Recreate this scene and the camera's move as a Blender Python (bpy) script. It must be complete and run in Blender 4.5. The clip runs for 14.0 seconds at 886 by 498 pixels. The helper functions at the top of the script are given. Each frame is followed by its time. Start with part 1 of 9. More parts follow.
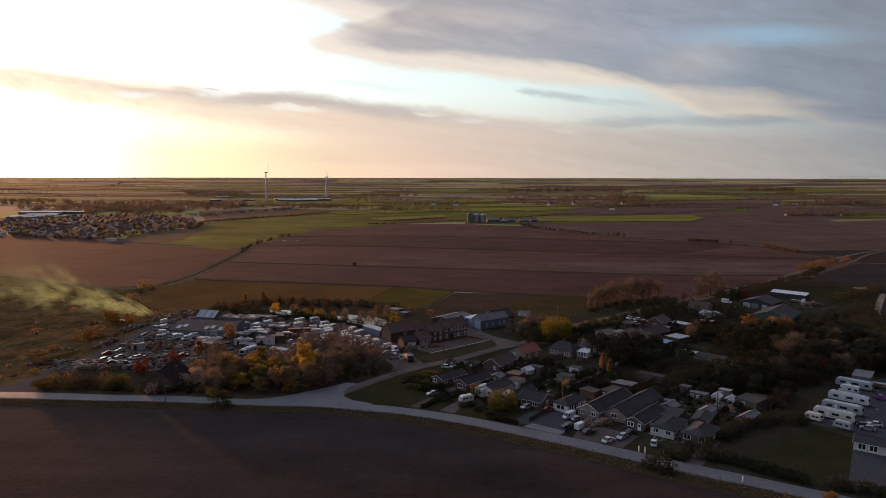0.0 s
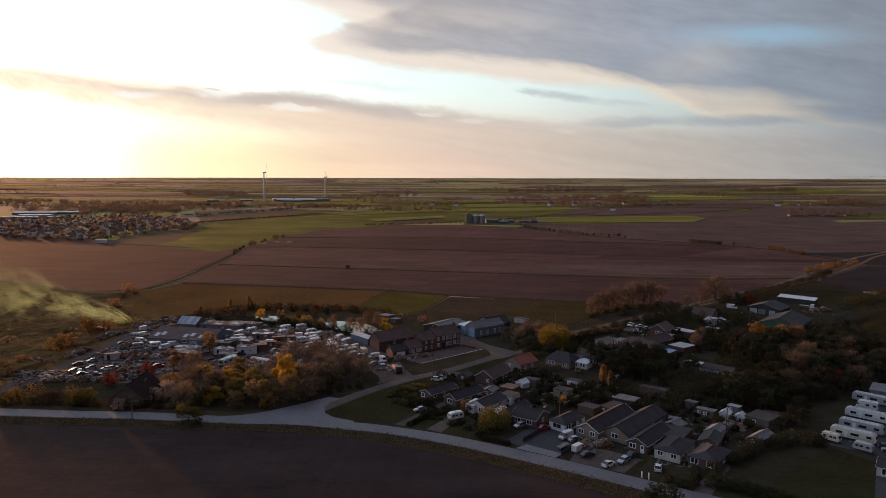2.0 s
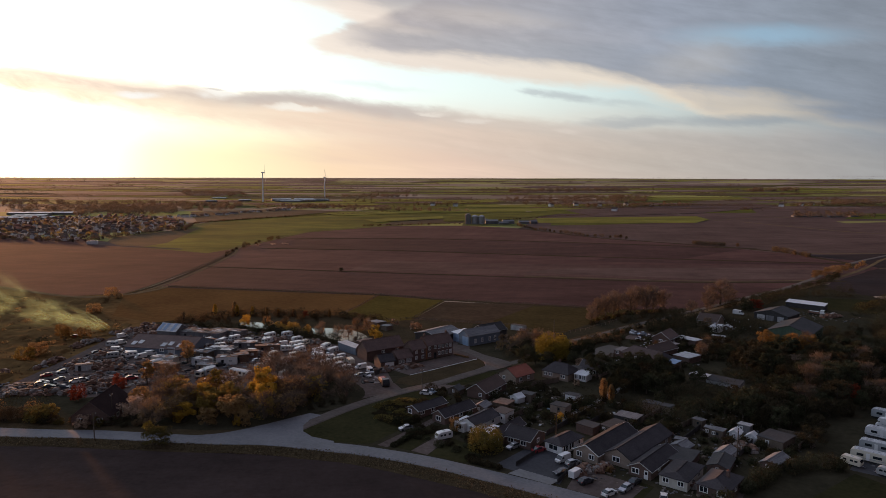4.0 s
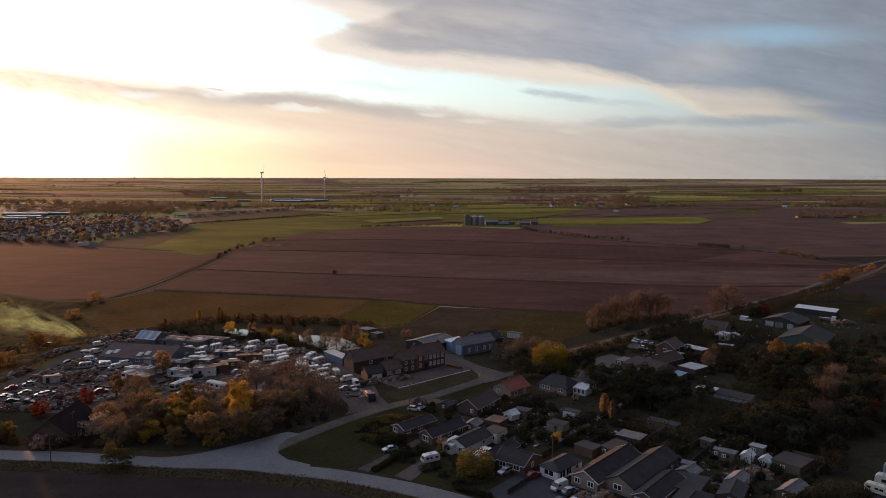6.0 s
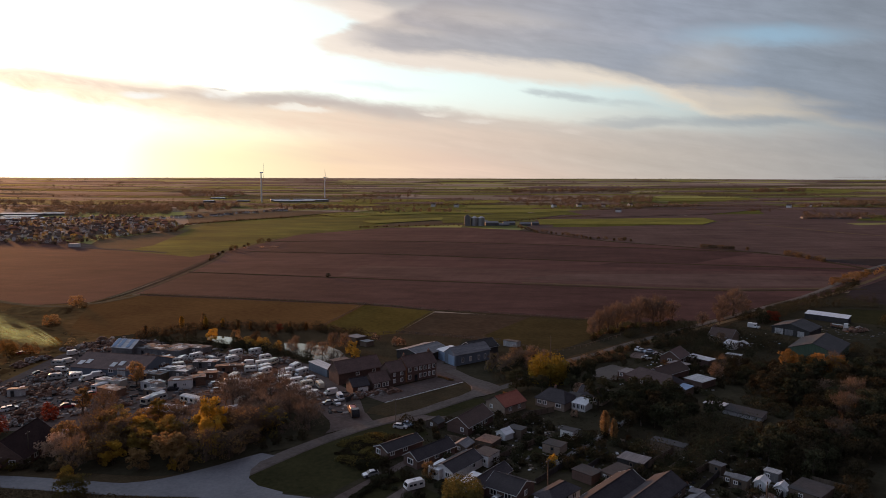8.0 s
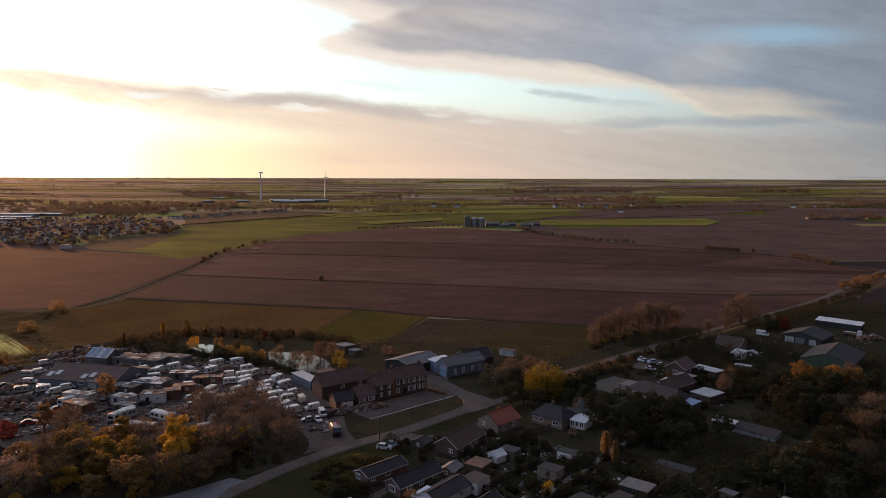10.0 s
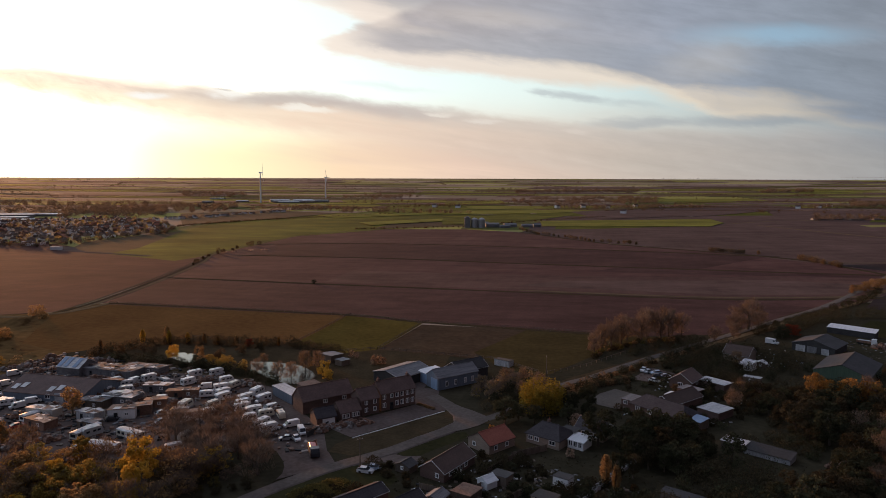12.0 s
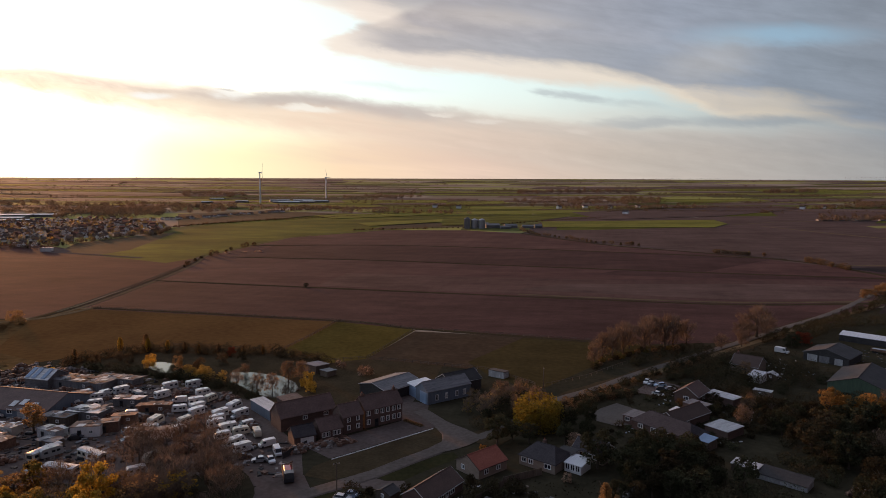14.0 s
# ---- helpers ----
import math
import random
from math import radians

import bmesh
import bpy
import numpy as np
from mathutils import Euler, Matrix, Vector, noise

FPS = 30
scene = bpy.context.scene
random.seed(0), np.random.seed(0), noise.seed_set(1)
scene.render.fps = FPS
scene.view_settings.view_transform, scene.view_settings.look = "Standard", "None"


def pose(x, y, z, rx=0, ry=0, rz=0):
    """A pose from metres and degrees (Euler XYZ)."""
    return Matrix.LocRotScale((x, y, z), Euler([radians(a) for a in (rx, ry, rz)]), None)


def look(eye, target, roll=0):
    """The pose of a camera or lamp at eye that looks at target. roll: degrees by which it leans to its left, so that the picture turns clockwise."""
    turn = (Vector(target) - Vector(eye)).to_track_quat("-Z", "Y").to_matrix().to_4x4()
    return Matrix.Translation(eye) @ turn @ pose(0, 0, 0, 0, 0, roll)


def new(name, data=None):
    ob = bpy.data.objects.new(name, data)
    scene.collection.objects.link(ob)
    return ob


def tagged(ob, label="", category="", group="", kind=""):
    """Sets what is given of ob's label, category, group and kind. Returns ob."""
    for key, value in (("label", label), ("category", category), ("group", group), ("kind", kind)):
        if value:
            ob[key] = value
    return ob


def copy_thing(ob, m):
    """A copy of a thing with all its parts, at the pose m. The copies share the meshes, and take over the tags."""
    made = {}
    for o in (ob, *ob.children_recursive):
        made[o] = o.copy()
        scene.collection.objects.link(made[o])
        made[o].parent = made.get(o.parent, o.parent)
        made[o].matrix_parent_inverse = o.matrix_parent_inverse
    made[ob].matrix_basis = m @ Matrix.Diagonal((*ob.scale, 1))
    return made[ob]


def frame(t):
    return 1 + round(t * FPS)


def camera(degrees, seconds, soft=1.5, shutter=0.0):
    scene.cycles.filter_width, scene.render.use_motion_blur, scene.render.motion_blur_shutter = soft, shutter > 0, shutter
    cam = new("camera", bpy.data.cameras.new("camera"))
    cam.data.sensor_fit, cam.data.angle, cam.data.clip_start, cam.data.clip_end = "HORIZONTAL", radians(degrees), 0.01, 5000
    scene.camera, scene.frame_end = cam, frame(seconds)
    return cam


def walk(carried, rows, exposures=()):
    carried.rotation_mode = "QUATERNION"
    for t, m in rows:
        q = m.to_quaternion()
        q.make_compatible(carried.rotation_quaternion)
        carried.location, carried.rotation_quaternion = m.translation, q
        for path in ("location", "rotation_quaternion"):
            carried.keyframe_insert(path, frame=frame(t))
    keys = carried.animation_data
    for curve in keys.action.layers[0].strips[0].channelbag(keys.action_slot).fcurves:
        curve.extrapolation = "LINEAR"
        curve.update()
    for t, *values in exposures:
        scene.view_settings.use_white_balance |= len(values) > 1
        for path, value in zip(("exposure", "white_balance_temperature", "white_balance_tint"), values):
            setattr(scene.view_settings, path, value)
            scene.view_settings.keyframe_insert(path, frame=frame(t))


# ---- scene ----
# ---------- camera and its flight ----------
cam = camera(66, 14.0, soft=0.8)
PATH = [
    (0, 0.00, 0.00, 66.00, 83.897, -0.099, 0.000),
    (1, 1.78, 7.10, 66.02, 83.900, -0.106, 0.027),
    (2, 3.55, 14.17, 66.04, 83.904, -0.112, 0.068),
    (3, 5.32, 21.20, 66.06, 83.907, -0.119, 0.120),
    (4, 7.08, 28.19, 66.08, 83.911, -0.125, 0.183),
    (5, 8.84, 35.15, 66.11, 83.915, -0.132, 0.255),
    (6, 10.59, 42.07, 66.13, 83.918, -0.139, 0.335),
    (7, 12.34, 48.96, 66.15, 83.922, -0.145, 0.421),
    (8, 14.09, 55.80, 66.17, 83.925, -0.152, 0.513),
    (9, 15.83, 62.61, 66.19, 83.929, -0.158, 0.609),
    (10, 17.56, 69.39, 66.21, 83.932, -0.165, 0.708),
    (11, 19.29, 76.12, 66.23, 83.936, -0.172, 0.808),
    (12, 21.02, 82.82, 66.25, 83.940, -0.178, 0.908),
    (13, 22.75, 89.49, 66.28, 83.943, -0.185, 1.008),
    (14, 24.46, 96.11, 66.30, 83.947, -0.191, 1.105),
]
walk(cam, [(r[0], pose(*r[1:])) for r in PATH])

# ---------- sky, sun ----------
SUN_AZ, SUN_EL = -39.0, 4.6          # degrees right of north (+y), degrees above the horizon
SUN_DIR = Vector((math.sin(radians(SUN_AZ)) * math.cos(radians(SUN_EL)), math.cos(radians(SUN_AZ)) * math.cos(radians(SUN_EL)), math.sin(radians(SUN_EL))))

world = bpy.data.worlds.new("evening_sky")
scene.world = world
world.use_nodes = True
WN, WL = world.node_tree.nodes, world.node_tree.links
WN.clear()


def wlink(value, socket):
    if isinstance(value, bpy.types.NodeSocket):
        WL.new(value, socket)
    else:
        socket.default_value = value


def wm(op, a, b=0.0, c=0.0):
    n = WN.new("ShaderNodeMath")
    n.operation = op
    for s, v in zip(n.inputs, (a, b, c)):
        wlink(v, s)
    return n.outputs[0]


def wsmooth(x, lo, hi):
    n = WN.new("ShaderNodeMapRange")
    n.interpolation_type = "SMOOTHSTEP"
    n.inputs[1].default_value, n.inputs[2].default_value = lo, hi
    wlink(x, n.inputs[0])
    return n.outputs[0]


def wmix(fac, a, b):
    n = WN.new("ShaderNodeMix")
    n.data_type = "RGBA"
    wlink(fac, n.inputs[0])
    for v, s in ((a, n.inputs[6]), (b, n.inputs[7])):
        wlink(v if isinstance(v, bpy.types.NodeSocket) else (*v, 1), s)
    return n.outputs[2]


def wramp(x, stops):
    n = WN.new("ShaderNodeValToRGB")
    wlink(x, n.inputs[0])
    els = n.color_ramp.elements
    while len(els) < len(stops):
        els.new(0.5)
    for e, (p, c) in zip(els, stops):
        e.position, e.color = p, (*c, 1)
    return n.outputs[0]


def wnoise(vec, scale, detail=6.0, rough=0.55, distort=0.0):
    n = WN.new("ShaderNodeTexNoise")
    n.inputs["Scale"].default_value, n.inputs["Detail"].default_value = scale, detail
    n.inputs["Roughness"].default_value, n.inputs["Distortion"].default_value = rough, distort
    WL.new(vec, n.inputs["Vector"])
    return wm("SUBTRACT", n.outputs["Fac"], 0.5)


def wvec(x, y, z=0.0):
    n = WN.new("ShaderNodeCombineXYZ")
    for s, v in zip(n.inputs, (x, y, z)):
        wlink(v, s)
    return n.outputs[0]


tc = WN.new("ShaderNodeTexCoord")
sep = WN.new("ShaderNodeSeparateXYZ")
WL.new(tc.outputs["Generated"], sep.inputs[0])
dx, dy, dz = sep.outputs
ahead = wm("MAXIMUM", wm("ABSOLUTE", dy), 0.12)
U = wm("MULTIPLY", wm("DIVIDE", dx, ahead), 12.07)      # across, in steps of about 4.7 degrees
V = wm("MULTIPLY", wm("DIVIDE", dz, ahead), 12.07)      # up
dotn = WN.new("ShaderNodeVectorMath")
dotn.operation = "DOT_PRODUCT"
WL.new(tc.outputs["Generated"], dotn.inputs[0])
dotn.inputs[1].default_value = (math.sin(radians(SUN_AZ)), math.cos(radians(SUN_AZ)), 0.07)
ANG = wm("DIVIDE", wm("ARCCOSINE", wm("MINIMUM", dotn.outputs["Value"], 1.0)), math.pi)   # 0 at the sun, 1 opposite

def tone(r, g, b):
    """A colour of the sky from 0 to 255, as light."""
    return tuple(((k / 255 + 0.055) / 1.055) ** 2.4 / 1.06 for k in (r, g, b))


# a slow warp of the sky's two coordinates, along the wind, gives every cloud its ragged edge
wind = wvec(wm("ADD", wm("MULTIPLY", U, 0.75), wm("MULTIPLY", V, 0.5)), wm("ADD", wm("MULTIPLY", V, 2.1), wm("MULTIPLY", U, 0.22)))
n_warp = wnoise(wind, 0.8, 5, 0.55, 0.4)
n_rag = wnoise(wind, 2.6, 8, 0.62, 0.3)
n_wisp = wnoise(wvec(wm("ADD", wm("MULTIPLY", U, 0.5), wm("MULTIPLY", V, 1.0)), wm("ADD", wm("MULTIPLY", V, 4.2), wm("MULTIPLY", U, 0.5))), 1.3, 7, 0.6, 0.5)
VW = wm("ADD", V, wm("ADD", wm("MULTIPLY", n_warp, 0.22), wm("MULTIPLY", n_rag, 0.16)))
UW = wm("ADD", U, wm("ADD", wm("MULTIPLY", n_warp, -0.5), wm("MULTIPLY", n_rag, 0.35)))


def edge(stops):
    """The height of a cloud's edge along U, through the stops (u, v)."""
    n = WN.new("ShaderNodeValToRGB")
    n.color_ramp.interpolation = "B_SPLINE" if len(stops) > 3 else "EASE"
    WL.new(wm("DIVIDE", wm("ADD", UW, 10.0), 20.0), n.inputs[0])
    els = n.color_ramp.elements
    while len(els) < len(stops):
        els.new(0.5)
    for e, (u, v) in zip(els, stops):
        e.position, e.color = (u + 10) / 20, (v / 5, v / 5, v / 5, 1)
    return wm("MULTIPLY", n.outputs[0], 5.0)


def below(curve, soft):
    return wsmooth(wm("SUBTRACT", curve, VW), -soft, soft)


def above(curve, soft):
    return wsmooth(wm("SUBTRACT", VW, curve), -soft, soft)


def blob(u, v, ru, rv, turn=0.0, rag=0.5, soft=0.45):
    """A small cloud's shape: 1 inside, 0 outside, with a ragged, soft edge."""
    cs, sn_ = math.cos(radians(turn)), math.sin(radians(turn))
    a, b = wm("SUBTRACT", UW, u), wm("SUBTRACT", VW, v)
    p = wm("DIVIDE", wm("ADD", wm("MULTIPLY", a, cs), wm("MULTIPLY", b, sn_)), ru)
    q = wm("DIVIDE", wm("SUBTRACT", wm("MULTIPLY", b, cs), wm("MULTIPLY", a, sn_)), rv)
    r = wm("SQRT", wm("ADD", wm("MULTIPLY", p, p), wm("MULTIPLY", q, q)))
    return wsmooth(wm("ADD", r, wm("MULTIPLY", n_wisp, rag)), 1.0 + soft, 1.0 - soft)


def most(*some):
    out = some[0]
    for s in some[1:]:
        out = wm("MAXIMUM", out, s)
    return out


def shade(colour, fac):
    n = WN.new("ShaderNodeVectorMath")
    n.operation = "SCALE"
    WL.new(colour, n.inputs[0])
    WL.new(fac, n.inputs["Scale"])
    return n.outputs[0]


sky = WN.new("ShaderNodeTexSky")
sky.sky_type, sky.sun_disc = "NISHITA", False
sky.sun_elevation, sky.sun_rotation = radians(SUN_EL), radians(SUN_AZ)
sky.altitude, sky.dust_density = 60, 2.0
clear = wramp(ANG, [(0.0, (3.2, 2.7, 2.0)), (0.06, (1.3, 1.3, 1.25)), (0.09, (1.0, 1.03, 1.02)), (0.115, (0.80, 0.93, 0.96)), (0.14, (0.70, 0.87, 0.93)), (0.165, (0.67, 0.84, 0.89)), (0.25, (0.60, 0.72, 0.74)), (0.36, (0.28, 0.39, 0.47)), (0.5, (0.14, 0.165, 0.2)), (1.0, (0.075, 0.075, 0.085))])
nish = WN.new("ShaderNodeMix")
nish.data_type, nish.blend_type = "RGBA", "ADD"
nish.inputs[0].default_value = 0.05
WL.new(clear, nish.inputs[6])
WL.new(sky.outputs[0], nish.inputs[7])
# the glow low over the horizon
low = wramp(ANG, [(0.0, (3.5, 2.8, 1.6)), (0.05, (1.8, 1.55, 1.15)), (0.085, (1.12, 1.02, 0.68)), (0.12, (1.02, 0.93, 0.58)), (0.165, (0.96, 0.72, 0.50)), (0.22, (0.80, 0.60, 0.48)), (0.3, (0.56, 0.48, 0.42)), (0.39, (0.36, 0.35, 0.35)), (0.6, (0.13, 0.115, 0.13)), (1.0, (0.085, 0.075, 0.08))])
low = shade(low, wm("ADD", 1.0, wm("MULTIPLY", wsmooth(ANG, 0.1, 0.25), wm("MULTIPLY", n_wisp, 0.35))))
c = wmix(wsmooth(wm("ADD", V, wm("MULTIPLY", n_warp, 0.4)), 1.55, 0.3), nish.outputs[2], low)
glare = wm("MULTIPLY", wsmooth(ANG, 0.11, 0.02), wsmooth(V, 3.4, 0.3))
c = wmix(wm("MULTIPLY", glare, 0.55), c, (1.7, 1.6, 1.4))
# a low veil of peach bars right of the glow
veil = wm("MULTIPLY", wm("MULTIPLY", wsmooth(V, 0.12, 0.3), wsmooth(V, 0.75, 0.5)), wm("MULTIPLY", wsmooth(U, -4.6, -1.5), wsmooth(wm("ADD", n_wisp, 0.1), -0.25, 0.35)))
c = wmix(wm("MULTIPLY", veil, 0.75), c, wramp(ANG, [(0.1, tone(250, 232, 200)), (0.16, tone(240, 212, 188)), (0.22, tone(222, 196, 180)), (0.3, tone(190, 176, 168)), (0.4, tone(150, 150, 156))]))

# the long bank that falls towards the right: a grey crest, warm and thin below
crest = edge([(-8.37, 1.92), (-7.58, 1.88), (-6.79, 1.84), (-5.92, 1.66), (-5.33, 1.61), (-4.64, 1.57), (-4.05, 1.46), (-3.46, 1.41), (-2.67, 1.45), (-1.89, 1.36), (-0.91, 1.22), (0.08, 1.12), (1.06, 0.98), (2.05, 0.92), (3.23, 0.79), (5.00, 0.71), (7.64, 0.59)])
foot = edge([(-8.39, 1.59), (-7.41, 1.42), (-5.84, 1.14), (-4.86, 0.99), (-3.68, 0.87), (-2.29, 0.71), (-0.91, 0.56), (1.07, 0.22), (3.06, 0.00), (7.69, -0.06)])
bank = wm("MULTIPLY", below(crest, 0.11), above(foot, 0.2))
depth = wm("SUBTRACT", crest, VW)
grey_b = wramp(ANG, [(0.0, tone(250, 228, 205)), (0.05, tone(240, 217, 200)), (0.085, tone(215, 198, 186)), (0.12, tone(206, 192, 183)), (0.17, tone(202, 189, 182)), (0.24, tone(212, 199, 188)), (0.32, tone(188, 182, 176)), (0.4, tone(156, 158, 160))])
warm_b = wramp(ANG, [(0.0, tone(253, 238, 206)), (0.05, tone(253, 236, 206)), (0.1, tone(249, 228, 204)), (0.16, tone(240, 214, 192)), (0.22, tone(224, 203, 187)), (0.3, tone(196, 186, 176)), (0.4, tone(158, 159, 160))])
bankc = wmix(wsmooth(wm("ADD", depth, wm("MULTIPLY", n_rag, 0.35)), 0.06, 0.36), grey_b, warm_b)
bankc = shade(bankc, wm("ADD", 1.0, wm("ADD", wm("MULTIPLY", n_wisp, 0.22), wm("MULTIPLY", n_rag, 0.2))))
c = wmix(wm("MULTIPLY", bank, wm("ADD", 0.9, wm("MULTIPLY", n_rag, 0.5))), c, bankc)
# grey heads on the crest, and bright gaps under them
heads = most(blob(-5.39, 1.67, 0.48, 0.085, -3, 0.5, 0.4), blob(-3.22, 1.32, 0.55, 0.095, -4, 0.5, 0.4), blob(-2.28, 1.33, 0.60, 0.114, -6, 0.6, 0.5), blob(-1.00, 1.14, 0.80, 0.114, -5, 0.6, 0.6), wm("MULTIPLY", blob(-4.54, 1.51, 0.40, 0.057, -8, 0.5, 0.6), 0.6))
c = wmix(wm("MULTIPLY", heads, 0.36), c, wramp(ANG, [(0.06, tone(200, 186, 178)), (0.13, tone(190, 178, 174)), (0.2, tone(188, 177, 174))]))
gaps = most(blob(-5.41, 1.40, 0.34, 0.066, -3, 0.8, 0.6), blob(-3.94, 1.43, 0.32, 0.076, -4, 0.8, 0.6), blob(-2.53, 1.15, 0.46, 0.057, -4, 0.8, 0.6), blob(-0.27, 1.07, 0.26, 0.038, -5, 0.8, 0.6), blob(0.57, 0.94, 0.32, 0.038, -4, 0.8, 0.6), wm("MULTIPLY", blob(2.15, 0.80, 0.20, 0.038, -3, 0.8, 0.6), 0.5))
c = wmix(wm("MULTIPLY", gaps, 0.8), c, wramp(ANG, [(0.08, tone(255, 255, 252)), (0.16, tone(250, 244, 232)), (0.24, tone(225, 215, 205))]))
c = wmix(wm("MULTIPLY", blob(-4.00, 1.50, 0.18, 0.024, 0, 0.4, 0.6), 0.6), c, tone(196, 190, 186))

# the great cloud: cream along its under edge and its ragged end, grey-lilac within
cream = wramp(ANG, [(0.1, tone(254, 250, 244)), (0.15, tone(252, 238, 224)), (0.2, tone(240, 226, 214)), (0.27, tone(232, 220, 206)), (0.33, tone(226, 213, 194)), (0.4, tone(180, 175, 166)), (0.46, tone(120, 122, 126)), (1.0, tone(70, 68, 72))])
cream = shade(cream, wm("ADD", 1.0, wm("MULTIPLY", n_wisp, 0.22)))
grey = wramp(ANG, [(0.1, tone(225, 216, 212)), (0.15, tone(196, 187, 186)), (0.185, tone(178, 171, 172)), (0.25, tone(163, 163, 170)), (0.31, tone(149, 156, 170)), (0.36, tone(136, 145, 158)), (0.4, tone(130, 138, 150)), (0.46, (0.122, 0.125, 0.14)), (1.0, (0.072, 0.067, 0.072))])
grey = shade(grey, wm("ADD", 1.05, wm("ADD", wm("MULTIPLY", n_warp, 0.45), wm("ADD", wm("MULTIPLY", n_wisp, 0.32), wm("MULTIPLY", n_rag, 0.3)))))
# its upper deck
under_up = edge([(-8.06, 6.04), (-4.75, 3.58), (-3.60, 3.22), (-2.64, 2.97), (-1.87, 2.73), (-1.28, 2.58), (0.08, 2.44), (2.02, 2.25), (7.53, 2.24)])
deck = wm("MULTIPLY", above(under_up, 0.12), wsmooth(UW, -4.6, -1.6))
deck_in = wsmooth(wm("ADD", wm("SUBTRACT", V, under_up), wm("MULTIPLY", n_warp, 0.5)), 0.02, 0.5)
c = wmix(wm("MULTIPLY", deck, 0.92), c, wmix(deck_in, cream, grey))
# its lower deck
top_lo = edge([(-3.05, 2.20), (-2.46, 2.31), (-2.16, 2.44), (-1.67, 2.56), (-0.70, 2.82), (0.27, 3.19), (2.00, 3.38), (7.45, 3.37)])
bot_lo = edge([(-3.04, 2.31), (-2.46, 2.25), (-2.07, 2.10), (-1.39, 2.00), (-0.71, 1.83), (0.08, 1.79), (1.06, 1.70), (2.04, 1.60), (3.01, 1.54), (3.80, 1.48), (4.40, 1.06), (4.99, 1.02), (5.97, 1.08), (7.63, 0.75)])
lower = wm("MULTIPLY", wm("MULTIPLY", above(bot_lo, 0.09), below(top_lo, 0.07)), wsmooth(UW, -2.61, -2.07))
rim_w = wramp(wm("DIVIDE", wm("ADD", U, 10.0), 20.0), [(0.377, (0.16, 0.16, 0.16)), (0.504, (0.34, 0.34, 0.34)), (0.601, (0.34, 0.34, 0.34)), (0.674, (0.12, 0.12, 0.12))])
lower_in = wsmooth(wm("ADD", wm("SUBTRACT", wm("SUBTRACT", VW, bot_lo), rim_w), wm("MULTIPLY", n_wisp, 0.14)), -0.14, 0.1)
lower_in = wm("MULTIPLY", lower_in, wsmooth(UW, -2.26, -1.0))
c = wmix(wm("MULTIPLY", lower, 0.95), c, wmix(lower_in, cream, grey))
# a paler seam along the middle of the deck
c = wmix(wm("MULTIPLY", most(blob(-1.48, 2.82, 0.60, 0.190, -22, 0.5, 0.6), wm("MULTIPLY", blob(0.66, 2.72, 1.10, 0.133, -4, 0.8, 0.8), 0.35), wm("MULTIPLY", blob(-0.90, 2.54, 0.70, 0.076, -10, 0.8, 0.8), 0.4)), 0.7), c, cream)
# the pale blue opening, and the cream fall below it
c = wmix(wm("MULTIPLY", blob(5.60, 2.42, 1.30, 0.152, 0, 0.5, 0.9), 0.75), c, tone(152, 186, 210))
c = wmix(wm("MULTIPLY", most(blob(4.24, 1.37, 0.65, 0.171, -8, 0.9, 0.6), blob(5.17, 1.29, 1.10, 0.209, -5, 0.9, 0.6), wm("MULTIPLY", blob(4.32, 1.96, 0.70, 0.323, 14, 0.9, 0.95), 0.3), wm("MULTIPLY", blob(6.15, 1.29, 0.60, 0.076, -3, 0.9, 0.8), 0.6)), 0.68), c, cream)
c = wmix(wm("MULTIPLY", most(blob(5.29, 0.98, 1.30, 0.085, 0, 0.6, 0.7), blob(3.33, 0.95, 0.90, 0.076, 2, 0.8, 0.8)), 0.55), c, wramp(ANG, [(0.25, tone(176, 176, 178)), (0.33, tone(150, 157, 166)), (0.4, tone(128, 137, 150))]))
# small grey wisps
wisps = most(blob(2.04, 1.40, 0.60, 0.066, -7, 0.6, 0.7), blob(1.55, 1.46, 0.30, 0.048, -4, 0.6, 0.7), wm("MULTIPLY", blob(-1.30, 1.56, 0.70, 0.057, -6, 0.8, 0.8), 0.45), wm("MULTIPLY", blob(2.97, 1.27, 0.50, 0.057, -4, 0.8, 0.8), 0.5))
c = wmix(wm("MULTIPLY", wisps, 0.5), c, wramp(ANG, [(0.15, tone(196, 204, 210)), (0.24, tone(168, 171, 178)), (0.35, tone(146, 150, 160))]))
# the right end thickens into dull blue-grey
c = wmix(wm("MULTIPLY", wm("MULTIPLY", wsmooth(wm("ADD", U, wm("MULTIPLY", n_warp, 1.2)), 5.72, 8.24), wsmooth(V, 0.25, 0.9)), 0.6), c, grey)
# the dusk overhead and behind: a rosy lilac
dusk = wm("MAXIMUM", wsmooth(dz, 0.27, 0.5), wsmooth(dy, 0.55, 0.0))
rosy = WN.new("ShaderNodeMix")
rosy.data_type, rosy.blend_type = "RGBA", "MULTIPLY"
WL.new(dusk, rosy.inputs[0])
WL.new(c, rosy.inputs[6])
rosy.inputs[7].default_value = (1.21, 1.12, 1.34, 1)
c = rosy.outputs[2]
# below the horizon
c = wmix(wsmooth(dz, -0.0065, -0.012), c, (0.09, 0.07, 0.06))
bg = WN.new("ShaderNodeBackground")
WL.new(c, bg.inputs[0])
bg.inputs[1].default_value = 1.06
wo = WN.new("ShaderNodeOutputWorld")
WL.new(bg.outputs[0], wo.inputs[0])

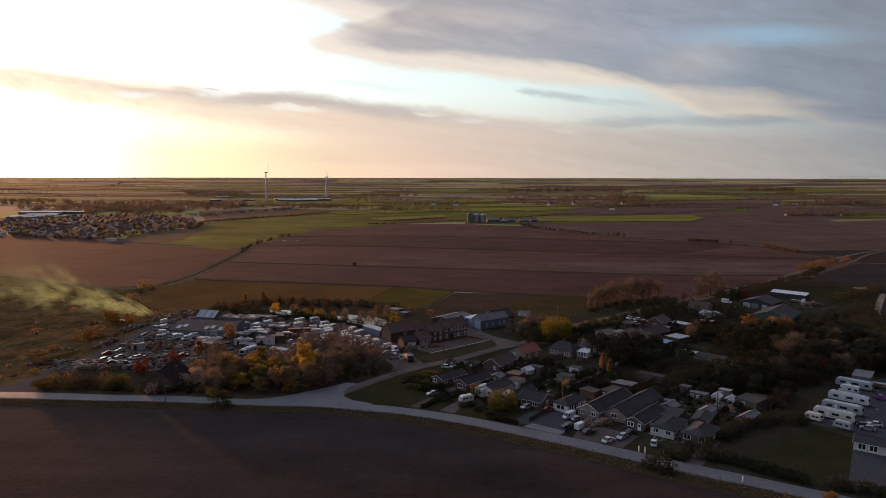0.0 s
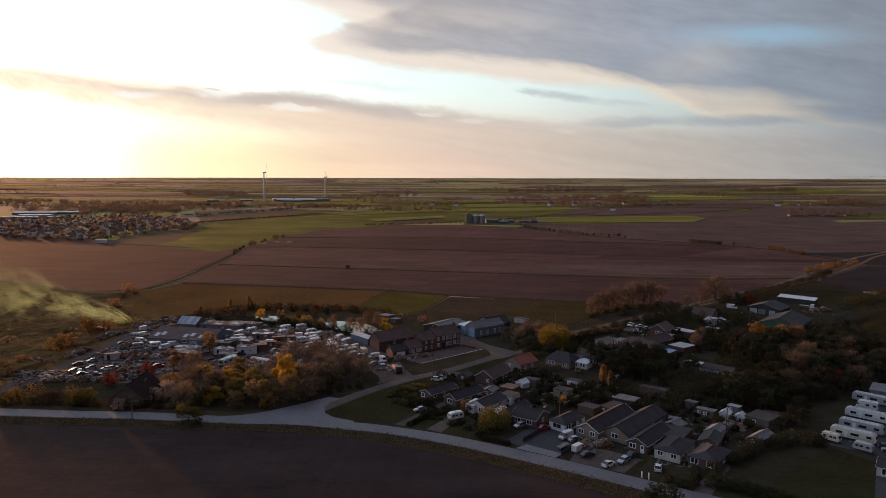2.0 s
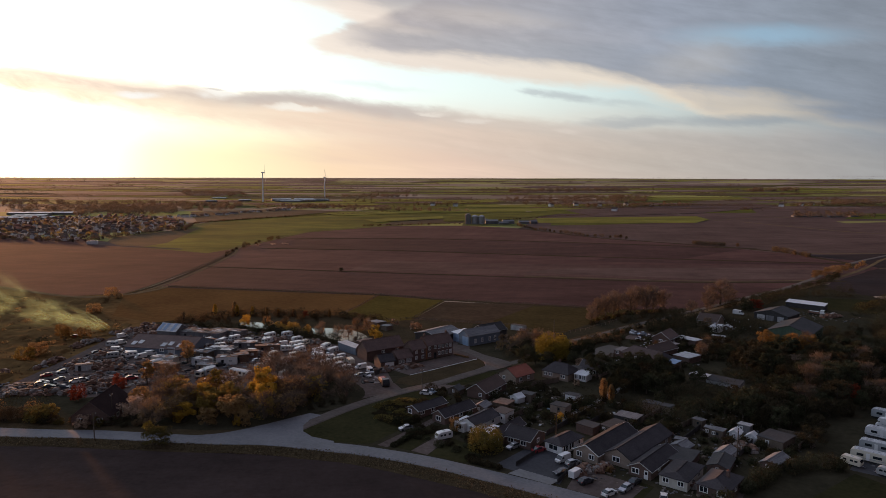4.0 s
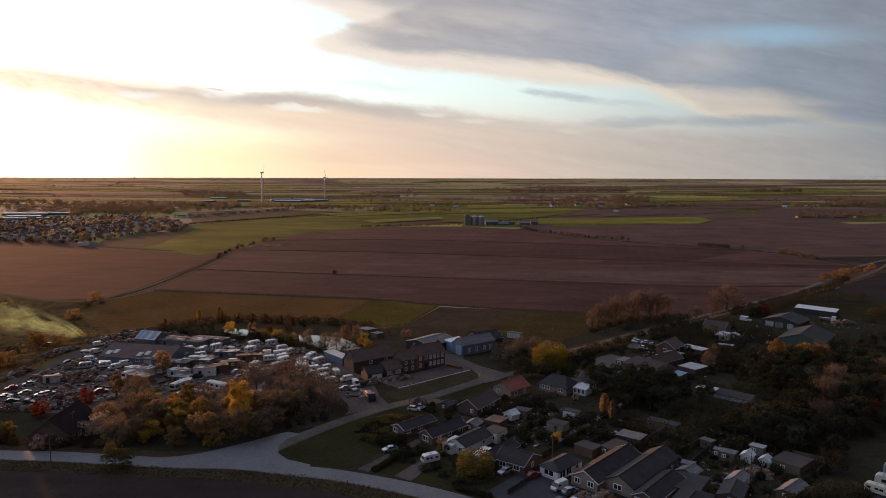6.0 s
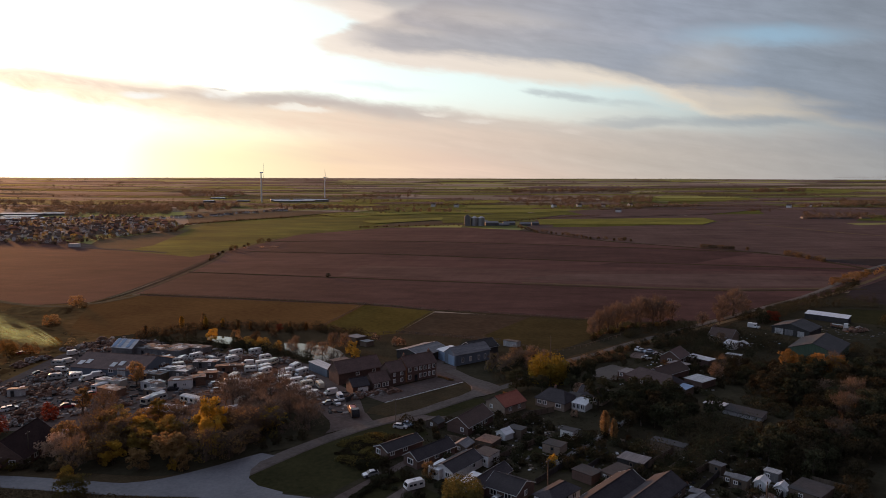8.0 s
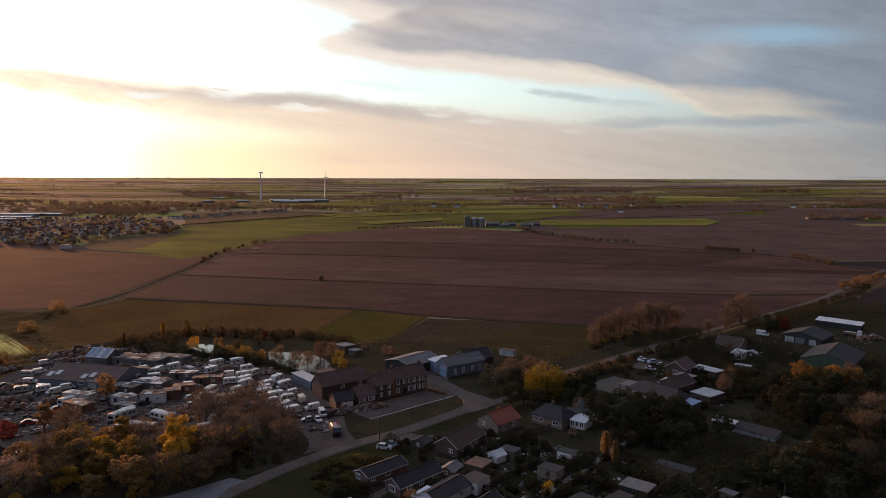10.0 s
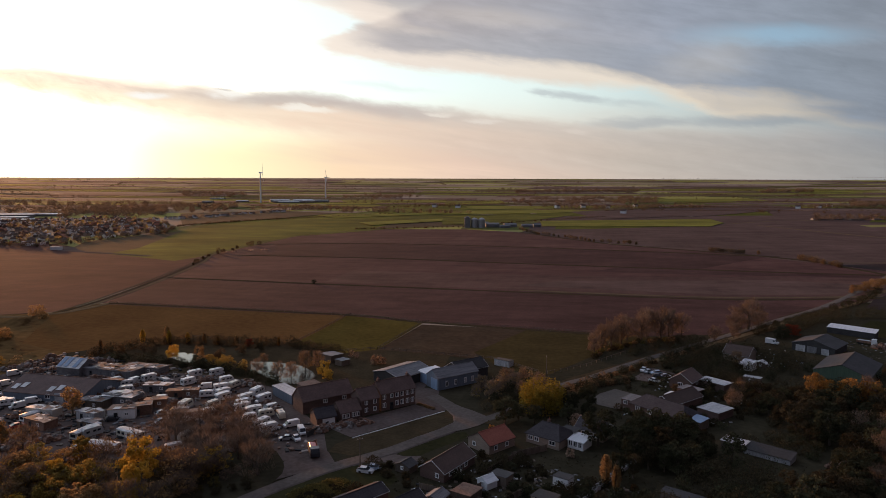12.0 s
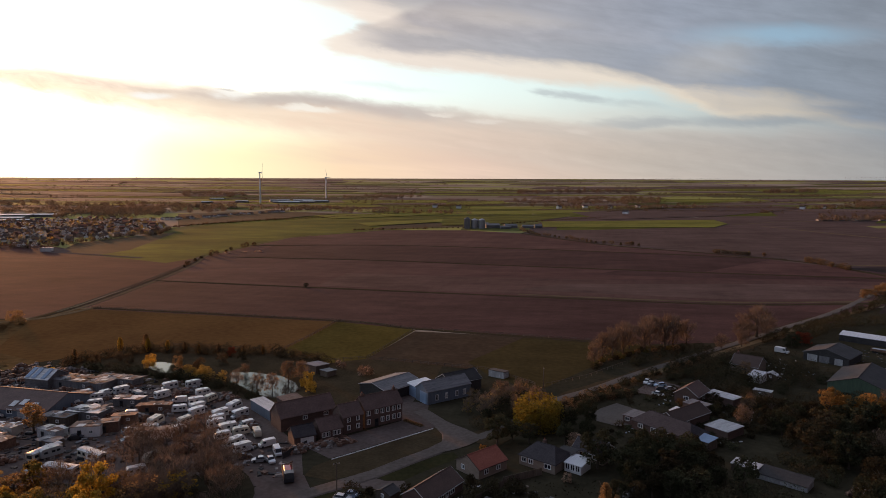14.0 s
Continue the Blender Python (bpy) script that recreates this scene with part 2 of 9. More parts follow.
sun = new("sun", bpy.data.lights.new("sun", "SUN"))
sun.data.energy, sun.data.angle, sun.data.color = 4.2, radians(3.0), (1.0, 0.42, 0.15)
sun.matrix_world = look(SUN_DIR * 100, (0, 0, 0))

# ---------- materials ----------


def surf(name, dark, light, size=1.0, rough=0.9, bump=0.0, metal=0.0, spread=0.0, spec=0.3, stretch=(1, 1, 1), big=0.0):
    """A worn surface: colour between dark and light by noise at two scales; spread varies each object; size in metres."""
    m = bpy.data.materials.new(name)
    m.use_nodes = True
    n, l = m.node_tree.nodes, m.node_tree.links
    b = n["Principled BSDF"]
    b.inputs["Roughness"].default_value, b.inputs["Metallic"].default_value = rough, metal
    b.inputs["Specular IOR Level"].default_value = spec
    co = n.new("ShaderNodeTexCoord")
    mp = n.new("ShaderNodeMapping")
    mp.inputs["Scale"].default_value = stretch
    l.new(co.outputs["Object"], mp.inputs[0])
    fine, coarse = n.new("ShaderNodeTexNoise"), n.new("ShaderNodeTexNoise")
    fine.inputs["Scale"].default_value, fine.inputs["Detail"].default_value = 1.0 / size, 5
    coarse.inputs["Scale"].default_value, coarse.inputs["Detail"].default_value = 1.0 / (big or size * 7), 3
    for t in (fine, coarse):
        l.new(mp.outputs[0], t.inputs["Vector"])
    add = n.new("ShaderNodeMath")
    add.operation = "ADD"
    l.new(fine.outputs["Fac"], add.inputs[0])
    l.new(coarse.outputs["Fac"], add.inputs[1])
    mr = n.new("ShaderNodeMapRange")
    mr.inputs[1].default_value, mr.inputs[2].default_value = 0.65, 1.35
    l.new(add.outputs[0], mr.inputs[0])
    mix = n.new("ShaderNodeMix")
    mix.data_type = "RGBA"
    mix.inputs[6].default_value, mix.inputs[7].default_value = (*dark, 1), (*light, 1)
    l.new(mr.outputs[0], mix.inputs[0])
    out = mix.outputs[2]
    if spread:
        oi, hs, vr = n.new("ShaderNodeObjectInfo"), n.new("ShaderNodeHueSaturation"), n.new("ShaderNodeMapRange")
        vr.inputs[3].default_value, vr.inputs[4].default_value = 1 - spread, 1 + spread
        l.new(oi.outputs["Random"], vr.inputs[0])
        l.new(vr.outputs[0], hs.inputs["Value"])
        l.new(out, hs.inputs["Color"])
        out = hs.outputs[0]
    l.new(out, b.inputs["Base Color"])
    if bump:
        bp = n.new("ShaderNodeBump")
        bp.inputs["Distance"].default_value, bp.inputs["Strength"].default_value = bump, 0.8
        l.new(fine.outputs["Fac"], bp.inputs["Height"])
        l.new(bp.outputs[0], b.inputs["Normal"])
    return m


def furrowed(name, dark, light, turn, pitch=6.0, depth=0.12, broad=0.12):
    """Worked soil or drilled crop, with faint tractor lines across the noise."""
    m = surf(name, dark, light, 1.2, 1.0, depth, 0, 0.05, 0.03, (1, 1, 1), 60)
    n, l = m.node_tree.nodes, m.node_tree.links
    b = n["Principled BSDF"]
    co, mp, wv = n.new("ShaderNodeTexCoord"), n.new("ShaderNodeMapping"), n.new("ShaderNodeTexWave")
    mp.inputs["Rotation"].default_value = (0, 0, radians(turn))
    wv.inputs["Scale"].default_value, wv.inputs["Distortion"].default_value = 0.314 / pitch, 4.0
    wv.inputs["Detail"].default_value, wv.inputs["Detail Scale"].default_value = 3, 0.4
    l.new(co.outputs["Object"], mp.inputs[0])
    l.new(mp.outputs[0], wv.inputs["Vector"])
    pw, mx = n.new("ShaderNodeMapRange"), n.new("ShaderNodeHueSaturation")
    pw.inputs[1].default_value, pw.inputs[2].default_value = 0.0, 1.0
    pw.inputs[3].default_value, pw.inputs[4].default_value = 0.975, 1.025
    l.new(wv.outputs["Fac"], pw.inputs[0])
    l.new(pw.outputs[0], mx.inputs["Value"])
    l.new(b.inputs["Base Color"].links[0].from_socket, mx.inputs["Color"])
    # clods, damp patches and weeds, longer along the work than across it
    pm, pn, pr, px = n.new("ShaderNodeMapping"), n.new("ShaderNodeTexNoise"), n.new("ShaderNodeMapRange"), n.new("ShaderNodeHueSaturation")
    pm.inputs["Rotation"].default_value, pm.inputs["Scale"].default_value = (0, 0, radians(turn)), (0.025, 0.06, 1)
    pn.inputs["Scale"].default_value, pn.inputs["Detail"].default_value, pn.inputs["Roughness"].default_value = 1.0, 8, 0.75
    pr.inputs[1].default_value, pr.inputs[2].default_value, pr.inputs[3].default_value, pr.inputs[4].default_value = 0.3, 0.7, 0.68, 1.34
    l.new(co.outputs["Object"], pm.inputs[0])
    l.new(pm.outputs[0], pn.inputs["Vector"])
    l.new(pn.outputs["Fac"], pr.inputs[0])
    l.new(pr.outputs[0], px.inputs["Value"])
    l.new(mx.outputs[0], px.inputs["Color"])
    # broad patches of growth and soil, many metres across
    bm_, bn, br, bx = n.new("ShaderNodeMapping"), n.new("ShaderNodeTexNoise"), n.new("ShaderNodeMapRange"), n.new("ShaderNodeHueSaturation")
    bm_.inputs["Rotation"].default_value, bm_.inputs["Scale"].default_value = (0, 0, radians(turn + 8)), (0.007, 0.016, 1)
    bn.inputs["Scale"].default_value, bn.inputs["Detail"].default_value, bn.inputs["Roughness"].default_value = 1.0, 6, 0.6
    br.inputs[1].default_value, br.inputs[2].default_value, br.inputs[3].default_value, br.inputs[4].default_value = 0.32, 0.68, 1 - broad, 1 + broad
    l.new(co.outputs["Object"], bm_.inputs[0])
    l.new(bm_.outputs[0], bn.inputs["Vector"])
    l.new(bn.outputs["Fac"], br.inputs[0])
    l.new(br.outputs[0], bx.inputs["Value"])
    l.new(px.outputs[0], bx.inputs["Color"])
    l.new(bx.outputs[0], b.inputs["Base Color"])
    return m


def leafy(name, dark, light, through_light=0.4):
    """Foliage: varied leaf by leaf, some of the light passing through."""
    m = bpy.data.materials.new(name)
    m.use_nodes = True
    n, l = m.node_tree.nodes, m.node_tree.links
    n.clear()
    geo, oi, mr = n.new("ShaderNodeNewGeometry"), n.new("ShaderNodeObjectInfo"), n.new("ShaderNodeMapRange")
    mix = n.new("ShaderNodeMix")
    mix.data_type = "RGBA"
    mix.inputs[6].default_value, mix.inputs[7].default_value = (*dark, 1), (*light, 1)
    l.new(geo.outputs["Random Per Island"], mix.inputs[0])
    hs = n.new("ShaderNodeHueSaturation")
    mr.inputs[3].default_value, mr.inputs[4].default_value = 0.72, 1.25
    l.new(oi.outputs["Random"], mr.inputs[0])
    l.new(mr.outputs[0], hs.inputs["Value"])
    l.new(mix.outputs[2], hs.inputs["Color"])
    d, t, s, o = n.new("ShaderNodeBsdfDiffuse"), n.new("ShaderNodeBsdfTranslucent"), n.new("ShaderNodeMixShader"), n.new("ShaderNodeOutputMaterial")
    s.inputs[0].default_value = through_light
    l.new(hs.outputs[0], d.inputs[0])
    l.new(hs.outputs[0], t.inputs[0])
    l.new(d.outputs[0], s.inputs[1])
    l.new(t.outputs[0], s.inputs[2])
    l.new(s.outputs[0], o.inputs[0])
    return m


MAT = {}
MAT["soil"] = furrowed("worked_soil", (0.068, 0.034, 0.029), (0.102, 0.053, 0.045), 12, 14)
# redder soil copy: the glare over the left field is put into its colour
MAT["soil_red"] = furrowed("reddened_soil", (0.062, 0.0285, 0.025), (0.094, 0.045, 0.038), 30, 12)
MAT["soil_dull"] = furrowed("weedy_worked_soil", (0.052, 0.038, 0.024), (0.085, 0.062, 0.036), 20, 10)
MAT["soil_dry"] = furrowed("dry_crusted_soil", (0.115, 0.074, 0.060), (0.17, 0.112, 0.09), 12, 10)
MAT["soil_pale"] = furrowed("dry_worked_soil", (0.080, 0.049, 0.041), (0.120, 0.077, 0.064), 12, 10)
# darker soil copy: the front field's weak direct sun is put into its colour
MAT["soil_near"] = furrowed("darkened_worked_soil", (0.032, 0.022, 0.020), (0.046, 0.033, 0.030), 4, 5)
MAT["soil_dark"] = furrowed("dark_damp_soil", (0.053, 0.0275, 0.024), (0.080, 0.042, 0.036), 14, 9)
MAT["soil_grey"] = furrowed("dry_grey_soil", (0.074, 0.041, 0.034), (0.112, 0.064, 0.053), 14, 7)
MAT["crop"] = furrowed("winter_crop", (0.050, 0.058, 0.010), (0.130, 0.122, 0.018), 75, 20, 0.1, 0.45)
MAT["crop_bright"] = furrowed("lush_winter_crop", (0.115, 0.118, 0.020), (0.215, 0.192, 0.034), 75, 20, 0.1, 0.25)
MAT["crop_dull"] = furrowed("thin_winter_crop", (0.075, 0.085, 0.026), (0.13, 0.115, 0.035), 20, 16, 0.1, 0.35)
MAT["pasture"] = surf("grazed_grass", (0.098, 0.053, 0.022), (0.160, 0.089, 0.034), 2.5, 0.95, 0.15, 0, 0, 0.0, (1, 1, 1), 30)
MAT["meadow_dark"] = surf("dark_paddock_grass", (0.042, 0.032, 0.014), (0.080, 0.058, 0.024), 2.0, 0.95, 0.15, 0, 0, 0.0, (1, 1, 1), 18)
MAT["meadow"] = surf("green_grass", (0.066, 0.050, 0.015), (0.128, 0.094, 0.026), 2.0, 0.95, 0.15, 0, 0, 0.0, (1, 1, 1), 25)
MAT["lawn"] = surf("mown_lawn", (0.024, 0.023, 0.011), (0.046, 0.042, 0.019), 1.2, 0.95, 0.05, 0, 0.1, 0.0, (1, 1, 1), 12)
MAT["verge"] = surf("rough_verge_grass", (0.042, 0.032, 0.019), (0.082, 0.060, 0.034), 0.8, 0.95, 0.2, 0, 0, 0.0, (1, 1, 1), 6)
MAT["garden"] = surf("garden_earth_and_grass", (0.030, 0.027, 0.017), (0.056, 0.048, 0.030), 1.5, 0.95, 0.15, 0, 0, 0.0, (1, 1, 1), 9)
MAT["heath_dull"] = surf("trodden_paddock_grass", (0.050, 0.034, 0.022), (0.092, 0.062, 0.038), 2.5, 0.95, 0.15, 0, 0, 0.0, (1, 1, 1), 16)
MAT["heath"] = surf("rough_tussock_grass", (0.085, 0.050, 0.022), (0.19, 0.118, 0.048), 3.0, 0.95, 0.5, 0, 0, 0.0, (1, 1, 1), 22)
MAT["tarmac"] = surf("worn_tarmac", (0.095, 0.094, 0.100), (0.160, 0.156, 0.162), 0.7, 0.75, 0.01, 0, 0, 0.4, (1, 1, 1), 8)
MAT["farm_lane"] = surf("worn_gravelly_lane", (0.074, 0.059, 0.050), (0.140, 0.114, 0.098), 0.9, 0.9, 0.02, 0, 0, 0.1, (1, 1, 1), 7)
MAT["asphalt"] = surf("dark_asphalt", (0.030, 0.030, 0.034), (0.056, 0.055, 0.060), 0.8, 0.85, 0.01, 0, 0, 0.3, (1, 1, 1), 9)
MAT["lane"] = surf("muddy_lane_surface", (0.068, 0.057, 0.047), (0.112, 0.094, 0.078), 0.8, 0.9, 0.01, 0, 0, 0.3, (1, 1, 1), 9)
MAT["gravel"] = surf("yard_gravel", (0.082, 0.062, 0.054), (0.148, 0.117, 0.102), 1.1, 0.9, 0.03, 0, 0, 0.0, (1, 1, 1), 11)
MAT["paving"] = surf("pale_concrete_paving", (0.13, 0.127, 0.124), (0.21, 0.205, 0.2), 0.8, 0.85, 0.01, 0, 0.1, 0.3, (1, 1, 1), 5)
MAT["brick"] = surf("red_brick_wall", (0.092, 0.060, 0.050), (0.155, 0.101, 0.082), 0.35, 0.9, 0.01, 0, 0.1, 0.25, (1, 1, 3), 3)
MAT["brick_pale"] = surf("buff_brick_wall", (0.21, 0.16, 0.125), (0.31, 0.245, 0.195), 0.35, 0.9, 0.01, 0, 0.08, 0.25, (1, 1, 3), 3)
MAT["render"] = surf("white_rendered_wall", (0.55, 0.55, 0.54), (0.74, 0.73, 0.71), 0.6, 0.85, 0.005, 0, 0.06, 0.3, (1, 1, 0.5), 3)
MAT["cream"] = surf("cream_clad_wall", (0.46, 0.43, 0.37), (0.60, 0.57, 0.50), 0.5, 0.7, 0.004, 0, 0.06, 0.35, (1, 1, 0.4), 3)
MAT["slate"] = surf("dark_grey_roof_tile", (0.030, 0.027, 0.029), (0.064, 0.056, 0.058), 0.4, 0.85, 0.02, 0, 0.22, 0.15, (1, 1, 2), 3)
MAT["brown_tile"] = surf("brown_roof_tile", (0.060, 0.040, 0.033), (0.105, 0.070, 0.056), 0.4, 0.85, 0.02, 0, 0.12, 0.3, (1, 1, 2), 3)
MAT["red_tile"] = surf("red_pantile_roof", (0.19, 0.055, 0.036), (0.29, 0.10, 0.065), 0.4, 0.85, 0.02, 0, 0.06, 0.3, (1, 1, 2), 3)
MAT["town_tile"] = surf("orange_red_roof_tile", (0.20, 0.085, 0.055), (0.30, 0.14, 0.09), 0.8, 0.85, 0.02, 0, 0.2, 0.3, (1, 1, 2), 5)
MAT["old_tile"] = surf("weathered_dark_pantile", (0.085, 0.055, 0.048), (0.15, 0.098, 0.082), 0.5, 0.85, 0.02, 0, 0.06, 0.3, (1, 1, 2), 3)
MAT["tin"] = surf("grey_corrugated_sheet", (0.09, 0.09, 0.095), (0.22, 0.215, 0.215), 0.5, 0.7, 0.02, 0.0, 0.2, 0.15, (6, 0.4, 1), 3)
# near-black maroon: the shade of the trees is put into this roof colour
MAT["maroon"] = surf("shaded_maroon_roof", (0.020, 0.012, 0.012), (0.038, 0.023, 0.021), 0.5, 0.9, 0.02, 0, 0.05, 0.05, (1, 1, 2), 3)
MAT["tin_pale"] = surf("pale_roof_sheet", (0.24, 0.235, 0.235), (0.58, 0.58, 0.58), 0.5, 0.5, 0.01, 0.1, 0.12, 0.4, (4, 0.4, 1), 3)
MAT["poly"] = surf("white_ribbed_sheet", (0.50, 0.52, 0.53), (0.72, 0.73, 0.73), 0.5, 0.5, 0.01, 0, 0.06, 0.4, (5, 0.3, 1), 3)
MAT["rust"] = surf("rusty_sheet_metal", (0.10, 0.055, 0.038), (0.22, 0.13, 0.09), 0.5, 0.8, 0.02, 0.1, 0.3, 0.3, (1, 1, 1), 2)
MAT["felt"] = surf("dark_roof_felt", (0.034, 0.032, 0.032), (0.066, 0.062, 0.060), 0.6, 0.85, 0.01, 0, 0.25, 0.3, (1, 1, 1), 3)
MAT["blue"] = surf("faded_blue_cladding", (0.16, 0.23, 0.33), (0.24, 0.33, 0.45), 0.5, 0.6, 0.01, 0, 0.05, 0.4, (5, 5, 0.4), 3)
MAT["bluegrey"] = surf("blue_grey_cladding", (0.10, 0.125, 0.16), (0.16, 0.19, 0.23), 0.5, 0.65, 0.01, 0, 0.05, 0.4, (5, 5, 0.4), 3)
MAT["green_sheet"] = surf("dark_green_cladding", (0.04, 0.07, 0.045), (0.075, 0.115, 0.075), 0.6, 0.6, 0.01, 0, 0.05, 0.4, (5, 5, 0.4), 3)
MAT["timber"] = surf("weathered_timber", (0.09, 0.068, 0.05), (0.17, 0.135, 0.105), 0.3, 0.9, 0.01, 0, 0.25, 0.25, (6, 6, 0.6), 2)
MAT["trim"] = surf("white_painted_trim", (0.66, 0.66, 0.65), (0.80, 0.80, 0.78), 0.4, 0.6, 0, 0, 0.04)
MAT["barge"] = surf("weathered_white_board", (0.40, 0.40, 0.40), (0.56, 0.56, 0.55), 0.4, 0.7, 0, 0, 0.1)
MAT["bark"] = surf("bark", (0.055, 0.042, 0.032), (0.12, 0.092, 0.07), 0.2, 0.95, 0.02, 0, 0.15)
MAT["black"] = surf("black_rubber", (0.018, 0.018, 0.019), (0.035, 0.035, 0.036), 0.2, 0.8)
MAT["steel"] = surf("pale_galvanised_steel", (0.22, 0.225, 0.23), (0.34, 0.34, 0.345), 0.8, 0.45, 0, 0.4, 0.05, 0.5, (1, 1, 0.3), 6)
MAT["turbine"] = surf("white_turbine_paint", (0.78, 0.78, 0.77), (0.86, 0.85, 0.84), 4, 0.5)
MAT["bank"] = surf("rough_field_bank", (0.085, 0.062, 0.038), (0.16, 0.12, 0.07), 1.0, 0.95, 0.1, 0, 0, 0.0, (1, 1, 1), 12)
MAT["straw"] = surf("dry_reed_and_straw", (0.11, 0.080, 0.044), (0.19, 0.14, 0.08), 0.6, 0.95, 0.05, 0, 0, 0.0)
MAT["rubble"] = surf("rubble_and_scrap", (0.10, 0.085, 0.075), (0.34, 0.30, 0.27), 0.7, 0.85, 0.05, 0, 0.3, 0.35, (1, 1, 1), 2)


def paint(name, col, rough=0.3, metal=0.0):
    return surf(name, tuple(v * 0.86 for v in col), col, 0.8, rough, 0, metal, 0.06, 0.5, (1, 1, 1), 4)


PAINT = {"white": paint("white_paint", (0.66, 0.66, 0.65)), "silver": paint("silver_paint", (0.42, 0.43, 0.45), 0.3, 0.5), "red": paint("dark_red_paint", (0.30, 0.03, 0.035)), "dark": paint("dark_grey_paint", (0.035, 0.037, 0.045)), "paleblue": paint("pale_blue_paint", (0.40, 0.50, 0.62)), "purple": paint("purple_paint", (0.25, 0.05, 0.28)), "cream": paint("cream_paint", (0.60, 0.56, 0.46), 0.4), "grey": paint("grey_paint", (0.36, 0.38, 0.38), 0.45), "orange": paint("orange_paint", (0.55, 0.20, 0.05)), "yellow": paint("yellow_paint", (0.6, 0.5, 0.1))}
GLASS = bpy.data.materials.new("dark_window_glass")
GLASS.use_nodes = True
gb = GLASS.node_tree.nodes["Principled BSDF"]
gb.inputs["Base Color"].default_value, gb.inputs["Roughness"].default_value = (0.02, 0.024, 0.028, 1), 0.06
WATER = bpy.data.materials.new("still_pond_water")
WATER.use_nodes = True
wb = WATER.node_tree.nodes["Principled BSDF"]
wb.inputs["Base Color"].default_value, wb.inputs["Roughness"].default_value, wb.inputs["IOR"].default_value = (0.03, 0.032, 0.028, 1), 0.04, 1.33
rip, rb = WATER.node_tree.nodes.new("ShaderNodeTexNoise"), WATER.node_tree.nodes.new("ShaderNodeBump")
rip.inputs["Scale"].default_value, rb.inputs["Distance"].default_value, rb.inputs["Strength"].default_value = 2.0, 0.004, 0.3
WATER.node_tree.links.new(rip.outputs["Fac"], rb.inputs["Height"])
WATER.node_tree.links.new(rb.outputs[0], wb.inputs["Normal"])

LEAF = {
    "dark": leafy("dark_evergreen_leaves", (0.036, 0.037, 0.021), (0.074, 0.072, 0.040), 0.15),
    "olive": leafy("olive_leaves", (0.20, 0.14, 0.04), (0.36, 0.25, 0.07), 0.6),
    "brown": leafy("brown_autumn_leaves", (0.20, 0.125, 0.058), (0.38, 0.245, 0.11), 0.55),
    "gold": leafy("golden_leaves", (0.31, 0.19, 0.032), (0.55, 0.355, 0.066), 0.6),
    "orange": leafy("orange_leaves", (0.19, 0.112, 0.04), (0.34, 0.20, 0.066), 0.55),
    "red": leafy("red_leaves", (0.15, 0.030, 0.018), (0.26, 0.064, 0.032), 0.4),
    "willow": leafy("yellow_green_leaves", (0.17, 0.125, 0.024), (0.34, 0.25, 0.046), 0.5),
    "sallow": leafy("olive_yellow_shoots", (0.105, 0.088, 0.026), (0.21, 0.17, 0.052), 0.4),
    "blossom": leafy("pale_seed_heads", (0.28, 0.19, 0.135), (0.55, 0.40, 0.30), 0.55),
    "twig": leafy("bare_twigs", (0.12, 0.088, 0.066), (0.24, 0.175, 0.13), 0.35),
    "moss": leafy("dark_olive_shoots", (0.085, 0.070, 0.024), (0.165, 0.132, 0.045), 0.45),
    # far twigs lightened: haze over the plain is put into their colour
    "winter": leafy("hazed_winter_twigs", (0.13, 0.092, 0.062), (0.25, 0.185, 0.125), 0.4),
    "scrub": leafy("mixed_scrub_leaves", (0.034, 0.030, 0.018), (0.076, 0.060, 0.034), 0.2),
    "hedge": leafy("brown_hedge_twigs", (0.10, 0.068, 0.038), (0.20, 0.14, 0.08), 0.4),
    "grass": leafy("dry_grass_blades", (0.050, 0.038, 0.022), (0.16, 0.12, 0.07), 0.35),
}

# ---------- mesh building ----------


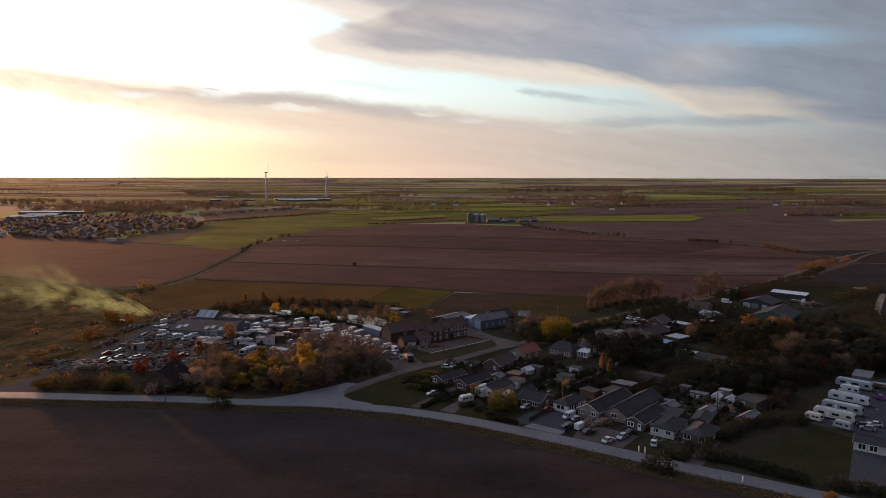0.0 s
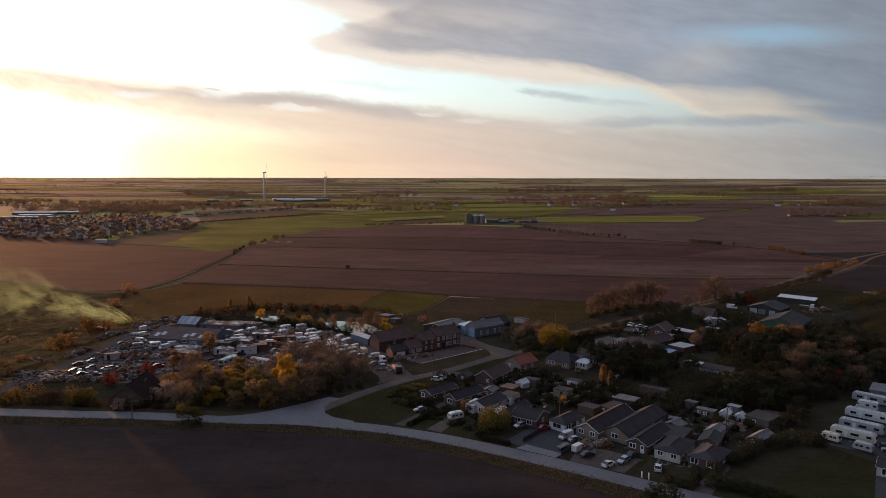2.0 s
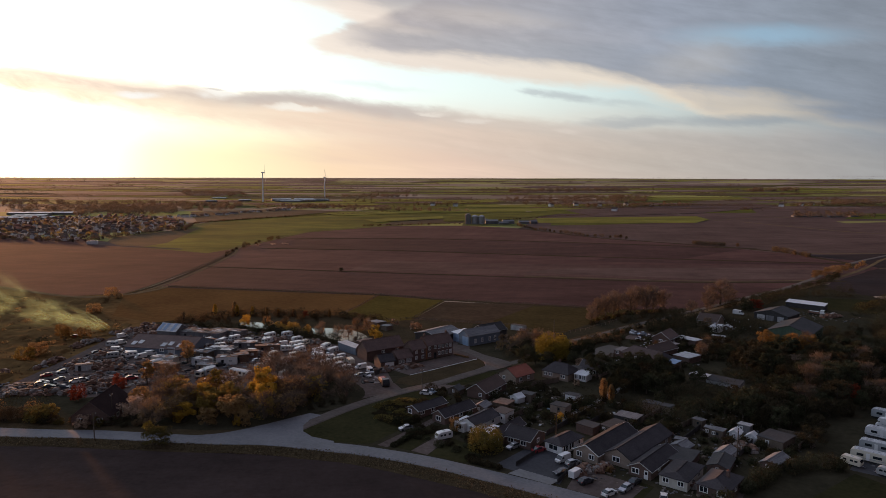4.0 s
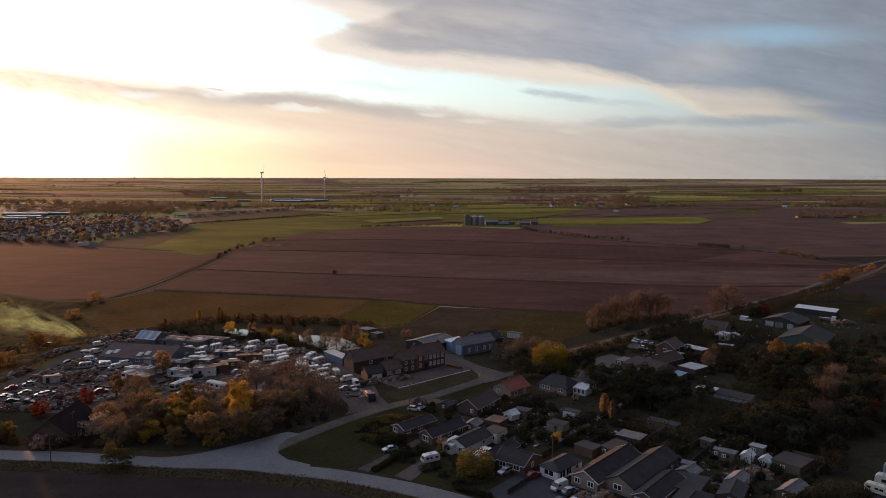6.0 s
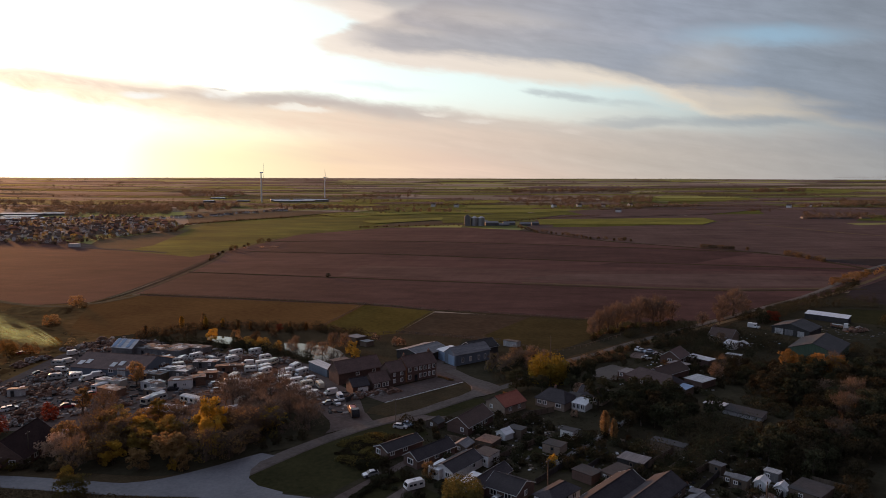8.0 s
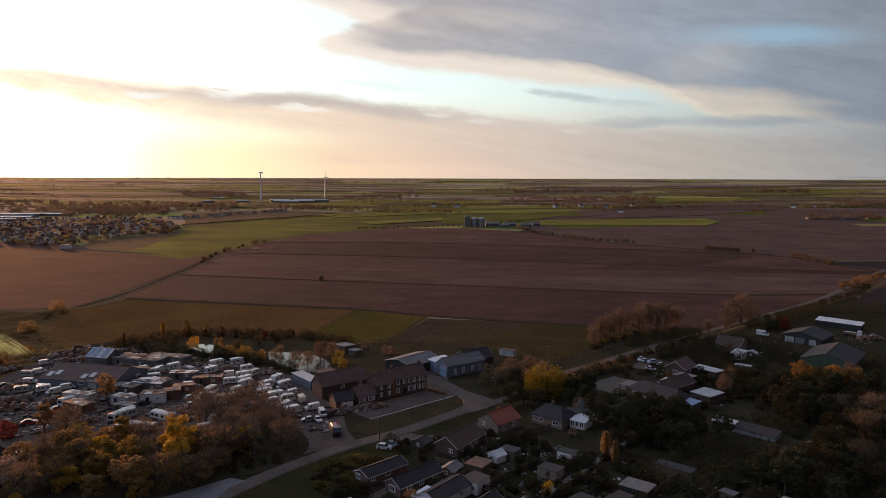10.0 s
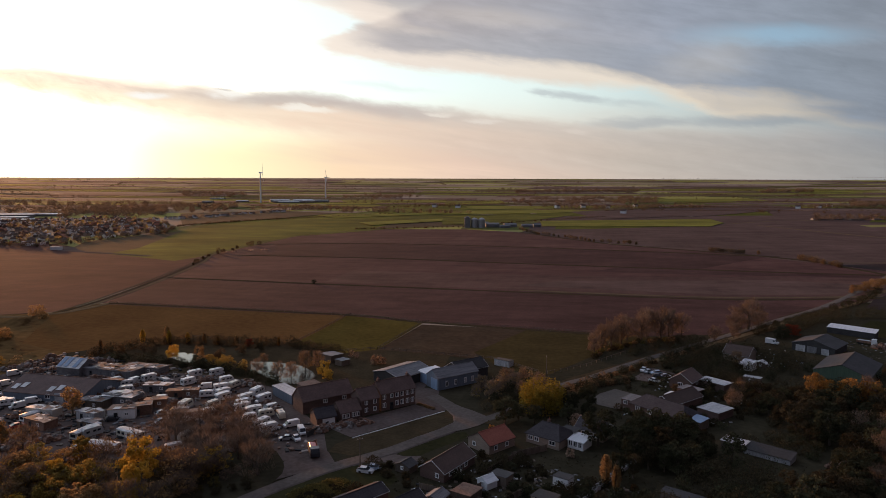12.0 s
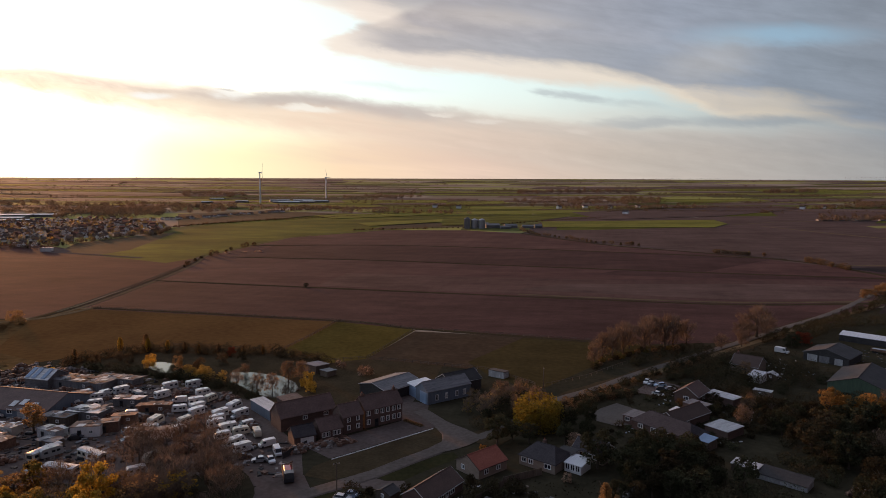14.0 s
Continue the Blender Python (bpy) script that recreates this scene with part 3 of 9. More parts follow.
class Shape:
    """Gathers vertices and faces for one mesh."""

    def __init__(self):
        self.v, self.f = [], []

    def add(self, verts, faces):
        n = len(self.v)
        self.v += [tuple(p) for p in verts]
        self.f += [tuple(i + n for i in q) for q in faces]
        return self

    def box(self, x0, x1, y0, y1, z0, z1, cut=0.0):
        """A box, its upper edges drawn in by cut."""
        c = cut
        return self.add([(x0, y0, z0), (x1, y0, z0), (x1, y1, z0), (x0, y1, z0), (x0, y0, z1 - c), (x1, y0, z1 - c), (x1, y1, z1 - c), (x0, y1, z1 - c)]
                        + ([(x0 + c, y0 + c, z1), (x1 - c, y0 + c, z1), (x1 - c, y1 - c, z1), (x0 + c, y1 - c, z1)] if c else []),
                        [(3, 2, 1, 0), (0, 1, 5, 4), (1, 2, 6, 5), (2, 3, 7, 6), (3, 0, 4, 7)] + ([(4, 5, 9, 8), (5, 6, 10, 9), (6, 7, 11, 10), (7, 4, 8, 11), (8, 9, 10, 11)] if c else [(4, 5, 6, 7)]))

    def prism(self, prof, x0, x1, inset=None):
        """A profile of (y, z) points, anticlockwise seen from +x, drawn from x0 to x1; inset: narrows each point by this much."""
        inset = inset or [0] * len(prof)
        n = len(prof)
        a = [(x0 + i, y, z) for (y, z), i in zip(prof, inset)]
        b = [(x1 - i, y, z) for (y, z), i in zip(prof, inset)]
        return self.add(a + b, [tuple(reversed(range(n))), tuple(range(n, 2 * n))] + [(i, (i + 1) % n, n + (i + 1) % n, n + i) for i in range(n)])

    def tube(self, p, q, r0, r1, sides=6):
        p, q = Vector(p), Vector(q)
        d = (q - p).normalized()
        u = d.orthogonal().normalized()
        w = d.cross(u)
        ring = [(math.cos(2 * math.pi * k / sides), math.sin(2 * math.pi * k / sides)) for k in range(sides)]
        vs = [p + (u * a + w * b) * r0 for a, b in ring] + [q + (u * a + w * b) * r1 for a, b in ring]
        return self.add(vs, [(k, (k + 1) % sides, sides + (k + 1) % sides, sides + k) for k in range(sides)] + [tuple(reversed(range(sides))), tuple(range(sides, 2 * sides))])

    def sheet(self, pts, z, thick=0.0):
        """A flat polygon, or with thick a slab down from z."""
        n = len(pts)
        if not thick:
            return self.add([(x, y, z) for x, y in pts], [tuple(range(n))])
        return self.add([(x, y, z - thick) for x, y in pts] + [(x, y, z) for x, y in pts], [tuple(reversed(range(n))), tuple(range(n, 2 * n))] + [(i, (i + 1) % n, n + (i + 1) % n, n + i) for i in range(n)])

    def mesh(self, name, material):
        me = bpy.data.meshes.new(name)
        me.from_pydata(self.v, [], self.f)
        me.materials.append(material)
        me.update()
        return me


def part(name, shape, material, parent=None, label="", at=None):
    """One mesh object, under a thing or a part. shape: a Shape, or a mesh to share."""
    me = shape if isinstance(shape, bpy.types.Mesh) else shape.mesh(name, material)
    ob = new(name, me)
    if parent is not None:
        ob.parent = parent
    if at is not None:
        ob.matrix_basis = at
    return tagged(ob, label)


def thing(name, label, category, at=None, group="", kind=""):
    ob = new(name)
    if at is not None:
        ob.matrix_basis = at
    return tagged(ob, label, category, group, kind)


def inside(x, y, poly):
    hit = False
    for (x0, y0), (x1, y1) in zip(poly, poly[1:] + poly[:1]):
        if (y0 > y) != (y1 > y) and x < (x1 - x0) * (y - y0) / (y1 - y0) + x0:
            hit = not hit
    return hit


def scatter(rng, poly, n, gap=0.0):
    xs, ys = [p[0] for p in poly], [p[1] for p in poly]
    out = []
    for _ in range(n * 60):
        p = (rng.uniform(min(xs), max(xs)), rng.uniform(min(ys), max(ys)))
        if inside(*p, poly) and all((p[0] - q[0]) ** 2 + (p[1] - q[1]) ** 2 > gap * gap for q in out):
            out.append(p)
            if len(out) == n:
                break
    return out


def rise(d):
    """The land lifts very gently towards the far horizon."""
    return 52.0 * max(0.0, (d - 2000) / 2960) ** 1.15


# ---------- the land ----------
MAT["land"] = surf("far_farmland", (0.13, 0.10, 0.065), (0.22, 0.17, 0.09), 30, 1.0, 0, 0, 0, 0.06, (1, 1, 1), 300)
ln, ll = MAT["land"].node_tree.nodes, MAT["land"].node_tree.links
lco, lmap, vor, vr = ln.new("ShaderNodeTexCoord"), ln.new("ShaderNodeMapping"), ln.new("ShaderNodeTexVoronoi"), ln.new("ShaderNodeValToRGB")
lmap.inputs["Rotation"].default_value = (0, 0, radians(14))
lmap.inputs["Scale"].default_value = (1 / 420, 1 / 150, 1)
vor.distance, vor.voronoi_dimensions = "CHEBYCHEV", "2D"
vor.inputs["Scale"].default_value, vor.inputs["Randomness"].default_value = 1.0, 0.85
ll.new(lco.outputs["Object"], lmap.inputs[0])
ll.new(lmap.outputs[0], vor.inputs["Vector"])
lsep = ln.new("ShaderNodeSeparateColor")
ll.new(vor.outputs["Color"], lsep.inputs[0])
ll.new(lsep.outputs[0], vr.inputs[0])
vr.color_ramp.interpolation = "CONSTANT"
els = vr.color_ramp.elements
# much paler than the near fields: distance haze is put into these colours
stops = [(0.0, (0.24, 0.23, 0.06)), (0.2, (0.20, 0.14, 0.11)), (0.38, (0.30, 0.29, 0.06)), (0.48, (0.26, 0.19, 0.14)), (0.66, (0.17, 0.14, 0.09)), (0.8, (0.34, 0.26, 0.19)), (0.92, (0.36, 0.33, 0.10))]
while len(els) < len(stops):
    els.new(0.5)
for e, (p, col) in zip(els, stops):
    e.position, e.color = p, (*col, 1)
lmix = ln.new("ShaderNodeMix")
lmix.data_type = "RGBA"
lmix.inputs[0].default_value = 0.2
ll.new(vr.outputs[0], lmix.inputs[6])
lb = ln["Principled BSDF"]
ll.new(lb.inputs["Base Color"].links[0].from_socket, lmix.inputs[7])
ll.new(lmix.outputs[2], lb.inputs["Base Color"])

land = Shape()
radii = [0, 60, 150, 300, 500, 800, 1200, 1600, 2000, 2300, 2600, 2900, 3200, 3500, 3800, 4100, 4400, 4700, 4960]
SEG = 120
land.v = [(0, 0, 0)] + [(r * math.sin(2 * math.pi * k / SEG), r * math.cos(2 * math.pi * k / SEG), rise(r) + (noise.noise((k * 0.35, r * 0.004, 0)) * 2.5 if r > 3000 else 0)) for r in radii[1:] for k in range(SEG)]
land.f = [(0, 1 + (k + 1) % SEG, 1 + k) for k in range(SEG)] + [(1 + j * SEG + k, 1 + j * SEG + (k + 1) % SEG, 1 + (j + 1) * SEG + (k + 1) % SEG, 1 + (j + 1) * SEG + k) for j in range(len(radii) - 2) for k in range(SEG)]
tagged(part("ground", land, MAT["land"]), "wide flat farmland of brown and green fields", "ground", kind="structure")

LEVEL = [0.0]



def field(name, pts, material, label, category="field", z=None):
    """A flat stretch of land of its own, a hand above what lies under it."""
    LEVEL[0] += 0.0012
    s = Shape().sheet(pts, z if z is not None else 0.03 + LEVEL[0])
    return tagged(part(name, s, material), label, category, kind="structure")


def smooth_line(pts, step=4.0):
    """Points along a soft curve through pts."""
    out = []
    for i in range(len(pts) - 1):
        p0, p1, p2, p3 = (Vector(pts[max(0, min(len(pts) - 1, i + k))]) for k in (-1, 0, 1, 2))
        n = max(1, int((p2 - p1).length / step))
        for k in range(n):
            t = k / n
            out.append(0.5 * (2 * p1 + (p2 - p0) * t + (2 * p0 - 5 * p1 + 4 * p2 - p3) * t * t + (3 * p1 - p0 - 3 * p2 + p3) * t ** 3))
    return out + [Vector(pts[-1])]


def ribbon(name, pts, width, material, label, category, z, wobble=0.0, crown=0.0):
    """A road, track or strip of an even width along a line, with thickness at its edges."""
    line = smooth_line(pts)
    s, rows = Shape(), []
    for i, p in enumerate(line):
        d = (line[min(i + 1, len(line) - 1)] - line[max(i - 1, 0)]).normalized()
        side = Vector((d.y, -d.x))
        w = width / 2 * (1 + wobble * noise.noise((p.x * 0.15, p.y * 0.15, width)))
        foot = w + 2.2 * z
        rows.append([(*(p - side * foot), 0.0), (*(p - side * w), z), (*p, z + crown), (*(p + side * w), z), (*(p + side * foot), 0.0)])
    s.v = [v for r in rows for v in r]
    s.f = [(5 * i + k, 5 * i + k + 1, 5 * i + k + 6, 5 * i + k + 5) for i in range(len(rows) - 1) for k in range(4)]
    return tagged(part(name, s, material), label, category, kind="structure")


field("village_ground", [(-420, 203), (-130, 202), (-40, 196), (-20, 190), (20, 175), (70, 142), (120, 110), (170, 215), (200, 300), (262, 440), (235, 448), (150, 376), (98, 366), (-8, 340), (-42, 350), (-86, 357), (-128, 340), (-176, 404), (-300, 440)], MAT["garden"], "dark rough grass and earth round the village", "ground")
field("field", [(-167, 432), (-168, 528), (-185, 645), (-174, 735), (-154, 828), (-108, 905), (-65, 938), (36, 941), (101, 900), (165, 778), (195, 742), (251, 692), (279, 663), (310, 603), (335, 565), (322, 520), (275, 475), (200, 410), (150, 372), (98, 366), (82, 368), (5, 390), (-28, 404), (-158, 431)], MAT["soil"], "large ploughed brown field of bare soil")
field("field", [(-520, 743), (-380, 745), (-266, 659), (-200, 612), (-189, 645), (-180, 612), (-169, 534), (-171, 408), (-201, 398), (-293, 447), (-420, 470), (-600, 600)], MAT["soil_red"], "ploughed brown field beside a ditch")
field("field", [(-282, 659), (-307, 852), (-319, 1086), (-246, 1326), (49, 1292), (38, 1000), (-65, 938), (-154, 828), (-185, 645), (-197, 609)], MAT["crop"], "green field of winter crop")
field("field", [(-320, 676), (-276, 650), (-268, 700), (-304, 893), (-312, 890), (-350, 760)], MAT["soil_dull"], "dull weedy field between crop and plough")
field("field", [(-345, 860), (-330, 1000), (-400, 1120), (-290, 1370), (-246, 1326), (-319, 1086), (-307, 880)], MAT["crop_dull"], "dull green field behind the crop")
field("field", [(-10, 988), (37, 992), (40, 1070), (-55, 1098), (-82, 945)], MAT["soil_dull"], "brown rough ground beside grain silos")
field("pad", [(-348, 691), (-306, 676), (-329, 704), (-354, 716)], MAT["gravel"], "pale concrete pad at a field corner", "yard")
field("field", [(150, 950), (175, 1100), (284, 1131), (420, 1085), (377, 1028), (208, 962)], MAT["crop"], "green field of winter crop behind a hedge", "field", 0.15)
field("field", [(101, 900), (165, 778), (251, 692), (310, 603), (404, 619), (480, 700), (560, 850), (600, 1110), (420, 1240), (180, 1240), (120, 1000), (112, 932)], MAT["soil_pale"], "brown ploughed field beyond a drain")
field("field", [(322, 520), (335, 565), (310, 603), (404, 619), (700, 640), (700, 470), (400, 430), (300, 405), (245, 405), (232, 430), (255, 460), (285, 490)], MAT["soil_near"], "dark ploughed field beside a lane")
field("field", [(420, 1090), (500, 1010), (620, 1060), (900, 1100), (1250, 960), (1400, 1250), (1080, 1500), (800, 1640), (520, 1590), (430, 1300)], MAT["soil_pale"], "far brown ploughed field", "field", 0.02)
field("field", [(404, 622), (480, 700), (500, 825), (560, 1000), (800, 1090), (1200, 900), (1000, 640), (700, 640)], MAT["soil_pale"], "brown stubble field far off")
field("field", [(262, 450), (300, 436), (700, 495), (700, 150), (230, 150), (160, 215), (185, 280), (215, 330), (250, 380)], MAT["soil_near"], "dark ploughed field beside a tree belt")
field("field", [(-124, 331), (-150, 345), (-174, 402), (-172, 418), (-158, 433), (-28, 404), (-36, 372), (-42, 349), (-86, 356), (-105, 345)], MAT["pasture"], "brownish grazed pasture")
field("field", [(-42, 349), (-36, 372), (-29, 405), (-6, 400), (7, 386), (-8, 339), (-22, 332)], MAT["meadow"], "green grazed paddock inside a post fence")
field("field", [(-8, 339), (7, 384), (54, 376), (29, 336), (32, 326)], MAT["heath_dull"], "bare brown horse paddock")
field("field", [(29, 336), (54, 376), (82, 367), (105, 362), (84, 345), (62, 318), (50, 303), (36, 319)], MAT["meadow_dark"], "green paddock beside the lane")
field("field", [(-400, 200), (-200, 194), (-126, 191), (-70, 189.5), (-36, 188), (-21, 184), (2, 174), (29, 156.5), (50, 143.5), (80, 125), (140, 86), (260, 11.5), (400, -75), (400, -300), (-400, -300)], MAT["soil_near"], "dark ploughed field in front of the lane")
field("rough_ground", [(-520, 470), (-293, 447), (-201, 398), (-172, 404), (-150, 345), (-124, 331), (-128, 300), (-130, 235), (-137, 206), (-420, 206)], MAT["heath"], "hummocky rough grassland", "rough ground")
field("gardens", [(-20, 197), (4, 240), (16, 250), (24, 258), (50, 285), (95, 330), (150, 380), (230, 440), (250, 385), (190, 300), (170, 230), (110, 130), (70, 143), (20, 178)], MAT["garden"], "dark gardens and rough grass between houses", "garden")
field("rough_ground", [(120, 112), (262, 24), (700, 24), (700, 152), (230, 152), (165, 215)], MAT["garden"], "dark rough ground beside the lane", "ground")
field("belt_floor", [(-134, 204), (-60, 199), (-40, 199), (-20, 228), (-19, 240), (-36, 248), (-60, 242), (-100, 226), (-128, 232)], MAT["garden"], "leaf-covered ground under a tree belt", "ground")
field("yard", [(-128, 232), (-100, 226), (-62, 236), (-36, 233), (-16, 236), (-9, 240), (-13, 256), (-21, 268), (-34, 290), (-55, 303), (-110, 312), (-124, 330), (-130, 300)], MAT["gravel"], "gravel scrapyard full of vehicles", "yard")
field("pond_bank", [(-105, 345), (-86, 356), (-42, 349), (-22, 332), (-8, 339), (20, 331), (16, 300), (0, 285), (-20, 285), (-34, 290), (-55, 303), (-110, 312)], MAT["verge"], "rough grassy banks round a pond", "ground")
field("farm_green", [(-9, 241), (-8, 246), (-4.5, 250), (3, 256.3), (7, 260), (18.6, 270.4), (20.4, 271.2), (21.6, 268), (21.3, 262), (17, 255.5), (10, 248), (4, 242.6), (-3, 239)], MAT["verge"], "grass bank in front of a farmhouse", "ground")
field("lane_end", [(21, 254.4), (24.6, 256.4), (28, 259.2), (30.6, 262.4), (30.6, 266), (27.4, 270), (23.8, 273.6), (20.4, 277.8), (19.6, 275), (21.6, 271), (23, 266), (22.4, 260)], MAT["farm_lane"], "gravelly turning place at the lane end", "road", 0.205)
field("farm_apron", [(-12, 257), (-5, 250.4), (18.4, 270.8), (20.6, 272.4), (19, 277.5), (16.5, 284), (17, 290), (12, 292), (14, 300), (4, 296), (2, 282), (10, 276)], MAT["gravel"], "worn gravel forecourt", "yard")
field("green", [(-14.6, 191), (-20.6, 192.4), (-26.5, 195.3), (-29.6, 199), (-30.3, 203.2), (-29.5, 207.4), (-26.3, 211.2), (-19.5, 218.5), (-10, 226.5), (-2, 233), (6, 234), (9, 226), (3, 214), (-5, 200), (-11, 191.5)], MAT["lawn"], "triangular grass green at a road junction", "green")
field("lawn", [(-9, 191), (-1, 187), (6, 200), (2, 204)], MAT["lawn"], "front lawn", "lawn")
field("lawn", [(3, 184.5), (12, 180), (17, 188), (9, 195)], MAT["lawn"], "front lawn", "lawn")
field("lawn", [(73, 149), (76, 158), (99, 175), (104, 167), (97, 149), (81, 143)], MAT["lawn"], "wide dark lawn", "lawn")
field("lawn", [(7.6, 240.8), (11.6, 244.6), (16, 248.8), (21.2, 253.4), (24.2, 254.9), (25.4, 251.4), (17, 243.4), (13.4, 239.4), (9.4, 239.2)], MAT["lawn"], "grass strip beside the lane", "lawn")
field("driveway", [(2.4, 236), (4.6, 238.2), (7, 240.2), (9.4, 238.8), (13.4, 239), (14.6, 236.4), (12.4, 232.6), (8.4, 235), (5, 235.2)], MAT["gravel"], "worn earth drive to a cottage", "driveway")
field("lawn", [(30, 213), (44, 225), (54, 214), (40, 203)], MAT["lawn"], "back lawn", "lawn")
field("lawn", [(40, 163.5), (48, 172), (52, 168), (46, 160)], MAT["lawn"], "front lawn", "lawn")
field("lawn", [(190, 372), (215, 398), (238, 392), (222, 350)], MAT["lawn"], "green field behind farm sheds", "lawn")
field("car_park", [(107, 171), (99, 177), (130, 213), (146, 219), (140, 180), (95, 140), (87, 140)], MAT["asphalt"], "dark tarmac caravan park", "car park")
field("driveway", [(18.6, 179), (31.9, 169), (36.8, 180), (33, 187), (26.4, 188)], MAT["asphalt"], "dark tarmac driveway", "driveway")
field("apron", [(21.2, 174.2), (24.1, 176.6), (32.2, 170.8), (29.9, 168.6)], MAT["paving"], "pale concrete apron at a driveway", "driveway", 0.24)
field("driveway", [(-9.5, 190.5), (-7, 189), (5.5, 208), (4, 209.5)], MAT["gravel"], "narrow paved driveway", "driveway")
field("driveway", [(-1, 187), (3, 184.5), (9, 197), (7, 199)], MAT["gravel"], "gravel driveway", "driveway")
field("driveway", [(33, 167), (44, 160.5), (50, 168), (38, 178)], MAT["gravel"], "gravel driveway with parked cars", "driveway")
field("driveway", [(55, 150), (58, 148), (70, 165), (67, 167)], MAT["gravel"], "earth driveway", "driveway")
field("farm_yard", [(150, 345), (175, 360), (200, 345), (190, 330), (160, 322)], MAT["garden"], "dark muddy farmyard", "yard")
field("car_park", [(80, 303), (90, 317), (98, 308), (88, 298)], MAT["gravel"], "small gravel car park", "car park")

for pts, m, lab in (
    ([(-273, 1472), (-288, 1880), (76, 1990), (211, 1751), (59, 1542)], "crop", "far green crop field"), ([(356, 1617), (550, 1960), (930, 1950), (900, 1745), (559, 1625)], "crop", "far green crop field"),
    ([(-95, 1709), (117, 1798), (100, 2000), (-78, 1965)], "crop", "far green crop field"), ([(347, 1500), (532, 1470), (700, 1600), (424, 1600)], "crop", "far green crop field"), ([(30, 942), (49, 1293), (221, 1238), (180, 1240), (125, 1000), (112, 934), (60, 941)], "crop_dull", "dull green field behind the silos"),
    ([(613, 1355), (779, 1634), (1068, 1647), (857, 1320)], "soil_pale", "far brown ploughed field"), ([(643, 1114), (756, 1275), (829, 1278), (715, 1101)], "crop", "far green crop field"),
    ([(-502, 1463), (-447, 1721), (-307, 1655), (-368, 1416)], "crop_dull", "far dull green field"), ([(162, 1340), (267, 1493), (645, 1454), (583, 1290), (221, 1238)], "crop", "far green crop field"),
    ([(-159, 1329), (-103, 1479), (180, 1490), (157, 1296), (49, 1293)], "crop", "far green crop field"), ([(-840, 1560), (-800, 1760), (-520, 1740), (-540, 1560)], "crop", "far green crop field"),
):
    field("field", pts, MAT[m], lab)
# strips of the great field between its grassy lines: damp and dark, or dry and pale
field("field", [(-160, 428), (-28, 402), (5, 388), (82, 366), (98, 364), (150, 370), (200, 410), (215, 424), (174, 450), (96, 463), (-64, 498), (-164, 520)], MAT["soil_dark"], "dark damp strip of a ploughed field", "field", 0.075)
field("field", [(-60, 506), (96, 472), (174, 459), (262, 465), (300, 500), (316, 528), (260, 540), (150, 535), (40, 545), (-50, 560)], MAT["soil_grey"], "dry grey strip of a ploughed field", "field", 0.07)
field("field", [(60, 496), (174, 466), (256, 472), (292, 502), (230, 524), (150, 520), (88, 516)], MAT["soil_pale"], "pale crusted strip of a ploughed field", "field", 0.08)
field("field", [(118, 560), (150, 590), (220, 572), (290, 556), (318, 548), (312, 532), (260, 542), (180, 548)], MAT["soil_dark"], "dark damp strip of a ploughed field", "field", 0.085)
field("field", [(-150, 655), (-34, 637), (70, 609), (200, 577), (290, 660), (128, 710), (-40, 746), (-150, 742)], MAT["soil_dark"], "dark worked strip of a ploughed field", "field", 0.065)
# the far plain: rows of fields that follow the lie of the land
for k, (pts, m, lab) in enumerate((
    ([(151, 1113), (428, 1171), (415, 1084), (368, 1008), (140, 998)], "crop_bright", "far yellow-green crop field"),
    ([(3, 1251), (188, 1318), (282, 1365), (155, 1142), (76, 1043), (5, 1016)], "crop", "far olive crop field"),
    ([(2, 1371), (258, 1480), (302, 1410), (191, 1338), (3, 1269)], "crop_bright", "far strip of lush green crop"),
    ([(47, 1606), (486, 1699), (463, 1574), (56, 1468)], "crop_bright", "far strip of lush green crop"),
    ([(242, 1384), (455, 1545), (769, 1753), (788, 1594), (477, 1275), (250, 1162)], "soil_pale", "far brown ploughed field"),
    ([(0, 1890), (153, 1992), (152, 1782), (0, 1666)], "crop_bright", "far strip of lush green crop"),
    ([(677, 2073), (921, 2097), (832, 1895), (590, 1852)], "crop", "far dark green crop field"),
    ([(1000, 2020), (1278, 2029), (1198, 1902), (920, 1859)], "crop_bright", "far strip of lush green crop"),
    ([(-301, 2019), (-1, 2044), (0, 1809), (-245, 1754)], "crop_bright", "far strip of lush green crop"),
    ([(-218, 1239), (2, 1393), (3, 1288), (-165, 1158)], "crop_bright", "far strip of lush green crop"),
    ([(-116, 1060), (4, 1150), (4, 1092), (-92, 1000)], "crop_bright", "far strip of lush green crop"),
    ([(-607, 1594), (-498, 1700), (-394, 1520), (-513, 1386)], "crop_dull", "far dull green field"),
    ([(-455, 1264), (-310, 1375), (-187, 1298), (-253, 1138), (-343, 989)], "soil_dull", "dull weedy field behind the crop"),
)):
    field("field", pts, MAT[m], lab, "field", 0.5 + 0.03 * k)
frng = random.Random(77)
FAR_KINDS = (("crop_bright", "far strip of lush green crop"), ("soil_dry", "far strip of pale plough"), ("crop_dull", "far strip of dull grass"), ("soil_pale", "far strip of brown plough"), ("bank", "far strip of rough grass"), ("crop", "far strip of dark green crop"), ("crop_bright", "far strip of lush green crop"), ("straw", "far pale stubble strip"), ("soil_dry", "far strip of pale plough"))
FAR_EDGES = []                      # near edges of far fields, for their hedges
row_d, level = 1480.0, 0
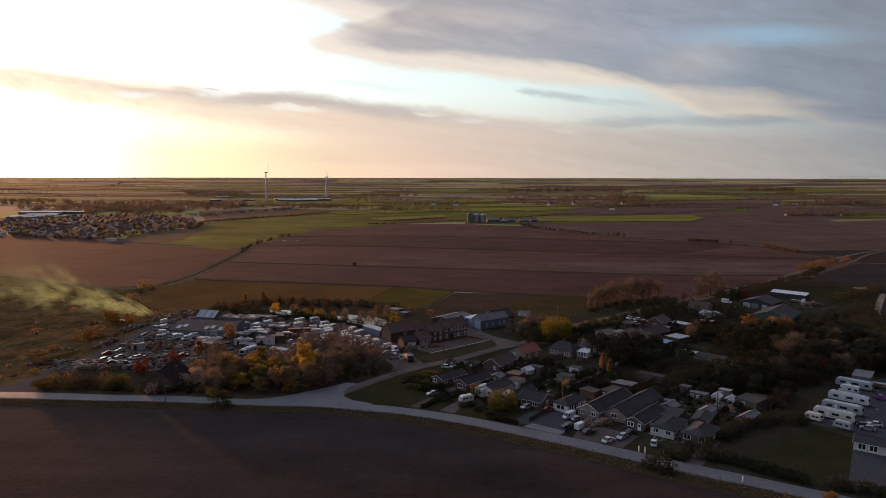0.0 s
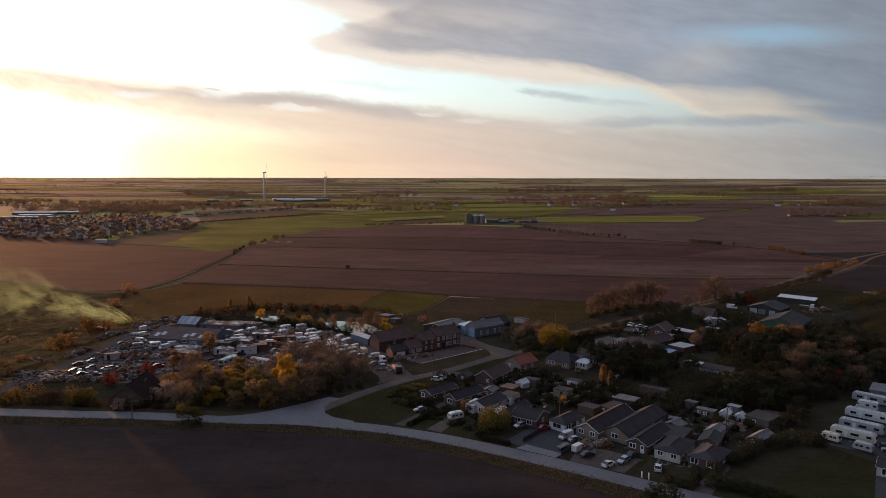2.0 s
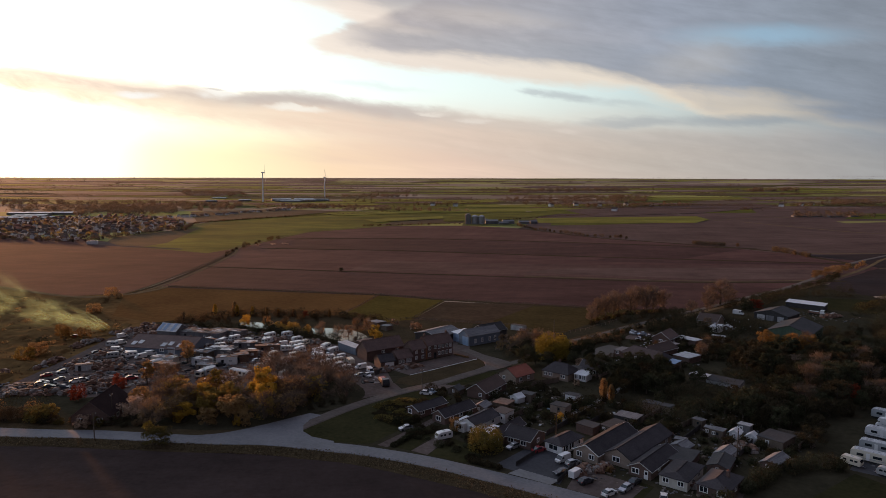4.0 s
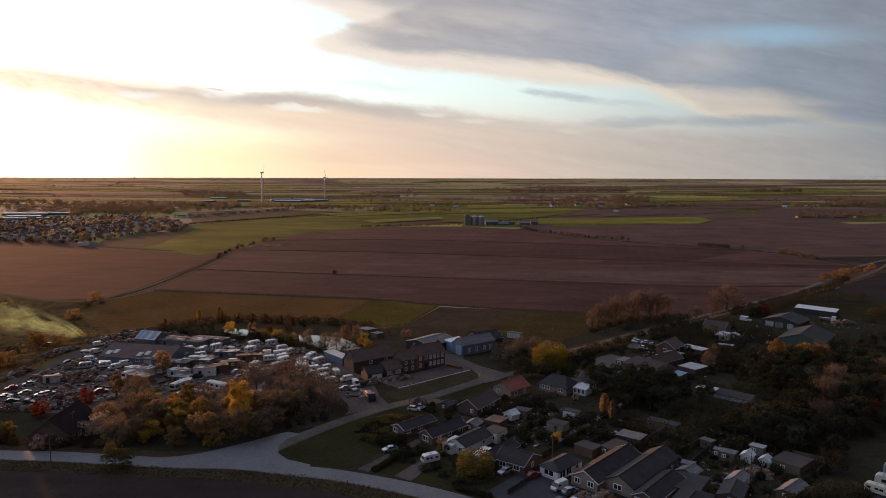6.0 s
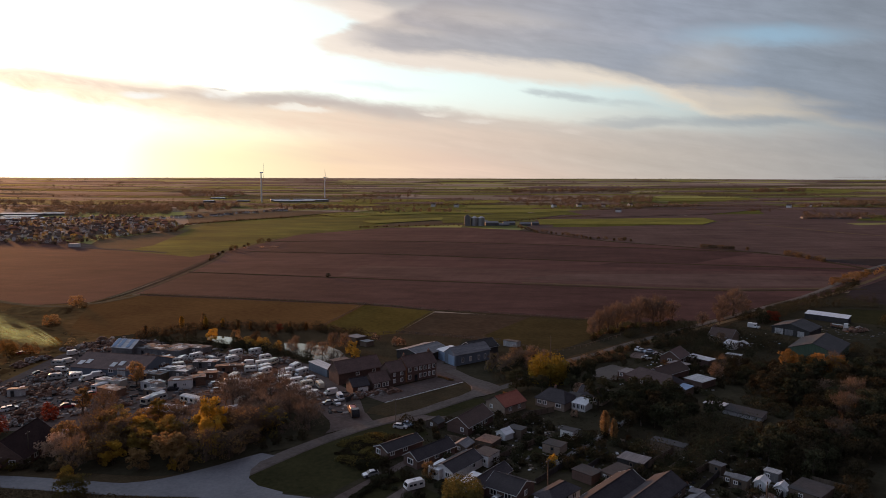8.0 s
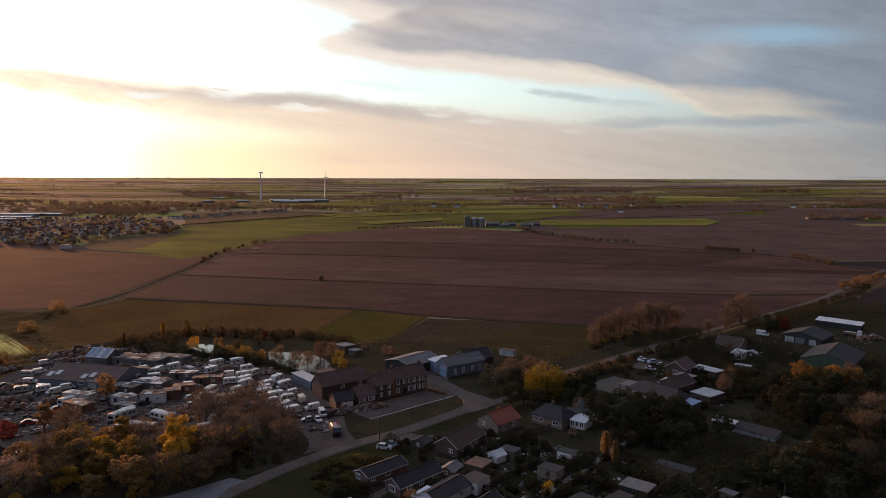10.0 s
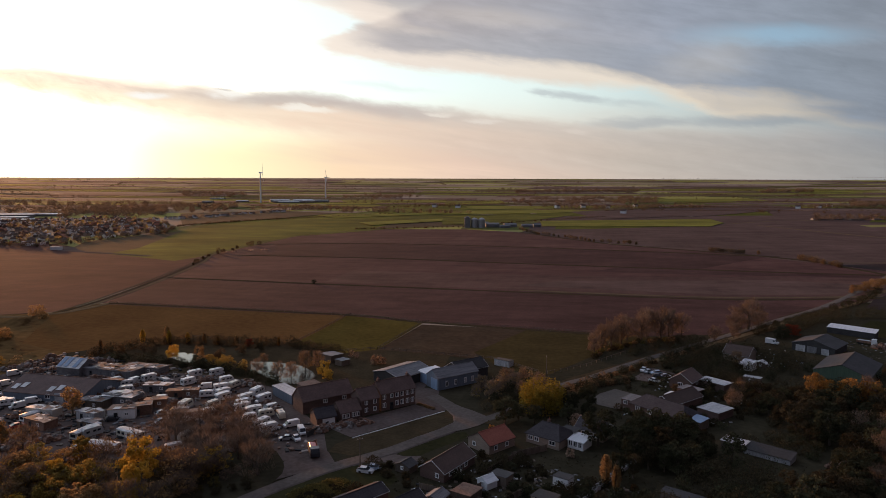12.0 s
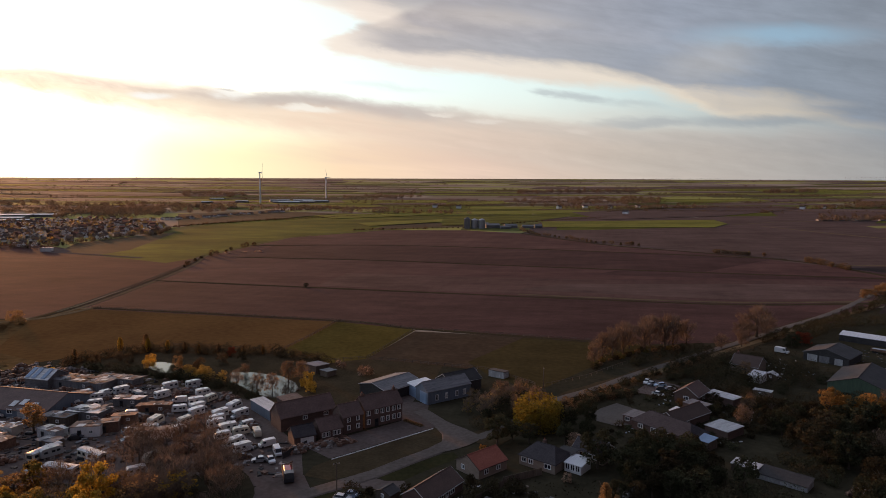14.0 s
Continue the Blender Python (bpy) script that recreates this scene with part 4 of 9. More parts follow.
while row_d < 4850:
    deep = row_d * frng.uniform(0.035, 0.07)
    x, lean = -0.78 * row_d - frng.uniform(0, 300), frng.uniform(-0.05, 0.05)
    while x < 0.78 * row_d:
        w = frng.uniform(0.07, 0.24) * row_d
        jog = frng.uniform(-0.25, 0.25) * deep
        near = lambda q: row_d + lean * q + jog
        m, lab = frng.choice(FAR_KINDS)
        s = Shape()
        for q in range(7):
            for e in (0, 1):
                px_ = x + w * q / 6 + 0.12 * deep * e
                py_ = near(px_) + deep * e * 1.1
                s.v.append((px_, py_, rise(math.hypot(px_, py_)) + 0.12 + 0.16 * (level % 3)))
        s.f = [(2 * q, 2 * q + 2, 2 * q + 3, 2 * q + 1) for q in range(6)]
        if max(math.hypot(v[0], v[1]) for v in s.v) < 4850 and frng.random() < 0.7:
            tagged(part("field", s, MAT[m]), lab, "field", kind="structure")
        FAR_EDGES.append((x, near(x), x + w, near(x + w)))
        x += w
    row_d, level = row_d + deep, level + 1
ribbon("road", [(-420, 215), (-200, 201), (-133.5, 199.9), (-98, 197.2), (-81, 196.5), (-55, 193.3), (-37, 192.6), (-21.5, 188.9), (-13.4, 187), (2.6, 180.8), (17.3, 172.9), (30.7, 164.9), (42.8, 157.2), (54, 149.9), (64.2, 143.8), (73.8, 138.1), (130, 102), (260, 20)], 5.2, MAT["tarmac"], "narrow grey tarmac country lane", "road", 0.23, 0.04, 0.03)
ribbon("road", [(-40, 193), (-35, 197), (-29.4, 205), (-22.6, 214.8), (-15.8, 223), (-7.5, 231.5), (0.5, 237.6), (6.6, 242.4), (13, 249.2), (19.5, 255.6), (23.4, 261), (23.2, 267), (20.6, 274.2), (14.7, 284)], 3.7, MAT["farm_lane"], "worn gravelly lane to a farm", "road", 0.22, 0.06, 0.03)
ribbon("road", [(30, 264), (36, 270), (44.9, 281.5), (55.7, 295.5), (67.7, 305.1), (79.2, 316.3), (91.7, 327.9), (105.1, 339.2), (129.6, 360.6), (146.9, 375.3), (175.5, 401), (198.3, 420.4), (227.5, 448.6), (279, 504), (330, 560), (404, 622)], 2.8, MAT["lane"], "long straight lane between fields", "road", 0.21, 0.06, 0.03)
field("road_mouth", [(-62, 195.4), (-56, 196.0), (-52, 196.9), (-48.6, 198.3), (-45.5, 200.2), (-39.5, 204.8), (-34.5, 209.2), (-30.5, 212.6), (-26.9, 211.0), (-29.5, 207.6), (-30.4, 203.2), (-29.6, 198.9), (-26.6, 195.3), (-20.6, 192.4), (-20, 189), (-40, 191), (-60, 193)], MAT["tarmac"], "flared tarmac mouth of a road junction", "road", 0.268)
field("yard_entrance", [(-22, 222), (-14, 228), (-6, 234), (-9, 241), (-17, 238), (-20, 230)], MAT["gravel"], "worn gravel yard entrance", "yard", 0.19)
field("yard_entrance", [(-160, 203), (-128, 201), (-122, 203), (-128, 208), (-129, 232), (-134, 232), (-136, 210)], MAT["gravel"], "gravel gateway to a scrapyard", "yard", 0.18)
ribbon("track", [(-132, 205), (-130, 224), (-128, 249), (-127, 277), (-127, 304), (-124, 323)], 4, MAT["gravel"], "gravel track beside a scrapyard", "track", 0.17, 0.2)
field("forecourt", [(61, 279), (66, 287), (72, 292), (79, 284), (75, 276), (68, 273)], MAT["lane"], "worn gravel forecourt with parked cars", "yard", 0.16)

field("bank", [(-46, 222), (-39, 214), (-30, 213), (-24, 216), (-20.4, 219.6), (-18, 223.5), (-17, 228.5), (-17.4, 232), (-18.4, 235), (-21.2, 240.3), (-25, 245), (-30, 247), (-36, 245), (-42, 238)], MAT["garden"], "dark rough bank under bare trees", "ground", 0.207)
# drains, margins and tractor lines of the big fields
for pts, w, m, lab in (
    ([(-173.5, 404), (-170.5, 440), (-173, 518), (-179, 602), (-187, 648), (-186, 690)], 0.8, "bank", "grassy bank of a field drain"),
    ([(-167.5, 404), (-163.5, 445), (-165.5, 518), (-172, 602), (-183, 660), (-174, 735), (-154, 828), (-108, 905), (-65, 938), (38, 942)], 2.0, "straw", "grassy bank of a field drain"),
    ([(-330, 440), (-293, 447), (-201, 398), (-170, 404), (-158, 431)], 3.5, "straw", "grassy field margin"),
    ([(-166, 521), (-64, 499), (96, 465), (174, 452), (262, 459)], 3.4, "verge", "dark grassy line across a field"),
    ([(60, 479), (96, 471), (174, 458), (262, 465)], 3.0, "bank", "pale grassy line across a field"),
    ([(-158, 431), (-28, 404), (5, 390), (82, 368), (100, 364)], 2.6, "verge", "grassy field margin along a fence"),
    ([(-160, 650), (-34, 632), (70, 604), (252, 560), (320, 548)], 4.0, "verge", "thin grassy line across a field"),
    ([(-172, 742), (-40, 752), (128, 714), (295, 655)], 4.5, "verge", "pale furrow line across a field"),
    ([(101, 900), (165, 778), (195, 742), (251, 692), (279, 663), (310, 620), (312, 592), (318, 548), (306, 530), (300, 520)], 5.5, "verge", "grassy bank of a field drain"),
    ([(92, 324), (147, 370), (198, 414), (229, 438), (262, 470), (300, 508), (326, 536), (360, 575), (404, 615)], 2.6, "straw", "pale verge of the lane"),
    ([(415, 1064), (504, 1127), (588, 1156)], 3.0, "straw", "pale far track to barns"),
    ([(310, 615), (404, 622), (600, 640)], 3.0, "straw", "pale grassy track"),
    ([(322, 520), (420, 505), (560, 500)], 2.0, "straw", "pale grassy field margin"),
    ([(444, 1037), (500, 850), (549, 844), (700, 870)], 4.0, "straw", "pale grassy track far off"),
    ([(-330, 680), (-290, 664), (-230, 640)], 5.0, "gravel", "pale track end"),
):
    ribbon("field_margin", pts, w, MAT[m], lab, "field margin", 0.14 if "drain" in lab else 0.16, 0.45)
ribbon("drain", [(-170.5, 404), (-167, 442), (-169, 518), (-175.5, 602), (-185, 655)], 2.2, MAT["verge"], "dark reedy field drain", "drain", 0.11, 0.2)
ribbon("verge", [(-140, 194), (-98, 192), (-81, 191), (-55, 188.5), (-36, 187.5), (-21.5, 184), (-13, 182), (1, 175.5), (15, 168), (28.5, 160), (41, 152), (52, 144.5), (62, 138.5), (72, 133), (110, 107), (150, 81), (260, 13)], 5.5, MAT["verge"], "rough grass verge beside the lane", "verge", 0.15, 0.25)
ribbon("verge", [(-125, 203.5), (-98, 201.5), (-81, 201), (-58, 198), (-45, 199), (-37, 204)], 4, MAT["verge"], "rough grass verge under trees", "verge", 0.15, 0.25)
ribbon("verge", [(30, 261), (44, 277), (62, 298), (80, 314), (105, 336), (147, 372), (198, 417)], 10, MAT["verge"], "rough verge along the lane", "verge", 0.13, 0.3)
tagged(part("pond", Shape().sheet([(-51, 320), (-44, 320), (-33, 316), (-27, 309), (-24, 302), (-27, 294), (-32, 294), (-40, 301), (-48, 309)], 0.24), WATER), "still pond that mirrors the bright sky", "pond", kind="structure")
tagged(part("pond", Shape().sheet([(-85, 331), (-80, 332), (-75, 330), (-67, 321), (-68, 317), (-75, 319), (-84, 326)], 0.24), WATER), "small pond among bushes", "pond", kind="structure")

# ---------- windows, houses ----------
WINDOWS = {}
FOOTPRINTS = []                     # ground that buildings stand on: x, y, cosine and sine of the turn, half width, half length


def built_on(x, y, room=0.0):
    """Whether a plant of that half width would grow through a building."""
    for bx, by, c, s, hw, hl in FOOTPRINTS:
        dx, dy = x - bx, y - by
        if abs(dx * c + dy * s) < hw + room and abs(dy * c - dx * s) < hl + room:
            return True
    return False



def window(parent, x, y, z, turn, w=1.2, h=1.1, frame_mat="trim"):
    """A framed window with two lights, its back on the wall at (x, y), its sill at z; turn: degrees that it faces away from -y."""
    w, h = w * 1.12, h * 1.08
    key = (w, h, frame_mat)
    if key not in WINDOWS:
        f, b = Shape(), 0.15
        f.box(-w / 2, w / 2, -0.06, 0.04, 0, b).box(-w / 2, w / 2, -0.06, 0.04, h - b, h)
        for k in (-w / 2, -b / 2, w / 2 - b):
            f.box(k, k + b, -0.055, 0.04, b, h - b)
        g = Shape().box(-w / 2 + b, w / 2 - b, -0.02, 0.02, b, h - b)
        WINDOWS[key] = (f.mesh("window", MAT[frame_mat]), g.mesh("pane", GLASS))
    f, g = WINDOWS[key]
    ob = part("window", f, None, parent, "", pose(x, y, z, 0, 0, turn))
    part("pane", g, None, ob)


def door(parent, x, y, turn, w=0.95, h=2.05, mat="trim"):
    ob = part("door", Shape().box(-w / 2, w / 2, -0.05, 0.03, 0.05, h, 0.02), MAT[mat], parent, "", pose(x, y, 0, 0, 0, turn))
    if w < 1.3:
        part("pane", Shape().box(-w * 0.28, w * 0.28, -0.07, -0.045, h * 0.55, h * 0.88), GLASS, ob)
    else:
        for k in range(1, 6):
            part("rib", Shape().box(-w * 0.48, w * 0.48, -0.065, -0.045, h * k / 6 - 0.02, h * k / 6 + 0.02), MAT[mat], ob)


def house(name, label, x, y, yaw, w, l, eave, ridge, wall="brick", roof="slate", category="house", hip=0.0, over=0.3, barge="barge",
          front=(), side=(), left=(), doors=(), chimneys=(), along=False, group="", upper=None):
    """A house, w across the front and l deep, ridge running back (or along the front). front and side: windows as (place along the
    wall from its middle, sill, width, height); doors: (wall, place, width, height, material)."""
    if category in ("bungalow", "chalet", "house", "cottage"):
        eave, ridge = eave - 0.2, ridge - 0.5
    h = thing(name, label, category, pose(x, y, 0, 0, 0, yaw), group)
    FOOTPRINTS.append((x, y, math.cos(radians(yaw)), math.sin(radians(yaw)), w / 2, l / 2))
    a, b = (w / 2, l / 2) if not along else (l / 2, w / 2)     # a: half span, b: half ridge length
    s = Shape()
    s.add([(-a, -b, -0.3), (a, -b, -0.3), (a, b, -0.3), (-a, b, -0.3), (-a, -b, eave), (a, -b, eave), (a, b, eave), (-a, b, eave)], [(0, 1, 5, 4), (1, 2, 6, 5), (2, 3, 7, 6), (3, 0, 4, 7)])
    if not hip:
        s.add([(-a, -b, eave), (a, -b, eave), (0, -b, ridge), (-a, b, eave), (a, b, eave), (0, b, ridge)], [(0, 1, 2), (4, 3, 5)])
    turn = Matrix.Identity(4) if not along else pose(0, 0, 0, 0, 0, 90)
    part("wall", s, MAT[wall], h, "", turn)
    t, o = 0.14, over
    drop = o * (ridge - eave) / a
    r = Shape()
    bo = b + (o * 0.6 if not hip else o)
    hb = bo - hip
    for sg in (-1, 1):
        lo = [(sg * (a + o), -bo, eave - drop), (sg * (a + o), bo, eave - drop), (0, hb, ridge), (0, -hb, ridge)]
        up = [(p[0], p[1], p[2] + t) for p in lo]
        q = lo + up
        fs = [(0, 1, 2, 3), (7, 6, 5, 4), (0, 4, 5, 1), (1, 5, 6, 2), (2, 6, 7, 3), (3, 7, 4, 0)]
        r.add(q, fs if sg < 0 else [tuple(reversed(k)) for k in fs])
    if hip:
        for sg in (-1, 1):
            lo = [(-(a + o), sg * bo, eave - drop), ((a + o), sg * bo, eave - drop), (0, sg * hb, ridge)]
            up = [(p[0], p[1], p[2] + t + 0.004) for p in lo]
            r.add(lo + up, [(0, 1, 2), (5, 4, 3), (0, 3, 4, 1), (1, 4, 5, 2), (2, 5, 3, 0)])
    rf = part("roof", r, MAT[roof], h, "", turn)
    part("ridge", Shape().tube((0, -hb, ridge + t), (0, hb, ridge + t), 0.12, 0.12, 6), MAT[roof], rf)
    if barge and not hip:
        for e in (-1, 1):
            g = Shape()
            for sg in (-1, 1):
                y0, y1 = (e * bo, e * (bo + 0.05))
                g.add([(sg * (a + o), y0, eave - drop - 0.03), (0, y0, ridge - 0.03), (0, y0, ridge + t + 0.02), (sg * (a + o), y0, eave - drop + t + 0.02), (sg * (a + o), y1, eave - drop - 0.03), (0, y1, ridge - 0.03), (0, y1, ridge + t + 0.02), (sg * (a + o), y1, eave - drop + t + 0.02)], [(0, 1, 2, 3), (7, 6, 5, 4), (0, 4, 5, 1), (2, 6, 7, 3), (3, 7, 4, 0)])
            part("bargeboard", g, MAT[barge], rf)
        for sg in (-1, 1):
            part("gutter", Shape().box(min(sg * (a + o), sg * (a + o + 0.09)), max(sg * (a + o), sg * (a + o + 0.09)), -bo, bo, eave - drop - 0.06, eave - drop + 0.07), MAT[barge], rf)
    for k, z, ww, hh in front:
        window(h, k, -l / 2 - 0.04, z, 0, ww, hh)
    for k, z, ww, hh in side:
        window(h, w / 2 + 0.04, k, z, 90, ww, hh)
    for k, z, ww, hh in left:
        window(h, -w / 2 - 0.04, k, z, -90, ww, hh)
    for side_name, k, ww, hh, m in doors:
        if side_name == "front":
            door(h, k, -l / 2 - 0.03, 0, ww, hh, m)
        else:
            door(h, w / 2 + 0.03, k, 90, ww, hh, m)
    for cx, cy in chimneys:
        c = part("chimney", Shape().box(cx - 0.35, cx + 0.35, cy - 0.35, cy + 0.35, eave, ridge + 0.9, 0.06), MAT["brick"], h)
        part("pot", Shape().tube((cx, cy, ridge + 0.9), (cx, cy, ridge + 1.25), 0.14, 0.12, 8), MAT["red_tile"], c)
    return h


def flat_shed(name, label, x, y, yaw, w, l, hf, hb, wall="timber", roof="felt", category="shed", openings=(), group="", doors=()):
    """A lean-to or flat-roofed shed: hf high at its front, hb at its back."""
    h = thing(name, label, category, pose(x, y, 0, 0, 0, yaw), group)
    FOOTPRINTS.append((x, y, math.cos(radians(yaw)), math.sin(radians(yaw)), w / 2, l / 2))
    a, b, t, o = w / 2, l / 2, 0.1, 0.18
    part("wall", Shape().add([(-a, -b, -0.2), (a, -b, -0.2), (a, b, -0.2), (-a, b, -0.2), (-a, -b, hf), (a, -b, hf), (a, b, hb), (-a, b, hb)], [(0, 1, 5, 4), (1, 2, 6, 5), (2, 3, 7, 6), (3, 0, 4, 7), (7, 6, 5, 4)]), MAT[wall], h)
    part("roof", Shape().add([(-a - o, -b - o, hf + 0.01), (a + o, -b - o, hf + 0.01), (a + o, b + o, hb + 0.01), (-a - o, b + o, hb + 0.01), (-a - o, -b - o, hf + t), (a + o, -b - o, hf + t), (a + o, b + o, hb + t), (-a - o, b + o, hb + t)], [(3, 2, 1, 0), (4, 5, 6, 7), (0, 1, 5, 4), (1, 2, 6, 5), (2, 3, 7, 6), (3, 0, 4, 7)]), MAT[roof], h)
    for k, z, ww, hh in openings:
        window(h, k, -b - 0.04, z, 0, ww, hh)
    for k, ww, hh, m in doors:
        door(h, k, -b - 0.03, 0, ww, hh, m)
    return h


# the row along the lane
house("bungalow", "long buff bungalow with a dark grey tiled roof", 54.0, 187.0, -42, 6.6, 22, 2.5, 4.6, "brick_pale", "slate", "bungalow", front=((-0.2, 0.9, 1.7, 1.2),), side=((-8, 0.9, 1.2, 1.1), (-3, 0.9, 1.2, 1.1), (3, 0.9, 1.2, 1.1), (8, 0.9, 1.2, 1.1)), barge="slate")
house("bungalow", "long grey bungalow with two white front windows", 46.6, 188.6, -42, 6.4, 20, 2.5, 4.5, "brick_pale", "slate", "bungalow", front=((-1.6, 0.9, 1.3, 1.2), (1.6, 0.9, 1.3, 1.2)), side=((-6, 0.9, 1.2, 1.1), (0, 0.9, 1.2, 1.1), (6, 0.9, 1.2, 1.1)), barge="trim")
house("bungalow", "small bungalow with white barge boards and door", 54.9, 178.2, -41, 5.2, 14.5, 2.3, 3.9, "brick", "slate", "bungalow", front=((-1.0, 0.7, 1.6, 1.2),), side=((-3, 0.9, 1.2, 1.0), (3, 0.9, 1.2, 1.0)), doors=(("front", 1.5, 0.95, 2.0, "trim"),))
house("park_home", "cream clad chalet with a low grey roof", 59.0, 171.6, -38, 6.0, 10.5, 2.5, 3.5, "cream", "slate", "chalet", hip=2.2, front=((-1.6, 0.9, 1.3, 1.1), (1.6, 0.9, 1.3, 1.1)), side=((-2, 0.9, 1.2, 1.0), (2, 0.9, 1.2, 1.0)))
house("bungalow", "brick bungalow with two large white windows", 65.4, 166.6, -40, 6.4, 9.5, 2.5, 4.0, "brick", "slate", "bungalow", hip=2.6, front=((-1.8, 0.8, 1.6, 1.3), (1.8, 0.8, 1.6, 1.3)), side=((0, 0.9, 1.2, 1.0),), chimneys=((1.2, 1.0),))
house("bungalow", "white rendered bungalow with a bay window", 36.4, 189.4, -45, 5.0, 9.0, 2.5, 3.9, "render", "slate", "bungalow", hip=2.0, front=((0, 0.7, 2.4, 1.3),), side=((-3, 0.5, 1.8, 1.6), (-0.6, 0.5, 1.8, 1.6), (2.4, 0.9, 1.2, 1.1)))
house("bungalow", "dark-roofed bungalow with white front windows", 27.0, 192.6, -36, 7.6, 7.4, 2.5, 4.4, "brick", "slate", "bungalow", along=True, front=((-1.7, 0.8, 1.5, 1.2), (1.8, 0.8, 1.5, 1.2)), side=((0, 0.9, 1.0, 1.1),))
house("bungalow", "narrow bungalow with white barge boards", 23.2, 196.4, -37, 3.8, 11, 2.5, 4.1, "brick", "slate", "bungalow", front=((0, 0.8, 1.6, 1.2),), side=((3, 0.9, 1.2, 1.1),))
flat_shed("conservatory", "white-framed conservatory with a pale ribbed roof", 19.6, 194.6, -37, 3.6, 4.5, 2.3, 2.7, "render", "poly", "conservatory", ((-1.1, 0.6, 1.0, 1.5), (0, 0.6, 1.0, 1.5), (1.1, 0.6, 1.0, 1.5)))
house("bungalow", "bungalow with a white and blue end wall", 16.4, 203.8, -39, 5.6, 11, 2.4, 3.9, "render", "slate", "bungalow", front=((-1.3, 0.8, 1.1, 1.1), (1.3, 0.8, 1.1, 1.1)), side=((2, 0.9, 1.2, 1.0),))
flat_shed("porch", "flat white-roofed lean-to on a bungalow", 12.4, 201.6, -39, 3.0, 5.0, 2.3, 2.5, "render", "poly", "extension", ((0, 0.8, 1.6, 1.1),))
flat_shed("extension", "white flat-roofed extension behind a bungalow", 23.0, 208.4, -39, 4.2, 4.5, 2.7, 2.7, "render", "felt", "extension", ((0.8, 0.9, 1.2, 1.0),))
house("bungalow", "small bungalow with a white gabled porch", 9.8, 210.2, -44, 4.6, 12.5, 2.4, 4.1, "brick", "slate", "bungalow", front=((0, 0.7, 1.7, 1.3),), side=((-3.5, 0.9, 1.2, 1.0), (0, 0.9, 1.2, 1.0), (4, 0.9, 1.2, 1.0)))
house("bungalow", "low dark-roofed bungalow beside the green", 2.2, 214.6, -46, 4.8, 11, 2.3, 3.6, "brick", "slate", "bungalow", front=((-1.0, 0.7, 1.4, 1.2),), side=((-4, 0.9, 1.2, 1.0), (0, 0.9, 1.2, 1.0)))
house("cottage", "brick cottage with a brown tiled roof", 20.0, 231.6, -34, 6.4, 12.5, 2.5, 4.9, "brick", "brown_tile", "cottage", side=((-3.6, 0.8, 1.3, 1.1), (-1.6, 0.8, 1.3, 1.1), (2.4, 0.8, 1.3, 1.1)), front=((1.4, 0.8, 0.9, 1.0),), doors=(("side", 0.4, 0.95, 2.0, "trim"),))
house("cottage", "small stone cottage with a bright red pantile roof", 30.6, 245.6, -48, 7.4, 8.8, 2.6, 5.0, "brick_pale", "red_tile", "cottage", side=((-2.2, 0.8, 1.1, 1.1), (1.6, 0.8, 1.1, 1.1)), front=((-1.5, 0.9, 1.0, 1.0),), barge="brown_tile")
house("bungalow", "grey-roofed bungalow with a row of white windows", 45.6, 249.0, -38, 9.4, 8.0, 2.6, 5.2, "brick_pale", "slate", "bungalow", along=True, hip=2.6, front=((-3.4, 0.9, 1.2, 1.1), (-1.6, 0.9, 1.2, 1.1), (2.8, 0.9, 1.6, 1.1)), chimneys=((-0.6, 0.4),))
flat_shed("conservatory", "white conservatory with a pale roof", 52.4, 245.8, -38, 4.2, 4.6, 2.0, 2.5, "render", "poly", "conservatory", ((-1.3, 0.6, 1.0, 1.5), (0, 0.6, 1.0, 1.5), (1.3, 0.6, 1.0, 1.5)))
flat_shed("extension", "white flat-roofed extension of a house", 51.0, 250.6, -38, 4.0, 3.5, 2.7, 2.7, "render", "felt", "extension", ((0.4, 0.9, 1.6, 1.1),))
house("bungalow", "dark bungalow among garden trees", 57.5, 253.0, -38, 8.0, 6.4, 2.5, 4.6, "brick_pale", "slate", "bungalow", along=True, front=((-2, 0.9, 1.4, 1.1), (2, 0.9, 1.4, 1.1)))
# the cluster beyond the dark trees
house("long_house", "long low house with a dark tiled roof", 80.0, 268.0, -52, 17.5, 8.0, 2.6, 5.2, "brick", "slate", "house", along=True, hip=3.0, front=((-6, 0.9, 1.4, 1.1), (-2, 0.9, 1.4, 1.1), (3, 0.9, 1.4, 1.1)))
house("long_house", "dark-roofed wing of a low house", 86.5, 277.0, 38, 15.0, 6.5, 2.6, 4.8, "brick", "brown_tile", "house", along=True, front=((-3, 0.9, 1.4, 1.1),))
flat_shed("garage", "flat-roofed garage with a pale roof edge", 73.6, 277.0, -42, 4.2, 6.2, 2.3, 2.2, "brick", "tin", "garage", ((-0.8, 1.0, 1.2, 1.0),))
flat_shed("workshop", "low workshop with a white flat roof", 94.4, 268.8, -52, 6.4, 7.6, 2.3, 2.2, "brick", "tin_pale", "workshop")
flat_shed("lean_to", "lean-to with a blue sheet roof", 86.4, 259.6, -52, 3.6, 4.0, 2.2, 2.6, "timber", "blue", "lean-to")
house("house", "brick house with a reddish roof end", 95.5, 296.5, -40, 7.0, 9.0, 2.8, 5.4, "brick", "old_tile", "house", front=((0, 0.9, 1.4, 1.1),), side=((0, 0.9, 1.4, 1.1),))
